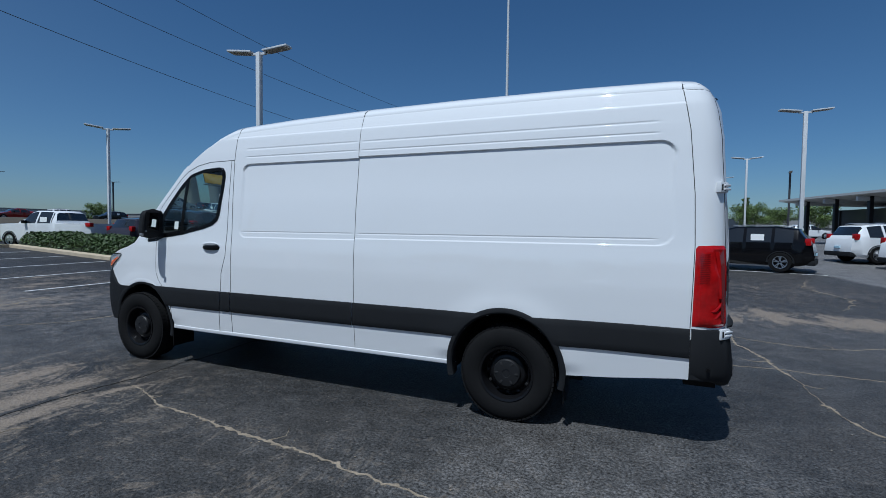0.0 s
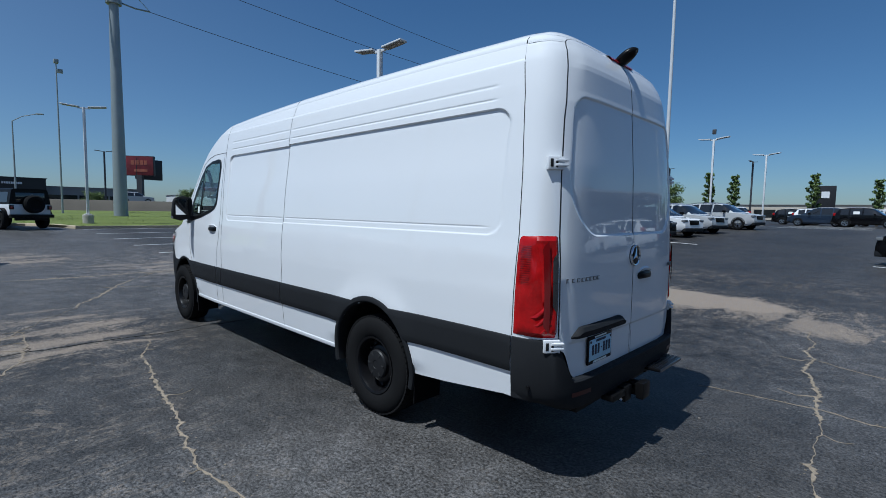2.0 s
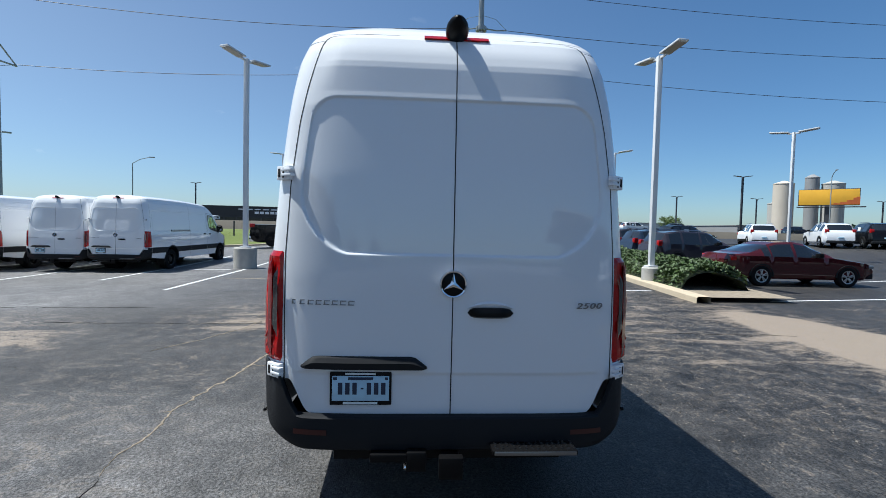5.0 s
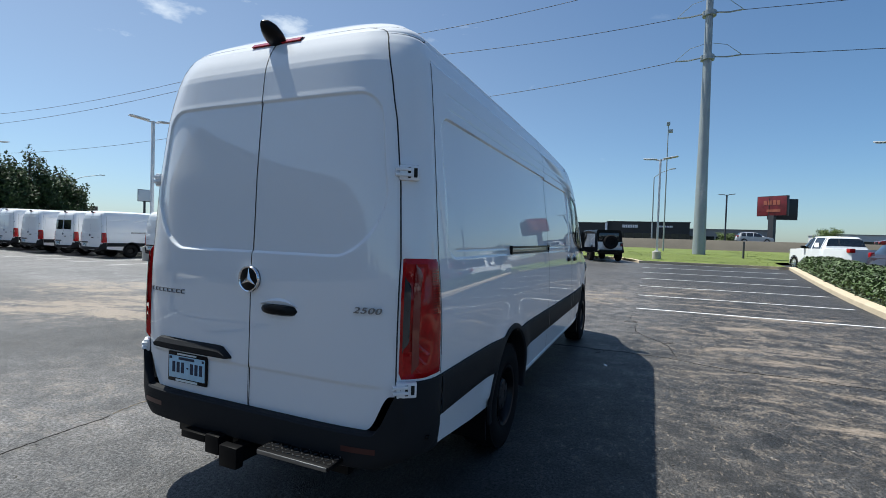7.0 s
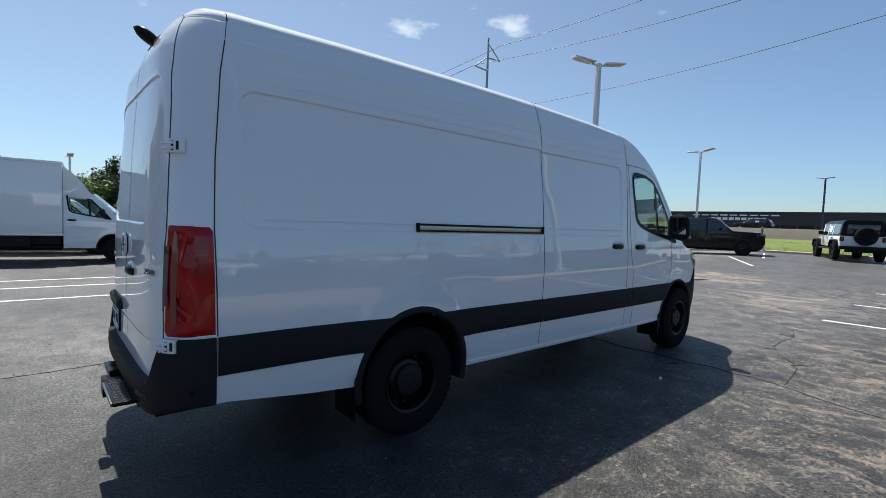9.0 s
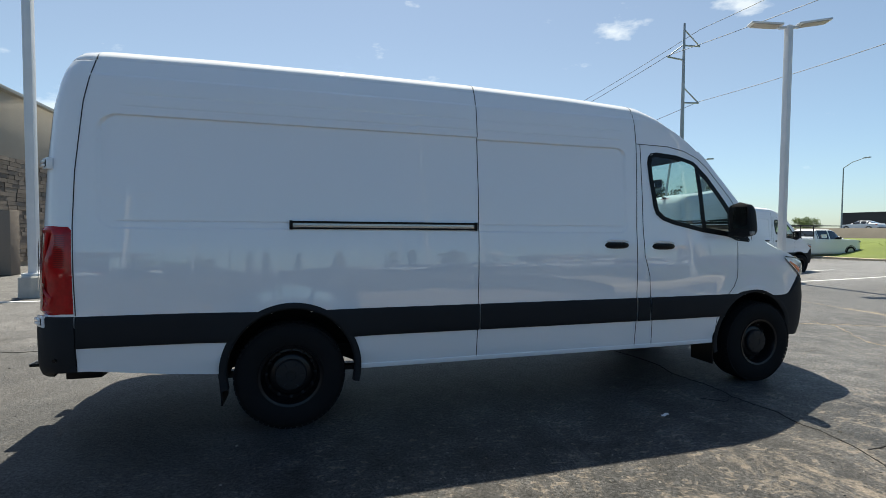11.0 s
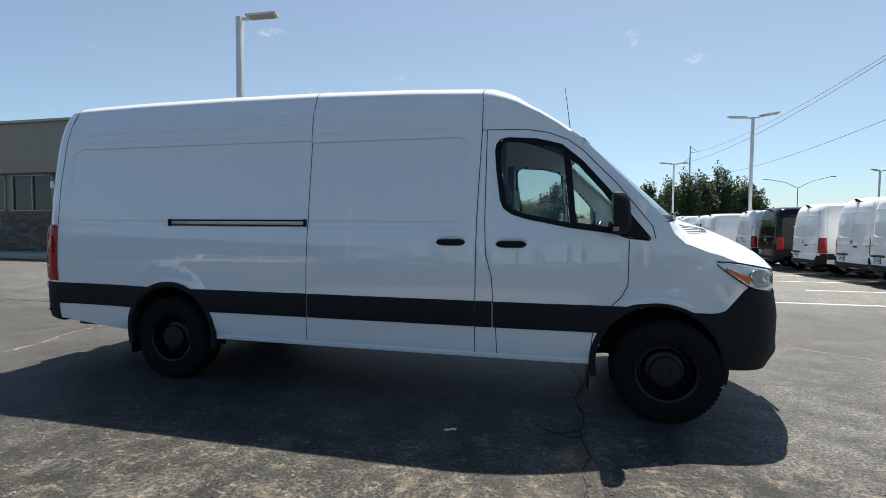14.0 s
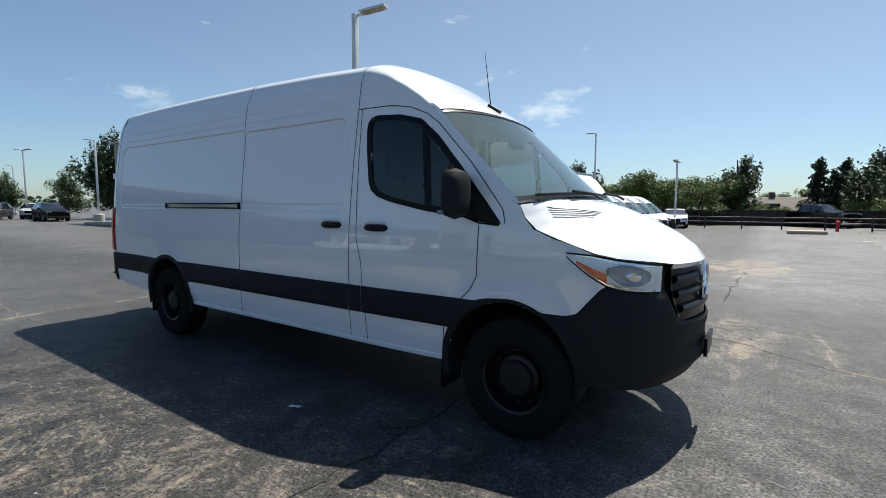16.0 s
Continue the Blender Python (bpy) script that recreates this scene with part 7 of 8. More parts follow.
HK = lambda x: 6.45 + (-7 - x) * 0.118
kerb([(x, HK(x)) for x in np.linspace(-28.3, -6.6, 24)], 0.32, 0.16)
kerb(line((-28.3, 1.3), (-28.3, 9.0), 8)[::-1], 0.2, 0.15)
kerb(([(-32.0, -60.0 + 3 * k) for k in range(20)] + [(-31.8, -0.4), (-30.5, 0.6), (-28.3, 1.3)]), 0.2, 0.15)

GRASS = mat("lawn_grass", (0.110, 0.142, 0.026), 0.95, vary=0.45, scale=0.35, fine=0.35, fine_scale=25, bump=0.6, bump_scale=60)
DRYGRASS = mat("dry_bank", (0.085, 0.075, 0.060), 0.95, vary=0.25, scale=0.5, fine=0.3, fine_scale=20, bump=0.5, bump_scale=40)


edge = lambda y: -34.0 if y > 9.0 else -28.5 if y >= 1.3 else -32.2 if y < -0.4 else -32.2 + (y + 0.4) * 2.18


def lawn_z(x, y):
    """The lawn starts level with its kerb and climbs gently to the road bank."""
    base = ground_z(edge(y), y) + 0.135
    return base + (float(np.interp(-x, [28, 33, 45, 60, 64], [0.60, 0.80, 0.92, 1.0, 1.0])) - base) * sm((edge(y) - x) / 7.0)


bm = bmesh.new()
ys = [-70, -50, -35, -25, -20, -15, -11, -8, -4, -1.5, -0.4, 0.6, 1.3, 3, 5, 7, 9]
add_grid(bm, [[(edge(y) + (-64 - edge(y)) * u, y, lawn_z(edge(y) + (-64 - edge(y)) * u, y) + 0.02 * math.sin(y * 1.7 + 14 * u) * sm(u * 8)) for u in [0, 0.01, 0.03, 0.06] + [k / 14 for k in range(1, 15)]] for y in ys])
add_grid(bm, [[(x, y, lawn_z(x, y) + 0.02 * math.sin(y * 1.7 + x)) for x in np.linspace(-34.0, -64, 12)] for y in (9.01, 10.0, 14, 20, 40, 70)])
tagged(part("lawn", bm, GRASS, None), "mown lawn strip with yellowing grass", "lawn", kind="structure")
r = random.Random(8)
bm = bmesh.new()
for k in range(9000):
    y = r.uniform(-22, 12)
    x = edge(min(y, 9)) - 0.1 - abs(r.gauss(0, 6)) if y < 9 else r.uniform(-60, -34)
    if x < -60:
        continue
    z, h, a = lawn_z(x, y) - 0.004, r.uniform(0.012, 0.03), r.uniform(0, 6.28)
    w = r.uniform(0.02, 0.05)
    c, s = math.cos(a) * w, math.sin(a) * w
    v = [bm.verts.new(p) for p in ((x - c, y - s, z), (x + c, y + s, z), (x + r.uniform(-0.04, 0.04), y + r.uniform(-0.04, 0.04), z + h))]
    bm.faces.new(v)
tagged(part("grass", bm, mat("grass_blades", (0.16, 0.20, 0.042), 0.9, piece=0.45), None, smooth=False), "tufts of lawn grass", "grass", kind="stuff")
# road bank with its wall and the road above
bm = bmesh.new()
add_grid(bm, [[(x, y, z) for x, z in ((-61.5, 0.95), (-62, 1.3), (-63.0, 2.15), (-63.4, 2.2), (-63.4, 1.8))] for y in np.linspace(-160, 170, 60)])
tagged(part("road_bank", bm, DRYGRASS, None), "low dry bank along the road", "bank", kind="structure")
bm = bmesh.new()
box(bm, -100, -63.5, -160, 170, 1.0, 1.95)
tagged(part("road", bm, mat("road_surface", (0.09, 0.088, 0.085), 0.85, vary=0.2, scale=0.3), None), "raised grey road deck", "road", kind="structure")
for i, (y, ob) in enumerate(((-33, suv_white), (-19, suv_black), (16, suv_silver), (30, sedan_red), (38, suv_white), (47, suv_black), (58, suv_white), (-44, sedan_white), (71, suv_blue))):
    c = copy_thing(ob, pose(-72 - (i % 3) * 4, y, 1.95, 0, 0, 90 if i % 2 else -90))
    c["label"] = "car standing on the road behind the bank"

# ---- hedge ----
LEAF = mat("hedge_leaf", (0.050, 0.085, 0.022), 0.6, piece=0.55, vary=0.2, scale=2)
r = random.Random(3)
bm = bmesh.new()
for k in range(26000):
    x = r.uniform(-28.0, -8.2)
    w = r.uniform(0.0, 1.0)
    top = 0.80 + 0.16 * noise.noise((x * 0.7, w * 3, 0)) + 0.08 * noise.noise((x * 3, w * 8, 4))
    prof = math.sin(math.pi * min(1, max(0, w))) ** 0.45
    zz = 0.1 + (top * prof - 0.1) * (1 - abs(r.gauss(0, 0.14))) if prof * top > 0.2 else r.uniform(0.05, 0.3)
    y = HK(x) + 0.35 + 1.9 * w + r.uniform(-0.06, 0.06)
    z = ground_z(x, y) + 0.1 + max(0.02, zz)
    q = Euler((r.uniform(-0.9, 0.9), r.uniform(-0.9, 0.9), r.uniform(0, 6.28))).to_matrix()
    s = r.uniform(0.035, 0.075)
    v = [bm.verts.new(Vector((x, y, z)) + q @ Vector(p)) for p in ((-s, -s * 0.4, 0), (s, -s * 0.3, 0), (s * 0.8, s * 0.5, s * 0.2), (-s * 0.7, s * 0.5, 0))]
    bm.faces.new(v)
hedge = tagged(part("hedge", bm, LEAF, None, smooth=False), "low clipped green juniper hedge behind a kerb", "hedge", kind="stuff")
# dark sheet under the leaves, coloured as the hedge's inner shade
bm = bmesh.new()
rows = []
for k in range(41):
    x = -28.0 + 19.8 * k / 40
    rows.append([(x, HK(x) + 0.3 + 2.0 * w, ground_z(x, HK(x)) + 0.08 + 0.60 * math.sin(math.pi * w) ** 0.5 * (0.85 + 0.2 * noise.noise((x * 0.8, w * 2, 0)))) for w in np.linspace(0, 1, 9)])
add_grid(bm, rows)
tagged(part("hedge_core", bm, mat("hedge_shade", (0.020, 0.030, 0.010), 0.95, vary=0.3, scale=9), None), "dark sheet for the shade inside the hedge", "hedge", kind="stuff")
bm = bmesh.new()
add_grid(bm, [[(x, HK(x) + w, ground_z(x, HK(x)) + 0.12) for w in (0.25, 2.6)] for x in np.linspace(-28.2, -6.8, 12)])
tagged(part("planting_bed", bm, SANDFILL, None), "bare soil planting bed", "bed", kind="structure")

# ---- lamp posts, power line ----
POLEW = mat("pole_paint", (0.62, 0.63, 0.64), 0.45, vary=0.1, scale=2)
POLED = mat("pole_dark", (0.045, 0.045, 0.05), 0.5)
STEEL = mat("galvanised_steel", (0.30, 0.33, 0.34), 0.5, metal=0.35, vary=0.12, scale=1.5)
WIRE = mat("cable", (0.03, 0.03, 0.035), 0.6)
HEAD = mat("lamp_head", (0.32, 0.30, 0.27), 0.5)


def lamp_post(x, y, z0, top, arms, base="low", material=POLEW, r=0.065, label="pale square lamp post with flat lamp heads"):
    """A lamp post: base, pole, and one or two flat heads on short arms, turned to the angles in arms."""
    p = empty("street_lamp", (x, y, z0))
    h = top - z0
    bm = bmesh.new()
    if base == "drum":
        lathe(bm, [(0.40, -0.05), (0.40, 0.70), (0.37, 0.74), (0.0, 0.74)], 28, "Z")
        b0 = 0.74
    else:
        lathe(bm, [(0.27, -0.3), (0.27, 0.38), (0.24, 0.42), (0.0, 0.42)], 24, "Z")
        b0 = 0.42
    part("base", bm, CONCRETE, p, "round concrete base")
    bm = bmesh.new()
    box(bm, -0.16, 0.16, -0.16, 0.16, b0, b0 + 0.05, 0.01)
    box(bm, -r, r, -r, r, b0, h - 0.07, 0.012)
    part("pole", bm, material, p)
    for a in arms:
        m = Matrix.Rotation(radians(a), 4, "Z")
        bm = bmesh.new()
        box(bm, 0.0, 0.28, -0.03, 0.03, h - 0.16, h - 0.09, 0.008, m)
        part("arm", bm, material, p)
        bm = bmesh.new()
        box(bm, 0.20, 1.08, -0.17, 0.17, h - 0.115, h - 0.055, 0.02, m @ Matrix.Translation((0, 0, h)) @ Matrix.Rotation(radians(-6), 4, "Y") @ Matrix.Translation((0, 0, -h)))
        hd = part("lamp_head", bm, material, p)
        bm = bmesh.new()
        box(bm, 0.30, 1.00, -0.155, 0.155, h - 0.131, h - 0.118, 0.003, m @ Matrix.Translation((0, 0, h)) @ Matrix.Rotation(radians(-6), 4, "Y") @ Matrix.Translation((0, 0, -h)))
        part("lamp_glass", bm, HEAD, hd)
    return tagged(p, label, "lamp post", "lamp posts")


lamp_post(-10.3, 7.2, 0.15, 7.1, (7, 187), r=0.075)
lamp_post(-13.7, -6.3, 0.02, 7.6, (157, 337), "drum", r=0.08)
lamp_post(-34.1, -10.5, 0.7, 7.3, (70, 250))
lamp_post(-31.0, 2.3, 0.62, 7.2, (70, 250))
lamp_post(-26.8, 13.0, 0.35, 7.0, (60, 240))
lamp_post(7.9, 22.1, 0.3, 7.2, (10, 190), r=0.08)
lamp_post(8.4, 37.7, 0.8, 7.2, (10, 190))
lamp_post(8.8, 52.2, 0.9, 7.2, (10, 190))
lamp_post(-6.2, 47.7, 0.8, 7.2, (-10, 170))
lamp_post(-20.0, 19.7, 0.3, 7.2, (40, 220))
lamp_post(-23.9, 34.5, 0.7, 7.2, (40, 220))
lamp_post(-22.3, 43.4, 0.8, 7.2, (30, 210))
lamp_post(-20.9, 52.0, 0.8, 7.2, (30, 210))
J = lamp_post(-10.1, 23.9, 0.4, 7.8, (20, 200))
bm = bmesh.new()
bmesh.ops.create_uvsphere(bm, u_segments=20, v_segments=12, radius=0.25, matrix=pose(0, 0, 7.68))
part("camera_globe", bm, POLEW, J, "white camera globe on top")
H = lamp_post(-7.5, 36.2, 0.8, 7.3, (-10, 170))
bm = bmesh.new()
box(bm, -0.12, 0.12, -0.1, 0.1, 6.8, 7.15, 0.03)
part("camera_box", bm, POLED, H)
lamp_post(5.5, -7.6, 0.02, 7.6, (195,), r=0.08)
lamp_post(-12.9, -21.7, -0.14, 7.1, (-15, 165), "drum")
lamp_post(-13.0, -38.0, 0.0, 7.0, (0, 180))
lamp_post(-17.9, -51.5, 0.0, 7.0, (0, 180))
lamp_post(-33.2, -35.4, 0.0, 7.2, (40, 220))
lamp_post(-33.0, -48.0, 0.0, 7.2, (30, 210))
lamp_post(8.9, -44.2, 0.0, 8.9, (-20,), label="pale lamp post with a single head")
lamp_post(0.3, -36.2, 0.0, 5.0, (90, 270))
lamp_post(40.5, -12.8, 0.0, 6.9, (20,), "drum")
lamp_post(58.3, -12.7, 0.0, 7.2, (20, 200))
lamp_post(84.8, -18.2, 0.0, 7.2, (20,))
for x, y, t in ((-80, -12, 9.5), (-78, 12, 9.2), (-85, 34, 9), (-84, 50, 9), (-90, -42, 9.5), (-84, 66, 9), (-82, 90, 9), (18, 66, 9), (-12, 72, 9), (-24, 76, 9), (2, 74, 9), (12, 80, 9), (-52, 40, 9), (-44, 52, 9)):
    lamp_post(x, y, ground_z(x, y), t, (80, 260), "low", POLED, 0.10, "dark lamp post with twin flat heads")

bm = bmesh.new()
tube(bm, [(0, 0, -0.2), (0, 0, 22)], 0.13, 12, 0.05)
f = tagged(part("flagpole", bm, POLEW, None), "tall bare white flagpole", "flagpole")
f.location = (-7.4, 26.4, 0.4)
bm = bmesh.new()
tube(bm, [(0, 0, 0), (0, 0, 11.8)], 0.07, 8, 0.04)
box(bm, -0.2, 0.2, -0.15, 0.15, 11.7, 12.0, 0.04)
box(bm, -0.1, 0.1, 0.05, 0.4, 11.0, 11.3, 0.03)
f = tagged(part("camera_mast", bm, STEEL, None), "thin grey traffic camera mast", "mast")
f.location = (-45.5, 3.0, 0.9)

TOWERS = ((-37.6, 5.3, 0.9, 27.0, 0.46), (-30.2, -28.4, 0.0, 18.8, 0.24), (-34.0, 84.0, 1.0, 27.0, 0.34), (-33.0, -113, 0.0, 20.5, 0.30))
LEVELS = (15.8, 19.1, 22.6)
for i, (x, y, z0, top, rad) in enumerate(TOWERS):
    tw = empty("power_pole", (x, y, z0))
    bm = bmesh.new()
    tube(bm, [(0, 0, -0.3), (0, 0, (top - z0) * 0.5), (0, 0, top - z0)], rad, 12, rad * 0.35)
    part("pole", bm, STEEL, tw)
    for j, z in enumerate(LEVELS if i not in (1, 3) else (12.3, 15.8, 17.0) if i == 1 else (13.5, 16.5, 19.0)):
        bm = bmesh.new()
        if i == 0:
            for d in (-1, 1):
                tube(bm, [(0, d * 0.3, z - z0), (0.05, d * 1.3, z - z0 - 0.15), (0.05, d * 2.2, z - z0 - 0.1)], 0.06, 6)
            tube(bm, [(0.1, -2.2, z - z0 - 0.1), (0.5, -1.2, z - z0 + 0.6), (0.6, 0, z - z0 + 0.85), (0.5, 1.2, z - z0 + 0.6), (0.1, 2.2, z - z0 - 0.1)], 0.02, 5)
            tube(bm, [(0, 0, z - z0 + 0.1), (0, 0, z - z0 - 0.25)], rad * 1.05, 12)
        else:
            d = 1 if j % 2 else -1
            tube(bm, [(0, 0, z - z0 + 1.3), (d * 1.6, 0, z - z0 + 0.1)], 0.05, 6)
            tube(bm, [(0, 0, z - z0 + 0.0), (d * 1.6, 0, z - z0 + 0.1)], 0.07, 6)
        part("insulator_arm", bm, STEEL, tw)
    tagged(tw, "tall grey steel power line pole", "power pole", "power line poles")


def cable(a, b, sag, rad=0.022):
    bm = bmesh.new()
    pts = [(a[0] + (b[0] - a[0]) * t, a[1] + (b[1] - a[1]) * t, a[2] + (b[2] - a[2]) * t - sag * 4 * t * (1 - t)) for t in np.linspace(0, 1, 25)]
    tube(bm, pts, rad, 5)
    tagged(part("power_cable", bm, WIRE, None), "black overhead power cable", "cable", "power cables")


LOW = (12.4, 15.9, 18.4)
for j, z in enumerate(LEVELS):
    d = 1.6 if j % 2 else -1.6
    cable((-37.6, 3.1, z - 0.1), (-30.2 + d, -28.4, LOW[j] + 0.1), 0.7)
    cable((-37.6, 7.5, z - 0.1), (-34.0 + d, 84.0, z + 0.1), 1.8)
    cable((-30.2 + d, -28.4, LOW[j] + 0.1), (-33.0 + d, -113, (13.6, 16.6, 19.1)[j]), 1.8)


def cobra(x, y, z0, h, angles, reach=1.0):
    p = empty("road_lamp", (x, y, z0))
    bm = bmesh.new()
    tube(bm, [(0, 0, 0), (0, 0, h)], 0.10, 8, 0.06)
    part("pole", bm, STEEL, p)
    for a in angles:
        c, s = math.cos(radians(a)), math.sin(radians(a))
        bm = bmesh.new()
        tube(bm, [(0, 0, h), (c * 1.0 * reach, s * 1.0 * reach, h + 0.6 * reach), (c * 2.4 * reach, s * 2.4 * reach, h + 0.95 * reach)], 0.05, 6)
        box(bm, 2.4 * reach - 0.1, 2.4 * reach + 0.6, -0.14, 0.14, h + 0.95 * reach - 0.07, h + 0.95 * reach + 0.07, 0.04, Matrix.Rotation(radians(a), 4, "Z"))
        part("arm", bm, STEEL, p)
    tagged(p, "grey road lamp with curved arms", "road lamp", "road lamps")


cobra(-41.2, -40.4, 0, 8.7, (-41, 139), 1.1)
cobra(-41.3, -82.5, 0, 8.3, (-23, 157), 1.7)
cobra(-70, 2, 1.9, 9.0, (60,))
cobra(-72, 70, 1.9, 10, (-30,))
cobra(-40.3, 53.2, 0.8, 10.4, (39,), 1.4)
cobra(-66, -40, 1.9, 8, (90,))

# ---- shop beside the lot ----
STUCCO = mat("stucco", (0.31, 0.272, 0.222), 0.9, vary=0.08, scale=1.2, fine=0.08, fine_scale=90, bump=0.25, bump_scale=120)
STONE = mat("stone_cladding", (0.15, 0.122, 0.098), 0.9, piece=0.35, fine=0.2, fine_scale=30, bump=0.4, bump_scale=50)
SHOPGLASS = mat("shop_glass", (0.018, 0.021, 0.022), 0.05, coat=0.35, spec=0.2, vary=0.6, scale=1.1)
FRAME = mat("window_frame", (0.35, 0.34, 0.31), 0.5, metal=0.4)
shop = empty("shop_building", (0, 0, 0))
bm = bmesh.new()
box(bm, 10.4, 38.0, -30.0, -13.2, 4.0, 6.4, 0.03)
box(bm, 10.4, 38.0, -30.0, -13.6, 0.0, 4.0, 0.0)
part("wall", bm, STUCCO, shop, "beige stucco wall and deep fascia")
bm = bmesh.new()
box(bm, 10.2, 38.2, -30.2, -13.0, 6.38, 6.5, 0.02)
part("roof", bm, FRAME, shop)
for x0 in np.arange(11.2, 37, 3.05):
    x1 = x0 + 2.6
    full = 24.0 < x0 < 28.5
    z0 = 0.35 if full else 2.15
    bm = bmesh.new()
    for a, b in ((x0, x0 + 0.06), (x0 + 1.27, x0 + 1.33), (x1 - 0.06, x1)):
        box(bm, a, b, -13.62, -13.50, z0, 3.95, 0.006)
    for a in (z0, 3.89):
        box(bm, x0, x1, -13.62, -13.495, a, a + 0.06, 0.006)
    w = part("window", bm, FRAME, shop)
    bm = bmesh.new()
    box(bm, x0 + 0.05, x1 - 0.05, -13.61, -13.57, z0 + 0.05, 3.9)
    part("pane", bm, SHOPGLASS, w)
bm = bmesh.new()
r = random.Random(11)
z = 0.2
while z < 2.12:
    h = r.choice((0.09, 0.13, 0.18))
    x = 10.4
    while x < 38:
        l = r.uniform(0.25, 0.7)
        if not 23.9 < x < 31.0:
            box(bm, x, min(x + l, 38) - 0.012, -13.60, -13.53 + r.uniform(0, 0.03), z, z + h - 0.012)
        x += l
    z += h
for z in np.arange(0.2, 4.0, 0.16):
    y = -13.55
    while y > -20:
        l = r.uniform(0.25, 0.7)
        box(bm, 10.30 + r.uniform(0, 0.03), 10.41, y - l + 0.012, y, z, z + 0.148)
        y -= l
st = part("stone_course", bm, STONE, shop, "dark ledge-stone cladding", smooth=False)
st["kind"] = "stuff"
bm = bmesh.new()
box(bm, 9.5, 39, -13.6, -11.25, -0.1, 0.16, 0.03)
tagged(part("pavement", bm, CONCRETE, None), "pale concrete pavement along the shop", "pavement", kind="structure")
kerb(line((39, -11.2), (9.4, -11.2), 10), 0.16, 0.17)
bm = bmesh.new()
for x in np.arange(24.6, 31.2, 0.16):
    box(bm, x, x + 0.02, -12.02, -12.0, 0.25, 1.15)
for z in (0.22, 1.15):
    box(bm, 24.5, 31.3, -12.03, -11.99, z, z + 0.04, 0.005)
tagged(part("railing", bm, POLED, None), "black metal railing by the shop door", "railing")
tagged(shop, "beige stucco shop with a stone base and dark windows", "building")
bm = bmesh.new()
box(bm, 8.6, 9.2, -13.5, -13.0, 0.0, 2.0, 0.02)
tagged(part("stone_pier", bm, STONE, None), "brown stone pier by the shop", "pier")

# ---- showrooms and signs farther off ----
BLACKCLAD = mat("black_cladding", (0.016, 0.016, 0.018), 0.45, vary=0.1, scale=0.3)
WHITEWALL = mat("white_wall", (0.55, 0.55, 0.54), 0.7, vary=0.06, scale=0.5)
TANWALL = mat("tan_wall", (0.52, 0.46, 0.38), 0.85, vary=0.08, scale=0.4)
SHOPTAN = mat("cream_wall", (0.60, 0.55, 0.47), 0.85, vary=0.08, scale=0.4)
SHOPSIGN = mat("shop_sign_red", (0.22, 0.045, 0.03), 0.6)
GREYWALL = mat("grey_wall", (0.25, 0.25, 0.25), 0.7, vary=0.08, scale=0.4)
SIGNBLUE = mat("sign_blue", (0.010, 0.022, 0.085), 0.4)
SIGNWHITE = mat("sign_white", (0.75, 0.76, 0.78), 0.5)
SIGNORANGE = mat("sign_orange", (0.80, 0.42, 0.03), 0.6, vary=0.25, scale=0.25)
SIGNRED = mat("sign_red", (0.40, 0.02, 0.02), 0.5)
SCREENRED = mat("led_screen", (0.13, 0.012, 0.016), 0.4, vary=0.9, scale=0.7, emit=0.05)
LEDPALE = mat("led_letters", (0.30, 0.09, 0.05), 0.4, vary=0.6, scale=1.5)
SIGNFLAME = mat("sign_flame", (0.45, 0.10, 0.02), 0.6, vary=0.3, scale=0.6)


def low_building(name, x0, x1, y0, y1, z0, z1, material, label, glass=None, bays=10, front="+x", fascia=0.0):
    """A flat-roofed building; glass=(low, high) puts a row of windows in its front."""
    b = empty(name, (0, 0, 0))
    bm = bmesh.new()
    box(bm, x0, x1, y0, y1, z0, z1)
    part("wall", bm, material, b)
    bm = bmesh.new()
    box(bm, x0 - 0.2, x1 + 0.2, y0 - 0.2, y1 + 0.2, z1 - fascia, z1 + 0.12)
    part("roof", bm, BLACKCLAD if material == BLACKCLAD else GREYWALL, b)
    if glass:
        for k in range(bays):
            bm = bmesh.new()
            if front == "+x":
                a, c = y0 + (y1 - y0) * (k + 0.06) / bays, y0 + (y1 - y0) * (k + 0.94) / bays
                box(bm, x1 - 0.05, x1 + 0.06, a, c, *glass)
            elif front == "-x":
                a, c = y0 + (y1 - y0) * (k + 0.06) / bays, y0 + (y1 - y0) * (k + 0.94) / bays
                box(bm, x0 - 0.06, x0 + 0.05, a, c, *glass)
            else:
                a, c = x0 + (x1 - x0) * (k + 0.06) / bays, x0 + (x1 - x0) * (k + 0.94) / bays
                box(bm, a, c, y0 - 0.06, y0 + 0.05, *glass)
            part("window", bm, SHOPGLASS, b)
    tagged(b, label, "building")
    return b


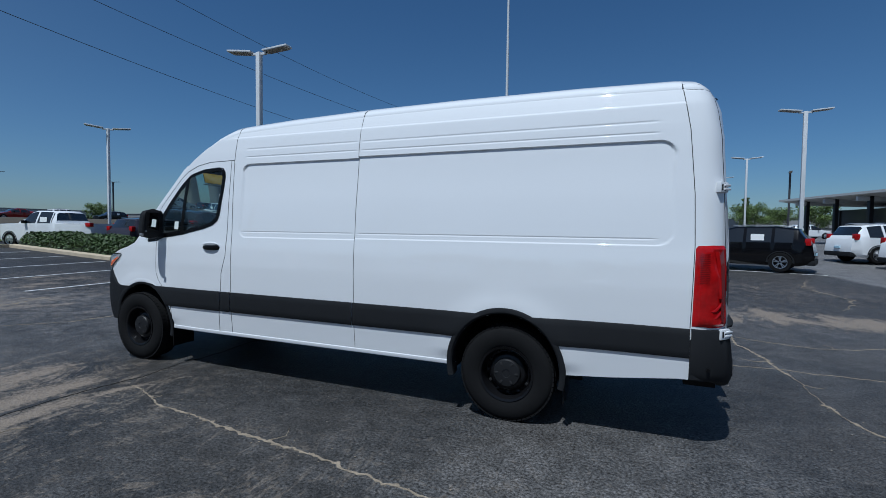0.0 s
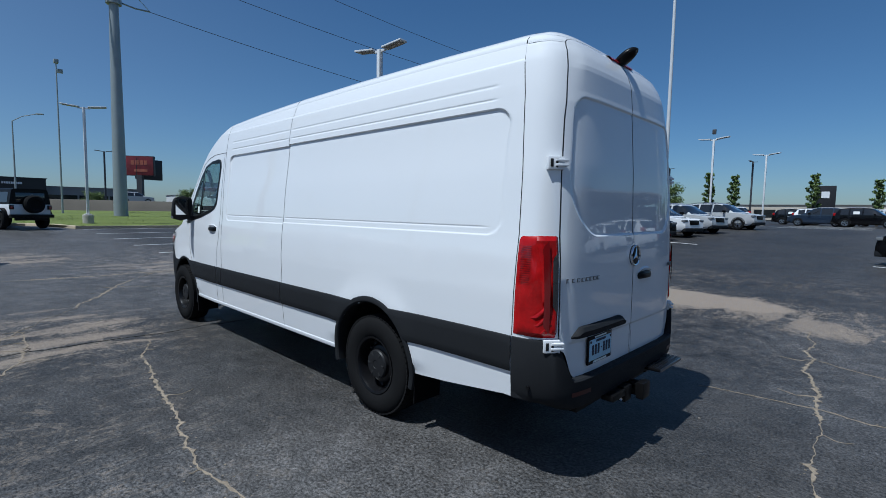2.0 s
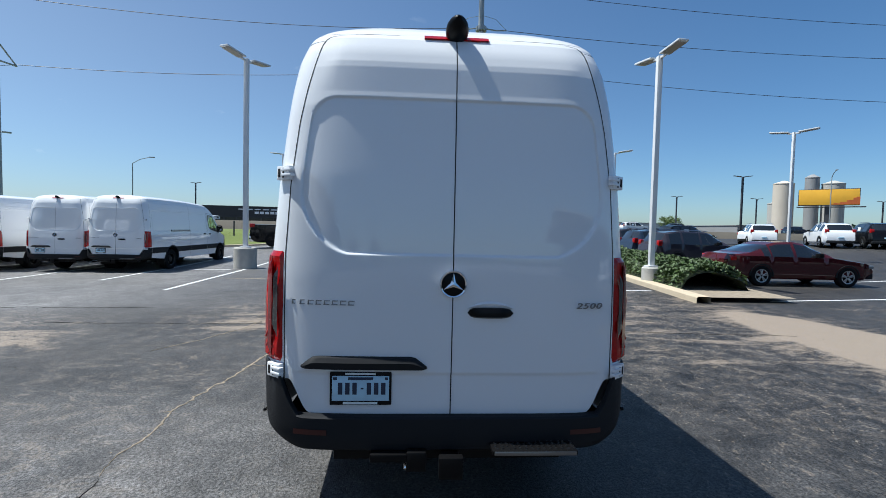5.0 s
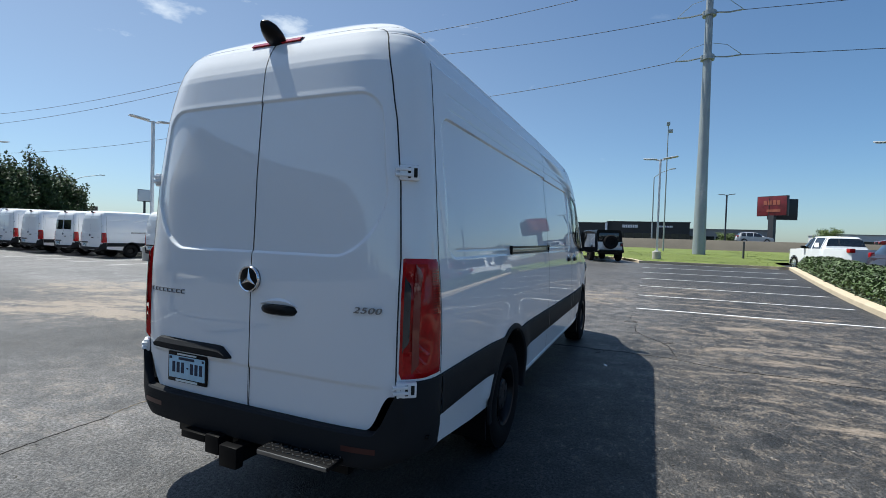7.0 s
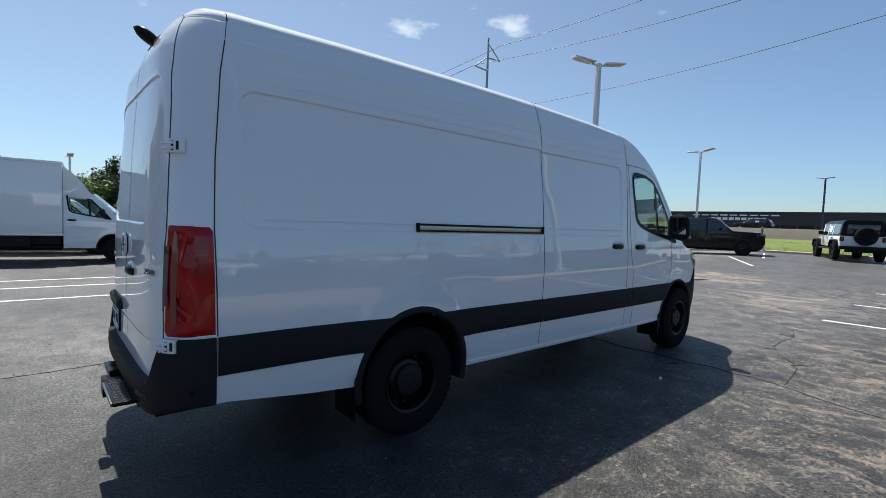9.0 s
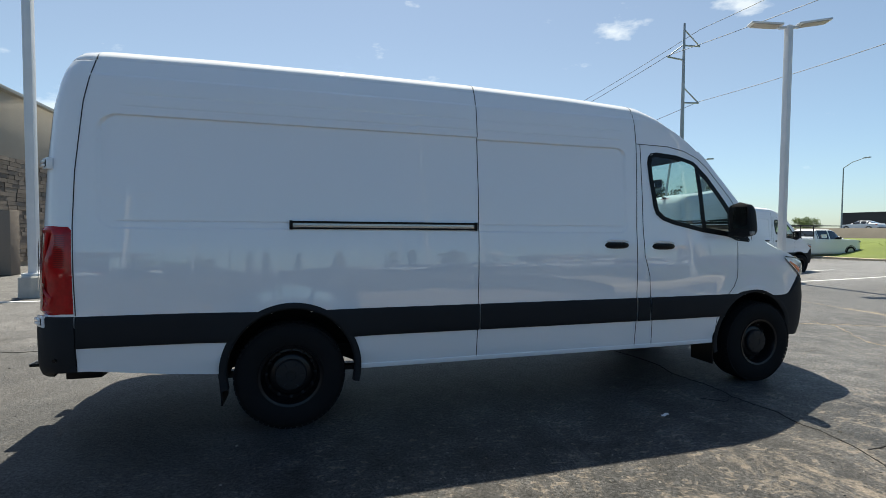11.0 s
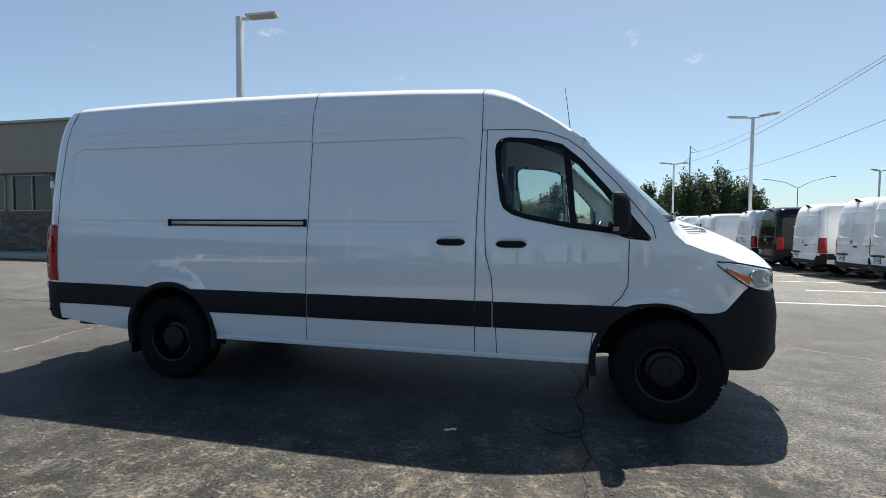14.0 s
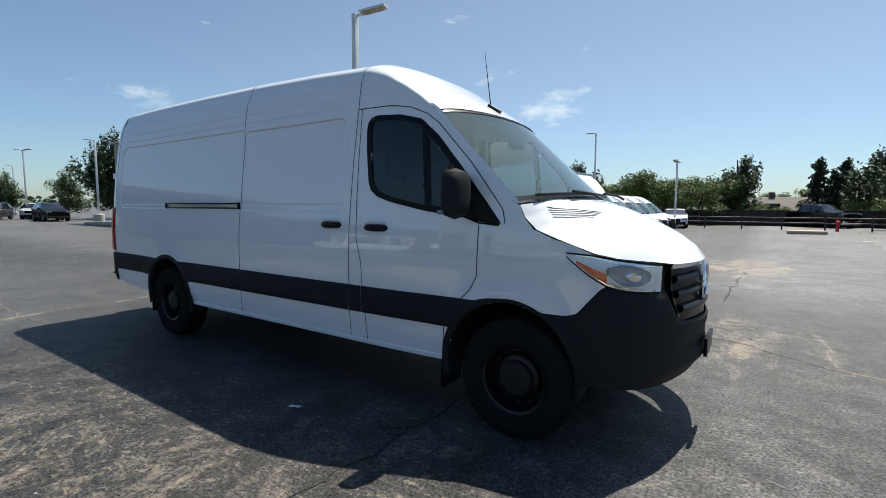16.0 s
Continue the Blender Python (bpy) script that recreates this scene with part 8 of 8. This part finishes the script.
kb = low_building("showroom", -140, -118, -75, -8, 1.5, 6.2, BLACKCLAD, "long black car showroom beyond the road", (1.9, 3.5), 22)
kb2 = low_building("showroom", -140, -119, -8, 10, 1.5, 6.6, BLACKCLAD, "black car showroom with a glazed front", (2.0, 4.0), 9)
low_building("showroom", -140, -121, 10, 26, 1.5, 5.2, GREYWALL, "low grey showroom annex beyond the road", (2.2, 3.6), 6)
for y0, y1, z0, z1, p in ((-40, -28.5, 4.4, 5.0, kb), (-44, -26, 5.4, 5.65, kb), (-4.5, -1.0, 5.2, 5.9, kb2), (3.5, 6.5, 5.4, 5.8, kb2), (-8.4, -7.7, 3.6, 6.4, kb)):
    n = 9 if y1 - y0 > 2 else 1
    for k in range(n):
        a = y0 + (y1 - y0) * k / n
        bm = bmesh.new()
        box(bm, -117.95 if p is kb else -118.9, -117.8 if p is kb else -118.7, a, a + (y1 - y0) / n * 0.75, z0, z1)
        part("sign_bar", bm, SIGNWHITE, p)
# glass car showroom across the lot
gs = empty("glass_showroom", (18.05, 23.1, 0.0))
gs.matrix_basis = pose(18.05, 23.1, -0.1, 0, 0, 15.4)
bm = bmesh.new()
box(bm, 0.5, 16, -14, 16, -0.2, 3.3)
# mottled grey base stands in for interior light; the box is solid
part("wall", bm, mat("showroom_glass", (0.085, 0.092, 0.10), 0.08, vary=0.6, scale=0.35, coat=1.0), gs, "glazed wall with a lit interior put into its grey")
bm = bmesh.new()
rows = [[(x, y, z) for y in np.linspace(-15.5, 17.5, 8)] for x, z in ((-2.6, 4.15), (-2.6, 4.0), (0.5, 3.7), (16, 3.4), (16, 3.9), (-2.6, 4.15))]
add_grid(bm, rows)
part("roof", bm, WHITEWALL, gs, "thin projecting roof")
bm = bmesh.new()
box(bm, 3.0, 9.0, -3.0, 5.0, 3.6, 4.9, 0.02)
part("plant_screen", bm, BLACKCLAD, gs, "dark screen round roof plant")
for y in np.arange(-14.5, 17, 3.0):
    bm = bmesh.new()
    box(bm, -2.5, 0.5, y - 0.09, y + 0.09, 3.62, 3.9, 0.02)
    part("rafter", bm, WHITEWALL, gs)
for y in np.arange(-14.5, 17, 3.0):
    bm = bmesh.new()
    box(bm, -1.85, -1.62, y - 0.12, y + 0.12, -0.9, 4.0, 0.02)
    part("column", bm, BLACKCLAD, gs)
    bm = bmesh.new()
    box(bm, 0.40, 0.55, y - 0.06, y + 1.44, 0.0, 0.12); box(bm, 0.40, 0.55, y - 0.06, y + 0.06, 0.0, 3.3); box(bm, 0.42, 0.55, y, y + 2.9, 1.9, 2.0)
    part("mullion", bm, POLED, gs)
for k in range(3):
    bm = bmesh.new()
    box(bm, 0.3, 0.45, 3.0 + k * 0.8, 3.6 + k * 0.8, 2.45, 2.95)
    part("sign_bar", bm, SIGNWHITE, gs)
tagged(gs, "glazed car showroom with a thin projecting roof", "building")
low_building("shop_row", -76, -50, 92, 104, 0.8, 6.7, SHOPTAN, "tan flat-roofed row of shops", (1.6, 3.6), 8, "-y", 0.8)
for x0, x1, z0, z1 in ((-68.6, -65.4, 4.5, 5.6), (-57.5, -55.6, 4.7, 5.4)):
    bm = bmesh.new()
    box(bm, x0, x1, 91.6, 91.9, z0, z1)
    tagged(part("shop_sign", bm, SHOPSIGN, None), "brown-red sign panel on the tan shop row", "sign")
low_building("warehouse", 20, 60, 110, 130, 1, 4.4, GREYWALL, "low grey warehouse far off")
low_building("warehouse", -30, 15, 120, 140, 1, 4.2, TANWALL, "low tan warehouse far off", (1.5, 3.2), 10, "-y")
low_building("warehouse", -150, -128, 40, 75, 1.5, 4.8, WHITEWALL, "long pale warehouse beyond the road", (2.2, 3.4), 10)
low_building("warehouse", -150, -120, 88, 118, 1.5, 4.6, GREYWALL, "low grey building beyond the road", (2.2, 3.4), 8)


def board_sign(name, x, y, z0, w, h, zc, turn, face, label, bars=(), post=0.35, postmat=POLED, barmat=SIGNWHITE):
    s = empty(name, (x, y, z0), turn)
    bm = bmesh.new()
    box(bm, -0.35, 0.35, -w / 2, w / 2, zc - h / 2, zc + h / 2, 0.05)
    b = part("board", bm, BLACKCLAD, s)
    bm = bmesh.new()
    box(bm, 0.34, 0.39, -w / 2 + 0.1, w / 2 - 0.1, zc - h / 2 + 0.1, zc + h / 2 - 0.1, 0.01)
    part("face", bm, face, b)
    for y0, y1, a, c in bars:
        bm = bmesh.new()
        box(bm, 0.38, 0.43, y0, y1, zc + a, zc + c)
        part("sign_bar", bm, barmat, b)
    bm = bmesh.new()
    box(bm, -post, post, -post, post, -0.5, zc - h / 2 + 0.1)
    part("post", bm, postmat, s)
    return tagged(s, label, "sign", "roadside signs")


BB = board_sign("billboard", -110, 24.0, 1.0, 5.6, 4.0, 8.8, -38, SCREENRED, "dark red electronic billboard on a black post", ((-1.5, -0.9, 0.2, 1.1), (-0.7, 0.0, 0.2, 1.1), (0.2, 0.8, 0.2, 1.1), (1.0, 1.5, 0.2, 1.1), (-0.9, 1.6, -1.2, -0.7)), 0.5, POLED, LEDPALE)
bm = bmesh.new()
box(bm, -1.2, -0.6, -2.7, 2.7, -2.2, 2.0, 0.05)
o = part("back_board", bm, BLACKCLAD, BB, "black reverse board")
o.matrix_basis = pose(-1.4, 1.6, 8.3, 0, 0, 55)
board_sign("pylon_sign", -48.2, 59.6, 1.0, 4.4, 1.9, 8.7, -49, SIGNBLUE, "blue pylon sign on a grey post", tuple((-1.45 + k * 0.6, -0.97 + k * 0.6, -0.25, 0.3) for k in range(5)), 0.75, STEEL)
OB = board_sign("billboard", -84.0, 80.6, 1.0, 9.4, 3.2, 8.65, -43, SIGNORANGE, "orange billboard with a red corner on a steel post", (), 0.5)
bm = bmesh.new()
for k in range(9):
    u = k / 8
    box(bm, 0.385, 0.40 + 0.01 * (k % 2), 0.4 + 3.8 * u, 0.4 + 3.8 * (u + 0.135), 7.2, 7.35 + 1.3 * u ** 2 + 0.15 * (k % 2))
part("flame_shape", bm, SIGNFLAME, OB, "red flame shape along the board")
bm = bmesh.new()
box(bm, -1.6, 0.9, -4.9, 5.6, 6.72, 6.82, 0.01)
part("catwalk", bm, POLED, OB)
board_sign("pylon_sign", -6.0, 92.0, 1.0, 2.6, 4.4, 3.4, -80, BLACKCLAD, "small black pylon sign", ((-0.5, 0.5, 0.3, 1.3),), 0.4)
board_sign("roof_sign", -60, -92, 0.0, 2.4, 2.4, 8.0, 60, SIGNWHITE, "small white square sign", (), 0.2)
# feather flag
fl = empty("feather_flag", (-31.5, 44.5, 0.9), -40)
bm = bmesh.new()
rows = []
for k in range(13):
    u = k / 12
    rows.append([(0.06 * math.sin(4 * u + 2 * w), 0.55 * u ** 1.5 + w * (0.9 * math.sin(math.pi * min(1, 0.25 + u * 0.75)) + 0.05), 0.7 + 3.9 * u) for w in (0, 0.33, 0.66, 1)])
add_grid(bm, rows)
part("cloth", bm, SIGNBLUE, fl)
bm = bmesh.new()
for k in range(9):
    box(bm, 0.06, 0.09, 0.45 + 0.05 * k, 0.85 + 0.05 * k, 1.1 + 0.34 * k, 1.32 + 0.34 * k, 0, None)
part("bars", bm, SIGNWHITE, fl)
bm = bmesh.new()
tube(bm, [(0, 0, 0), (0, 0.02, 2.0), (0, 0.3, 3.6), (0, 0.7, 4.7)], 0.02, 6)
part("pole", bm, POLED, fl)
tagged(fl, "blue feather flag with pale lettering bars", "flag")
# silos, water towers
for x, y, rr, h, m, lab in ((-97.0, 81.9, 2.0, 13.3, TANWALL, "pale tan grain silo"), (-93.4, 85.4, 1.3, 14.4, GREYWALL, "narrow dark elevator tower between silos"), (-91.6, 88.6, 2.0, 13.0, CONCRETE, "pale grey concrete grain silo"), (-112, 93, 2.4, 10.0, CONCRETE, "low pale concrete grain silo")):
    bm = bmesh.new()
    lathe(bm, [(rr, 0), (rr, h), (rr * 1.03, h + 0.05), (rr * 1.03, h + 0.25), (0.3, h + 0.9), (0, h + 0.9)], 24, "Z", (x, y, 0))
    tagged(part("silo", bm, m, None), lab, "silo", "silos")
for x, y, h in ((-57, 135, 10.5),):
    bm = bmesh.new()
    lathe(bm, [(1.3, 0), (0.9, h - 2.6), (2.0, h - 2.0), (2.1, h - 0.4), (1.5, h + 0.5), (0, h + 0.8)], 20, "Z", (x, y, 0))
    tagged(part("water_tower", bm, WHITEWALL, None), "white domed water tower", "water tower", "water towers")

# ---- fence, houses ----
FENCE = mat("fence_black", (0.02, 0.02, 0.022), 0.6)
fence = empty("rail_fence", (0, 0, 0))
for k, x in enumerate(np.arange(-40, 24, 2.4)):
    y = -37.6 - 0.02 * (x + 5)
    bm = bmesh.new()
    tube(bm, [(x, y, -0.1), (x, y, 0.95)], 0.05, 8)
    part("post", bm, FENCE, fence)
for z in (0.5, 0.85):
    bm = bmesh.new()
    tube(bm, [(-40, -36.9, z), (24, -38.2, z)], 0.04, 8)
    part("rail", bm, FENCE, fence)
tagged(fence, "low black pipe rail fence", "fence")
bm = bmesh.new()
for k in range(500):
    x = -75 + k * 0.28
    box(bm, x, x + 0.279, -46.02, -45.98 + 0.01 * (k % 3), -0.1, 1.35)
tagged(part("board_fence", bm, mat("dark_boards", (0.030, 0.024, 0.020), 0.9, piece=0.3), None, smooth=False), "dark stained board fence", "fence", kind="stuff")
ROOFM = mat("shingles", (0.125, 0.108, 0.095), 0.9, vary=0.15, scale=2, fine=0.25, fine_scale=30)
BRICK = mat("house_wall", (0.16, 0.12, 0.095), 0.9, vary=0.15, scale=2)


def house(x, y, w, d, h, turn):
    b = empty("house", (x, y, 0), turn)
    bm = bmesh.new()
    box(bm, -w / 2, w / 2, -d / 2, d / 2, 0, h)
    part("wall", bm, BRICK, b)
    bm = bmesh.new()
    rows = [[(xx, -d / 2 - 0.4, h - 0.1), (xx * 0.94, 0, h + 1.5), (xx, d / 2 + 0.4, h - 0.1)] for xx in (-w / 2 - 0.4, w / 2 + 0.4)]
    add_grid(bm, rows)
    for xx in (-w / 2, w / 2):
        bm.faces.new([bm.verts.new(p) for p in ((xx, -d / 2, h), (xx, d / 2, h), (xx * 0.94, 0, h + 1.5))])
    rf = part("roof", bm, ROOFM, b)
    bm = bmesh.new()
    box(bm, w * 0.2, w * 0.2 + 0.5, -0.3, 0.3, h + 0.9, h + 2.0)
    part("chimney", bm, BRICK, rf)
    for xx in (-w * 0.3, w * 0.25):
        bm = bmesh.new()
        box(bm, xx - 0.6, xx + 0.6, d / 2 - 0.02, d / 2 + 0.05, 1.0, 2.0)
        part("window", bm, SHOPGLASS, b)
    tagged(b, "low brown house with a shingle roof behind the fence", "house", "houses")


house(-7.3, -57, 6.4, 7, 1.2, 3)
house(-36, -62, 13, 9, 2.0, 5)

# ---- trees ----
BARK = mat("bark", (0.075, 0.058, 0.042), 0.95, vary=0.3, scale=6, bump=0.5, bump_scale=30)
LEAVES = [mat("leaves", (0.105, 0.155, 0.035), 0.6, piece=0.5), mat("leaves_dark", (0.034, 0.062, 0.018), 0.65, piece=0.5), mat("leaves_conifer", (0.018, 0.034, 0.016), 0.7, piece=0.5)]


def make_tree(kind, h, spread, seed, leaf, count=3200, size=0.16):
    """A tapered trunk with limbs and a crown of many small leaves in uneven clumps."""
    r = random.Random(seed)
    t = empty("tree")
    bm = bmesh.new()
    tips = []
    trunk_top = h * (0.55 if kind == "round" else 0.95)
    tube(bm, [(0, 0, -0.2), (r.uniform(-.1, .1), r.uniform(-.1, .1), trunk_top * 0.5), (r.uniform(-.2, .2), r.uniform(-.2, .2), trunk_top)], 0.03 * h, 8, 0.008 * h)
    n = 16 if kind == "round" else 38 if kind == "plume" else 26
    for k in range(n):
        a = k * 2.4 + r.uniform(-0.4, 0.4)
        if kind == "round":
            z0 = h * r.uniform(0.22, 0.52)
            reach, rise = spread * r.uniform(0.45, 1.0), h * r.uniform(0.12, 0.45)
        elif kind == "plume":
            z0 = h * r.uniform(0.08, 0.5)
            reach = spread * r.uniform(0.15, 1.0)
            rise = h * r.uniform(0.22, 0.52) * (1.2 - 0.6 * reach / spread)
        elif kind == "column":
            z0 = h * (0.10 + 0.85 * k / n)
            reach, rise = spread * (0.35 + 0.65 * math.sin(math.pi * min(1, 0.15 + 0.8 * k / n))) * r.uniform(0.6, 1.0), h * 0.08
        else:
            z0 = h * (0.12 + 0.85 * k / n)
            reach, rise = spread * (1.05 - k / n) * r.uniform(0.6, 1.1), h * r.uniform(-0.02, 0.05)
        p0 = Vector((0, 0, z0))
        p2 = Vector((math.cos(a) * reach, math.sin(a) * reach, min(z0 + rise, h * 0.96)))
        p1 = (p0 + p2) / 2 + Vector((0, 0, 0.1 * rise))
        tube(bm, [p0, p1, p2], 0.010 * h, 5, 0.003 * h)
        tips += [p2, (p1 + p2) / 2 + Vector((r.uniform(-.3, .3), r.uniform(-.3, .3), r.uniform(0, .4))), p1]
    part("trunk", bm, BARK, t)
    bm = bmesh.new()
    for k in range(count):
        c = r.choice(tips)
        rad = spread * (0.30 if kind == "round" else 0.17 if kind == "plume" else 0.34 if kind == "column" else 0.20)
        d = Vector((r.gauss(0, 1), r.gauss(0, 1), r.gauss(0, 0.75)))
        d = d.normalized() * rad * r.random() ** 0.45
        if kind == "plume":
            d.z *= 2.0
            d.x += 0.25 * d.z
        p = c + d
        p.z = max(p.z, h * 0.10)
        s = size * r.uniform(0.6, 1.3)
        q = Euler((r.uniform(-1.2, 1.2), r.uniform(-1.2, 1.2), r.uniform(0, 6.28))).to_matrix()
        v = [bm.verts.new(p + q @ Vector(o)) for o in ((-s, 0, 0), (0, -s * 0.55, 0), (s, 0, s * 0.15), (0, s * 0.55, 0))]
        bm.faces.new(v)
    part("crown", bm, leaf, t, smooth=False)
    return t


TREES = {
    "round": tagged(make_tree("round", 6.5, 2.9, 1, LEAVES[0], 7000, 0.12), "leafy green tree behind the fence", "tree", "trees"),
    "round2": tagged(make_tree("plume", 7.5, 3.2, 2, LEAVES[1], 9000, 0.16), "dense dark green tree behind the fence", "tree", "trees"),
    "round3": tagged(make_tree("round", 5.2, 2.6, 3, LEAVES[0], 6000, 0.11), "rounded green tree behind the fence", "tree", "trees"),
    "conifer": tagged(make_tree("conifer", 7.5, 2.2, 4, LEAVES[2], 4200), "dark ragged conifer behind the fence", "tree", "trees"),
    "column": tagged(make_tree("column", 7.0, 0.72, 5, LEAVES[0], 3600, 0.13), "slender columnar green tree beside the lot", "tree", "trees"),
    "big": tagged(make_tree("plume", 9.0, 4.0, 6, LEAVES[1], 11000, 0.17), "large dark green tree beside the shop", "tree", "trees"),
}
used = set()


def tree(kind, x, y, s=1.0, turn=0.0):
    ob = TREES[kind]
    m = pose(x, y, ground_z(x, y), 0, 0, turn)
    if kind not in used:
        used.add(kind)
        ob.matrix_basis = m @ Matrix.Diagonal((s, s, s, 1))
    else:
        c = copy_thing(ob, m)
        c.scale = (s, s, s)


r = random.Random(21)
row = [("round", 5.5, -48), ("round3", 2.2, -47.5), ("round", 8.5, -49), ("round2", 11.6, -48), ("round3", 14.5, -47), ("round", 17.5, -48.5), ("round", -1.0, -48), ("round2", -3.0, -49.5),
       ("conifer", -10.4, -53), ("conifer", -9.3, -54), ("conifer", -11.3, -54), ("round3", -6.1, -66), ("round3", -9.8, -67), ("round2", -13.4, -51), ("round3", -2.4, -64), ("conifer", -15.2, -55), ("round3", -17.5, -49), ("conifer", -18.6, -48), ("round", -38.5, -50), ("round2", -43, -49), ("round3", -47, -50), ("round2", -53, -51),
       ("round3", 21, -50), ("round", 24.5, -49), ("round2", 29, -51), ("round", 34, -50)]
for k, x, y in row:
    tree(k, x, y, r.uniform(0.85, 1.12) * (0.72 if k == "conifer" else 0.8), r.uniform(0, 360))
for k in range(5):
    tree(("round3", "round")[k % 2], 7.5 - 1.9 * k + r.uniform(-0.5, 0.5), -45.4 + r.uniform(-0.5, 0.4), r.uniform(0.62, 0.9), r.uniform(0, 360))
for x, y, s in ((-15.0, -43.0, 0.74), (-18.0, -43.6, 0.80), (-20.4, -43.2, 0.66), (52.0, -18.5, 1.0), (57, -22, 0.7), (64, -18, 0.6), (72, -14, 0.6), (80, -8, 0.6)):
    tree("big", x, y, s, r.uniform(0, 360))
for x, y, s in ((-12.2, 53.5, 1.0), (-10.2, 55.0, 0.95), (-4.0, 60.5, 1.0), (4.8, 58.0, 0.9), (7.0, 62.0, 1.0), (12.0, 58, 0.85), (-16.8, 50.5, 0.9), (1.0, 64, 0.9)):
    tree("column", x, y, s * 0.78, r.uniform(0, 360))
for x, y, s in ((-21, 66, 0.9), (-66, 88, 0.9), (-74, 90, 0.9), (-58, 86, 0.8), (-108, 62, 0.9), (-112, 34, 0.8), (16, 78, 0.9), (26, 84, 1.0), (22, 90, 0.9), (-110, 16, 0.7), (-116, -82, 1.0)):
    tree("round3", x, y, s * 1.1, r.uniform(0, 360))
for x, y, s in ((-4.6, -51.6, 0.42), (-6.6, -52.0, 0.34), (-11.8, -50.0, 0.45), (-13.6, -47.0, 0.5), (-15.4, -47.6, 0.5), (-9.2, -52.2, 0.3)):
    tree("round3", x, y, s, r.uniform(0, 360))
# far tree line and low roofs that close the horizon
rr = random.Random(30)
bm = bmesh.new()
for k in range(9000):
    a = rr.uniform(0, 2 * math.pi)
    d = rr.uniform(210, 300)
    h = 4.0 + 3.0 * noise.noise((math.cos(a) * 6, math.sin(a) * 6, 0)) + 2.0 * noise.noise((math.cos(a) * 25, math.sin(a) * 25, 3))
    p = Vector((d * math.cos(a), d * math.sin(a), rr.random() ** 0.7 * max(h, 1.5)))
    s = rr.uniform(0.8, 1.9)
    q = Euler((rr.uniform(0.6, 2.2), 0, rr.uniform(0, 6.28))).to_matrix()
    bm.faces.new([bm.verts.new(p + q @ Vector(o)) for o in ((-s, 0, 0), (-s * 0.2, -s * 0.7, 0), (s, 0.1, 0), (0.1, s * 0.7, 0))])
tagged(part("far_woods", bm, mat("far_leaves", (0.055, 0.080, 0.045), 0.8, piece=0.3), None, smooth=False), "distant line of trees", "woods", kind="stuff")
# bush island with shrubs by the showroom lot
for x, y in ((-27.2, 40.6), (-27.9, 40.1), (-26.6, 41.0)):
    tree("round3", x, y, 0.30, r.uniform(0, 360))
bm = bmesh.new()
box(bm, -8.6, -6.6, -34.2, -33.0, -0.05, 0.14, 0.05)
tagged(part("traffic_island", bm, KERB, None), "small tan kerbed island", "kerb", kind="structure")
bm = bmesh.new()
lathe(bm, [(0.10, 0), (0.10, 0.5), (0.14, 0.52), (0.14, 0.6), (0.08, 0.7), (0, 0.74)], 14, "Z", (-9.4, -37.0, 0))
tagged(part("fire_hydrant", bm, SIGNRED, None), "red fire hydrant by the fence", "hydrant")
def utility_pole(x, y, h):
    """A wooden pole with one crossarm and its insulators."""
    c = empty("utility_pole", (x, y, 0))
    bm = bmesh.new()
    tube(bm, [(0, 0, 0), (0, 0, h * 0.5), (0, 0, h)], 0.17, 8, 0.11)
    part("pole", bm, WOODPOLE, c)
    bm = bmesh.new()
    box(bm, -1.3, 1.3, -0.07, 0.07, h - 0.75, h - 0.58, 0.01, Matrix.Rotation(radians(25), 4, "Z"))
    arm = part("crossarm", bm, WOODPOLE, c)
    for u in (-1.2, -0.6, 0.6, 1.2):
        bm = bmesh.new()
        lathe(bm, [(0.05, 0), (0.07, 0.05), (0.07, 0.16), (0.03, 0.2)], 8, "Z", (u * math.cos(radians(25)), u * math.sin(radians(25)), h - 0.58))
        part("insulator", bm, POLED, arm)
    return tagged(c, "weathered wooden utility pole with one crossarm", "utility pole", "utility poles")


WOODPOLE = mat("weathered_pole_wood", (0.075, 0.062, 0.052), 0.9, vary=0.3, scale=2)
for x, y, h in ((-56.0, 90.8, 9.8), (-56.7, 113.5, 8.9)):
    utility_pole(x, y, h)
for i, y in enumerate((-14, -6.2, -2.5, 7.6, 12.8, -22)):
    bm = bmesh.new()
    tube(bm, [(0, 0, -0.1), (0, 0, 1.05)], 0.06, 8)
    o = tagged(part("bollard_post", bm, POLED, None), "short black post on the lawn", "post", "lawn posts")
    o.location = (-33.5, y, 0.82)
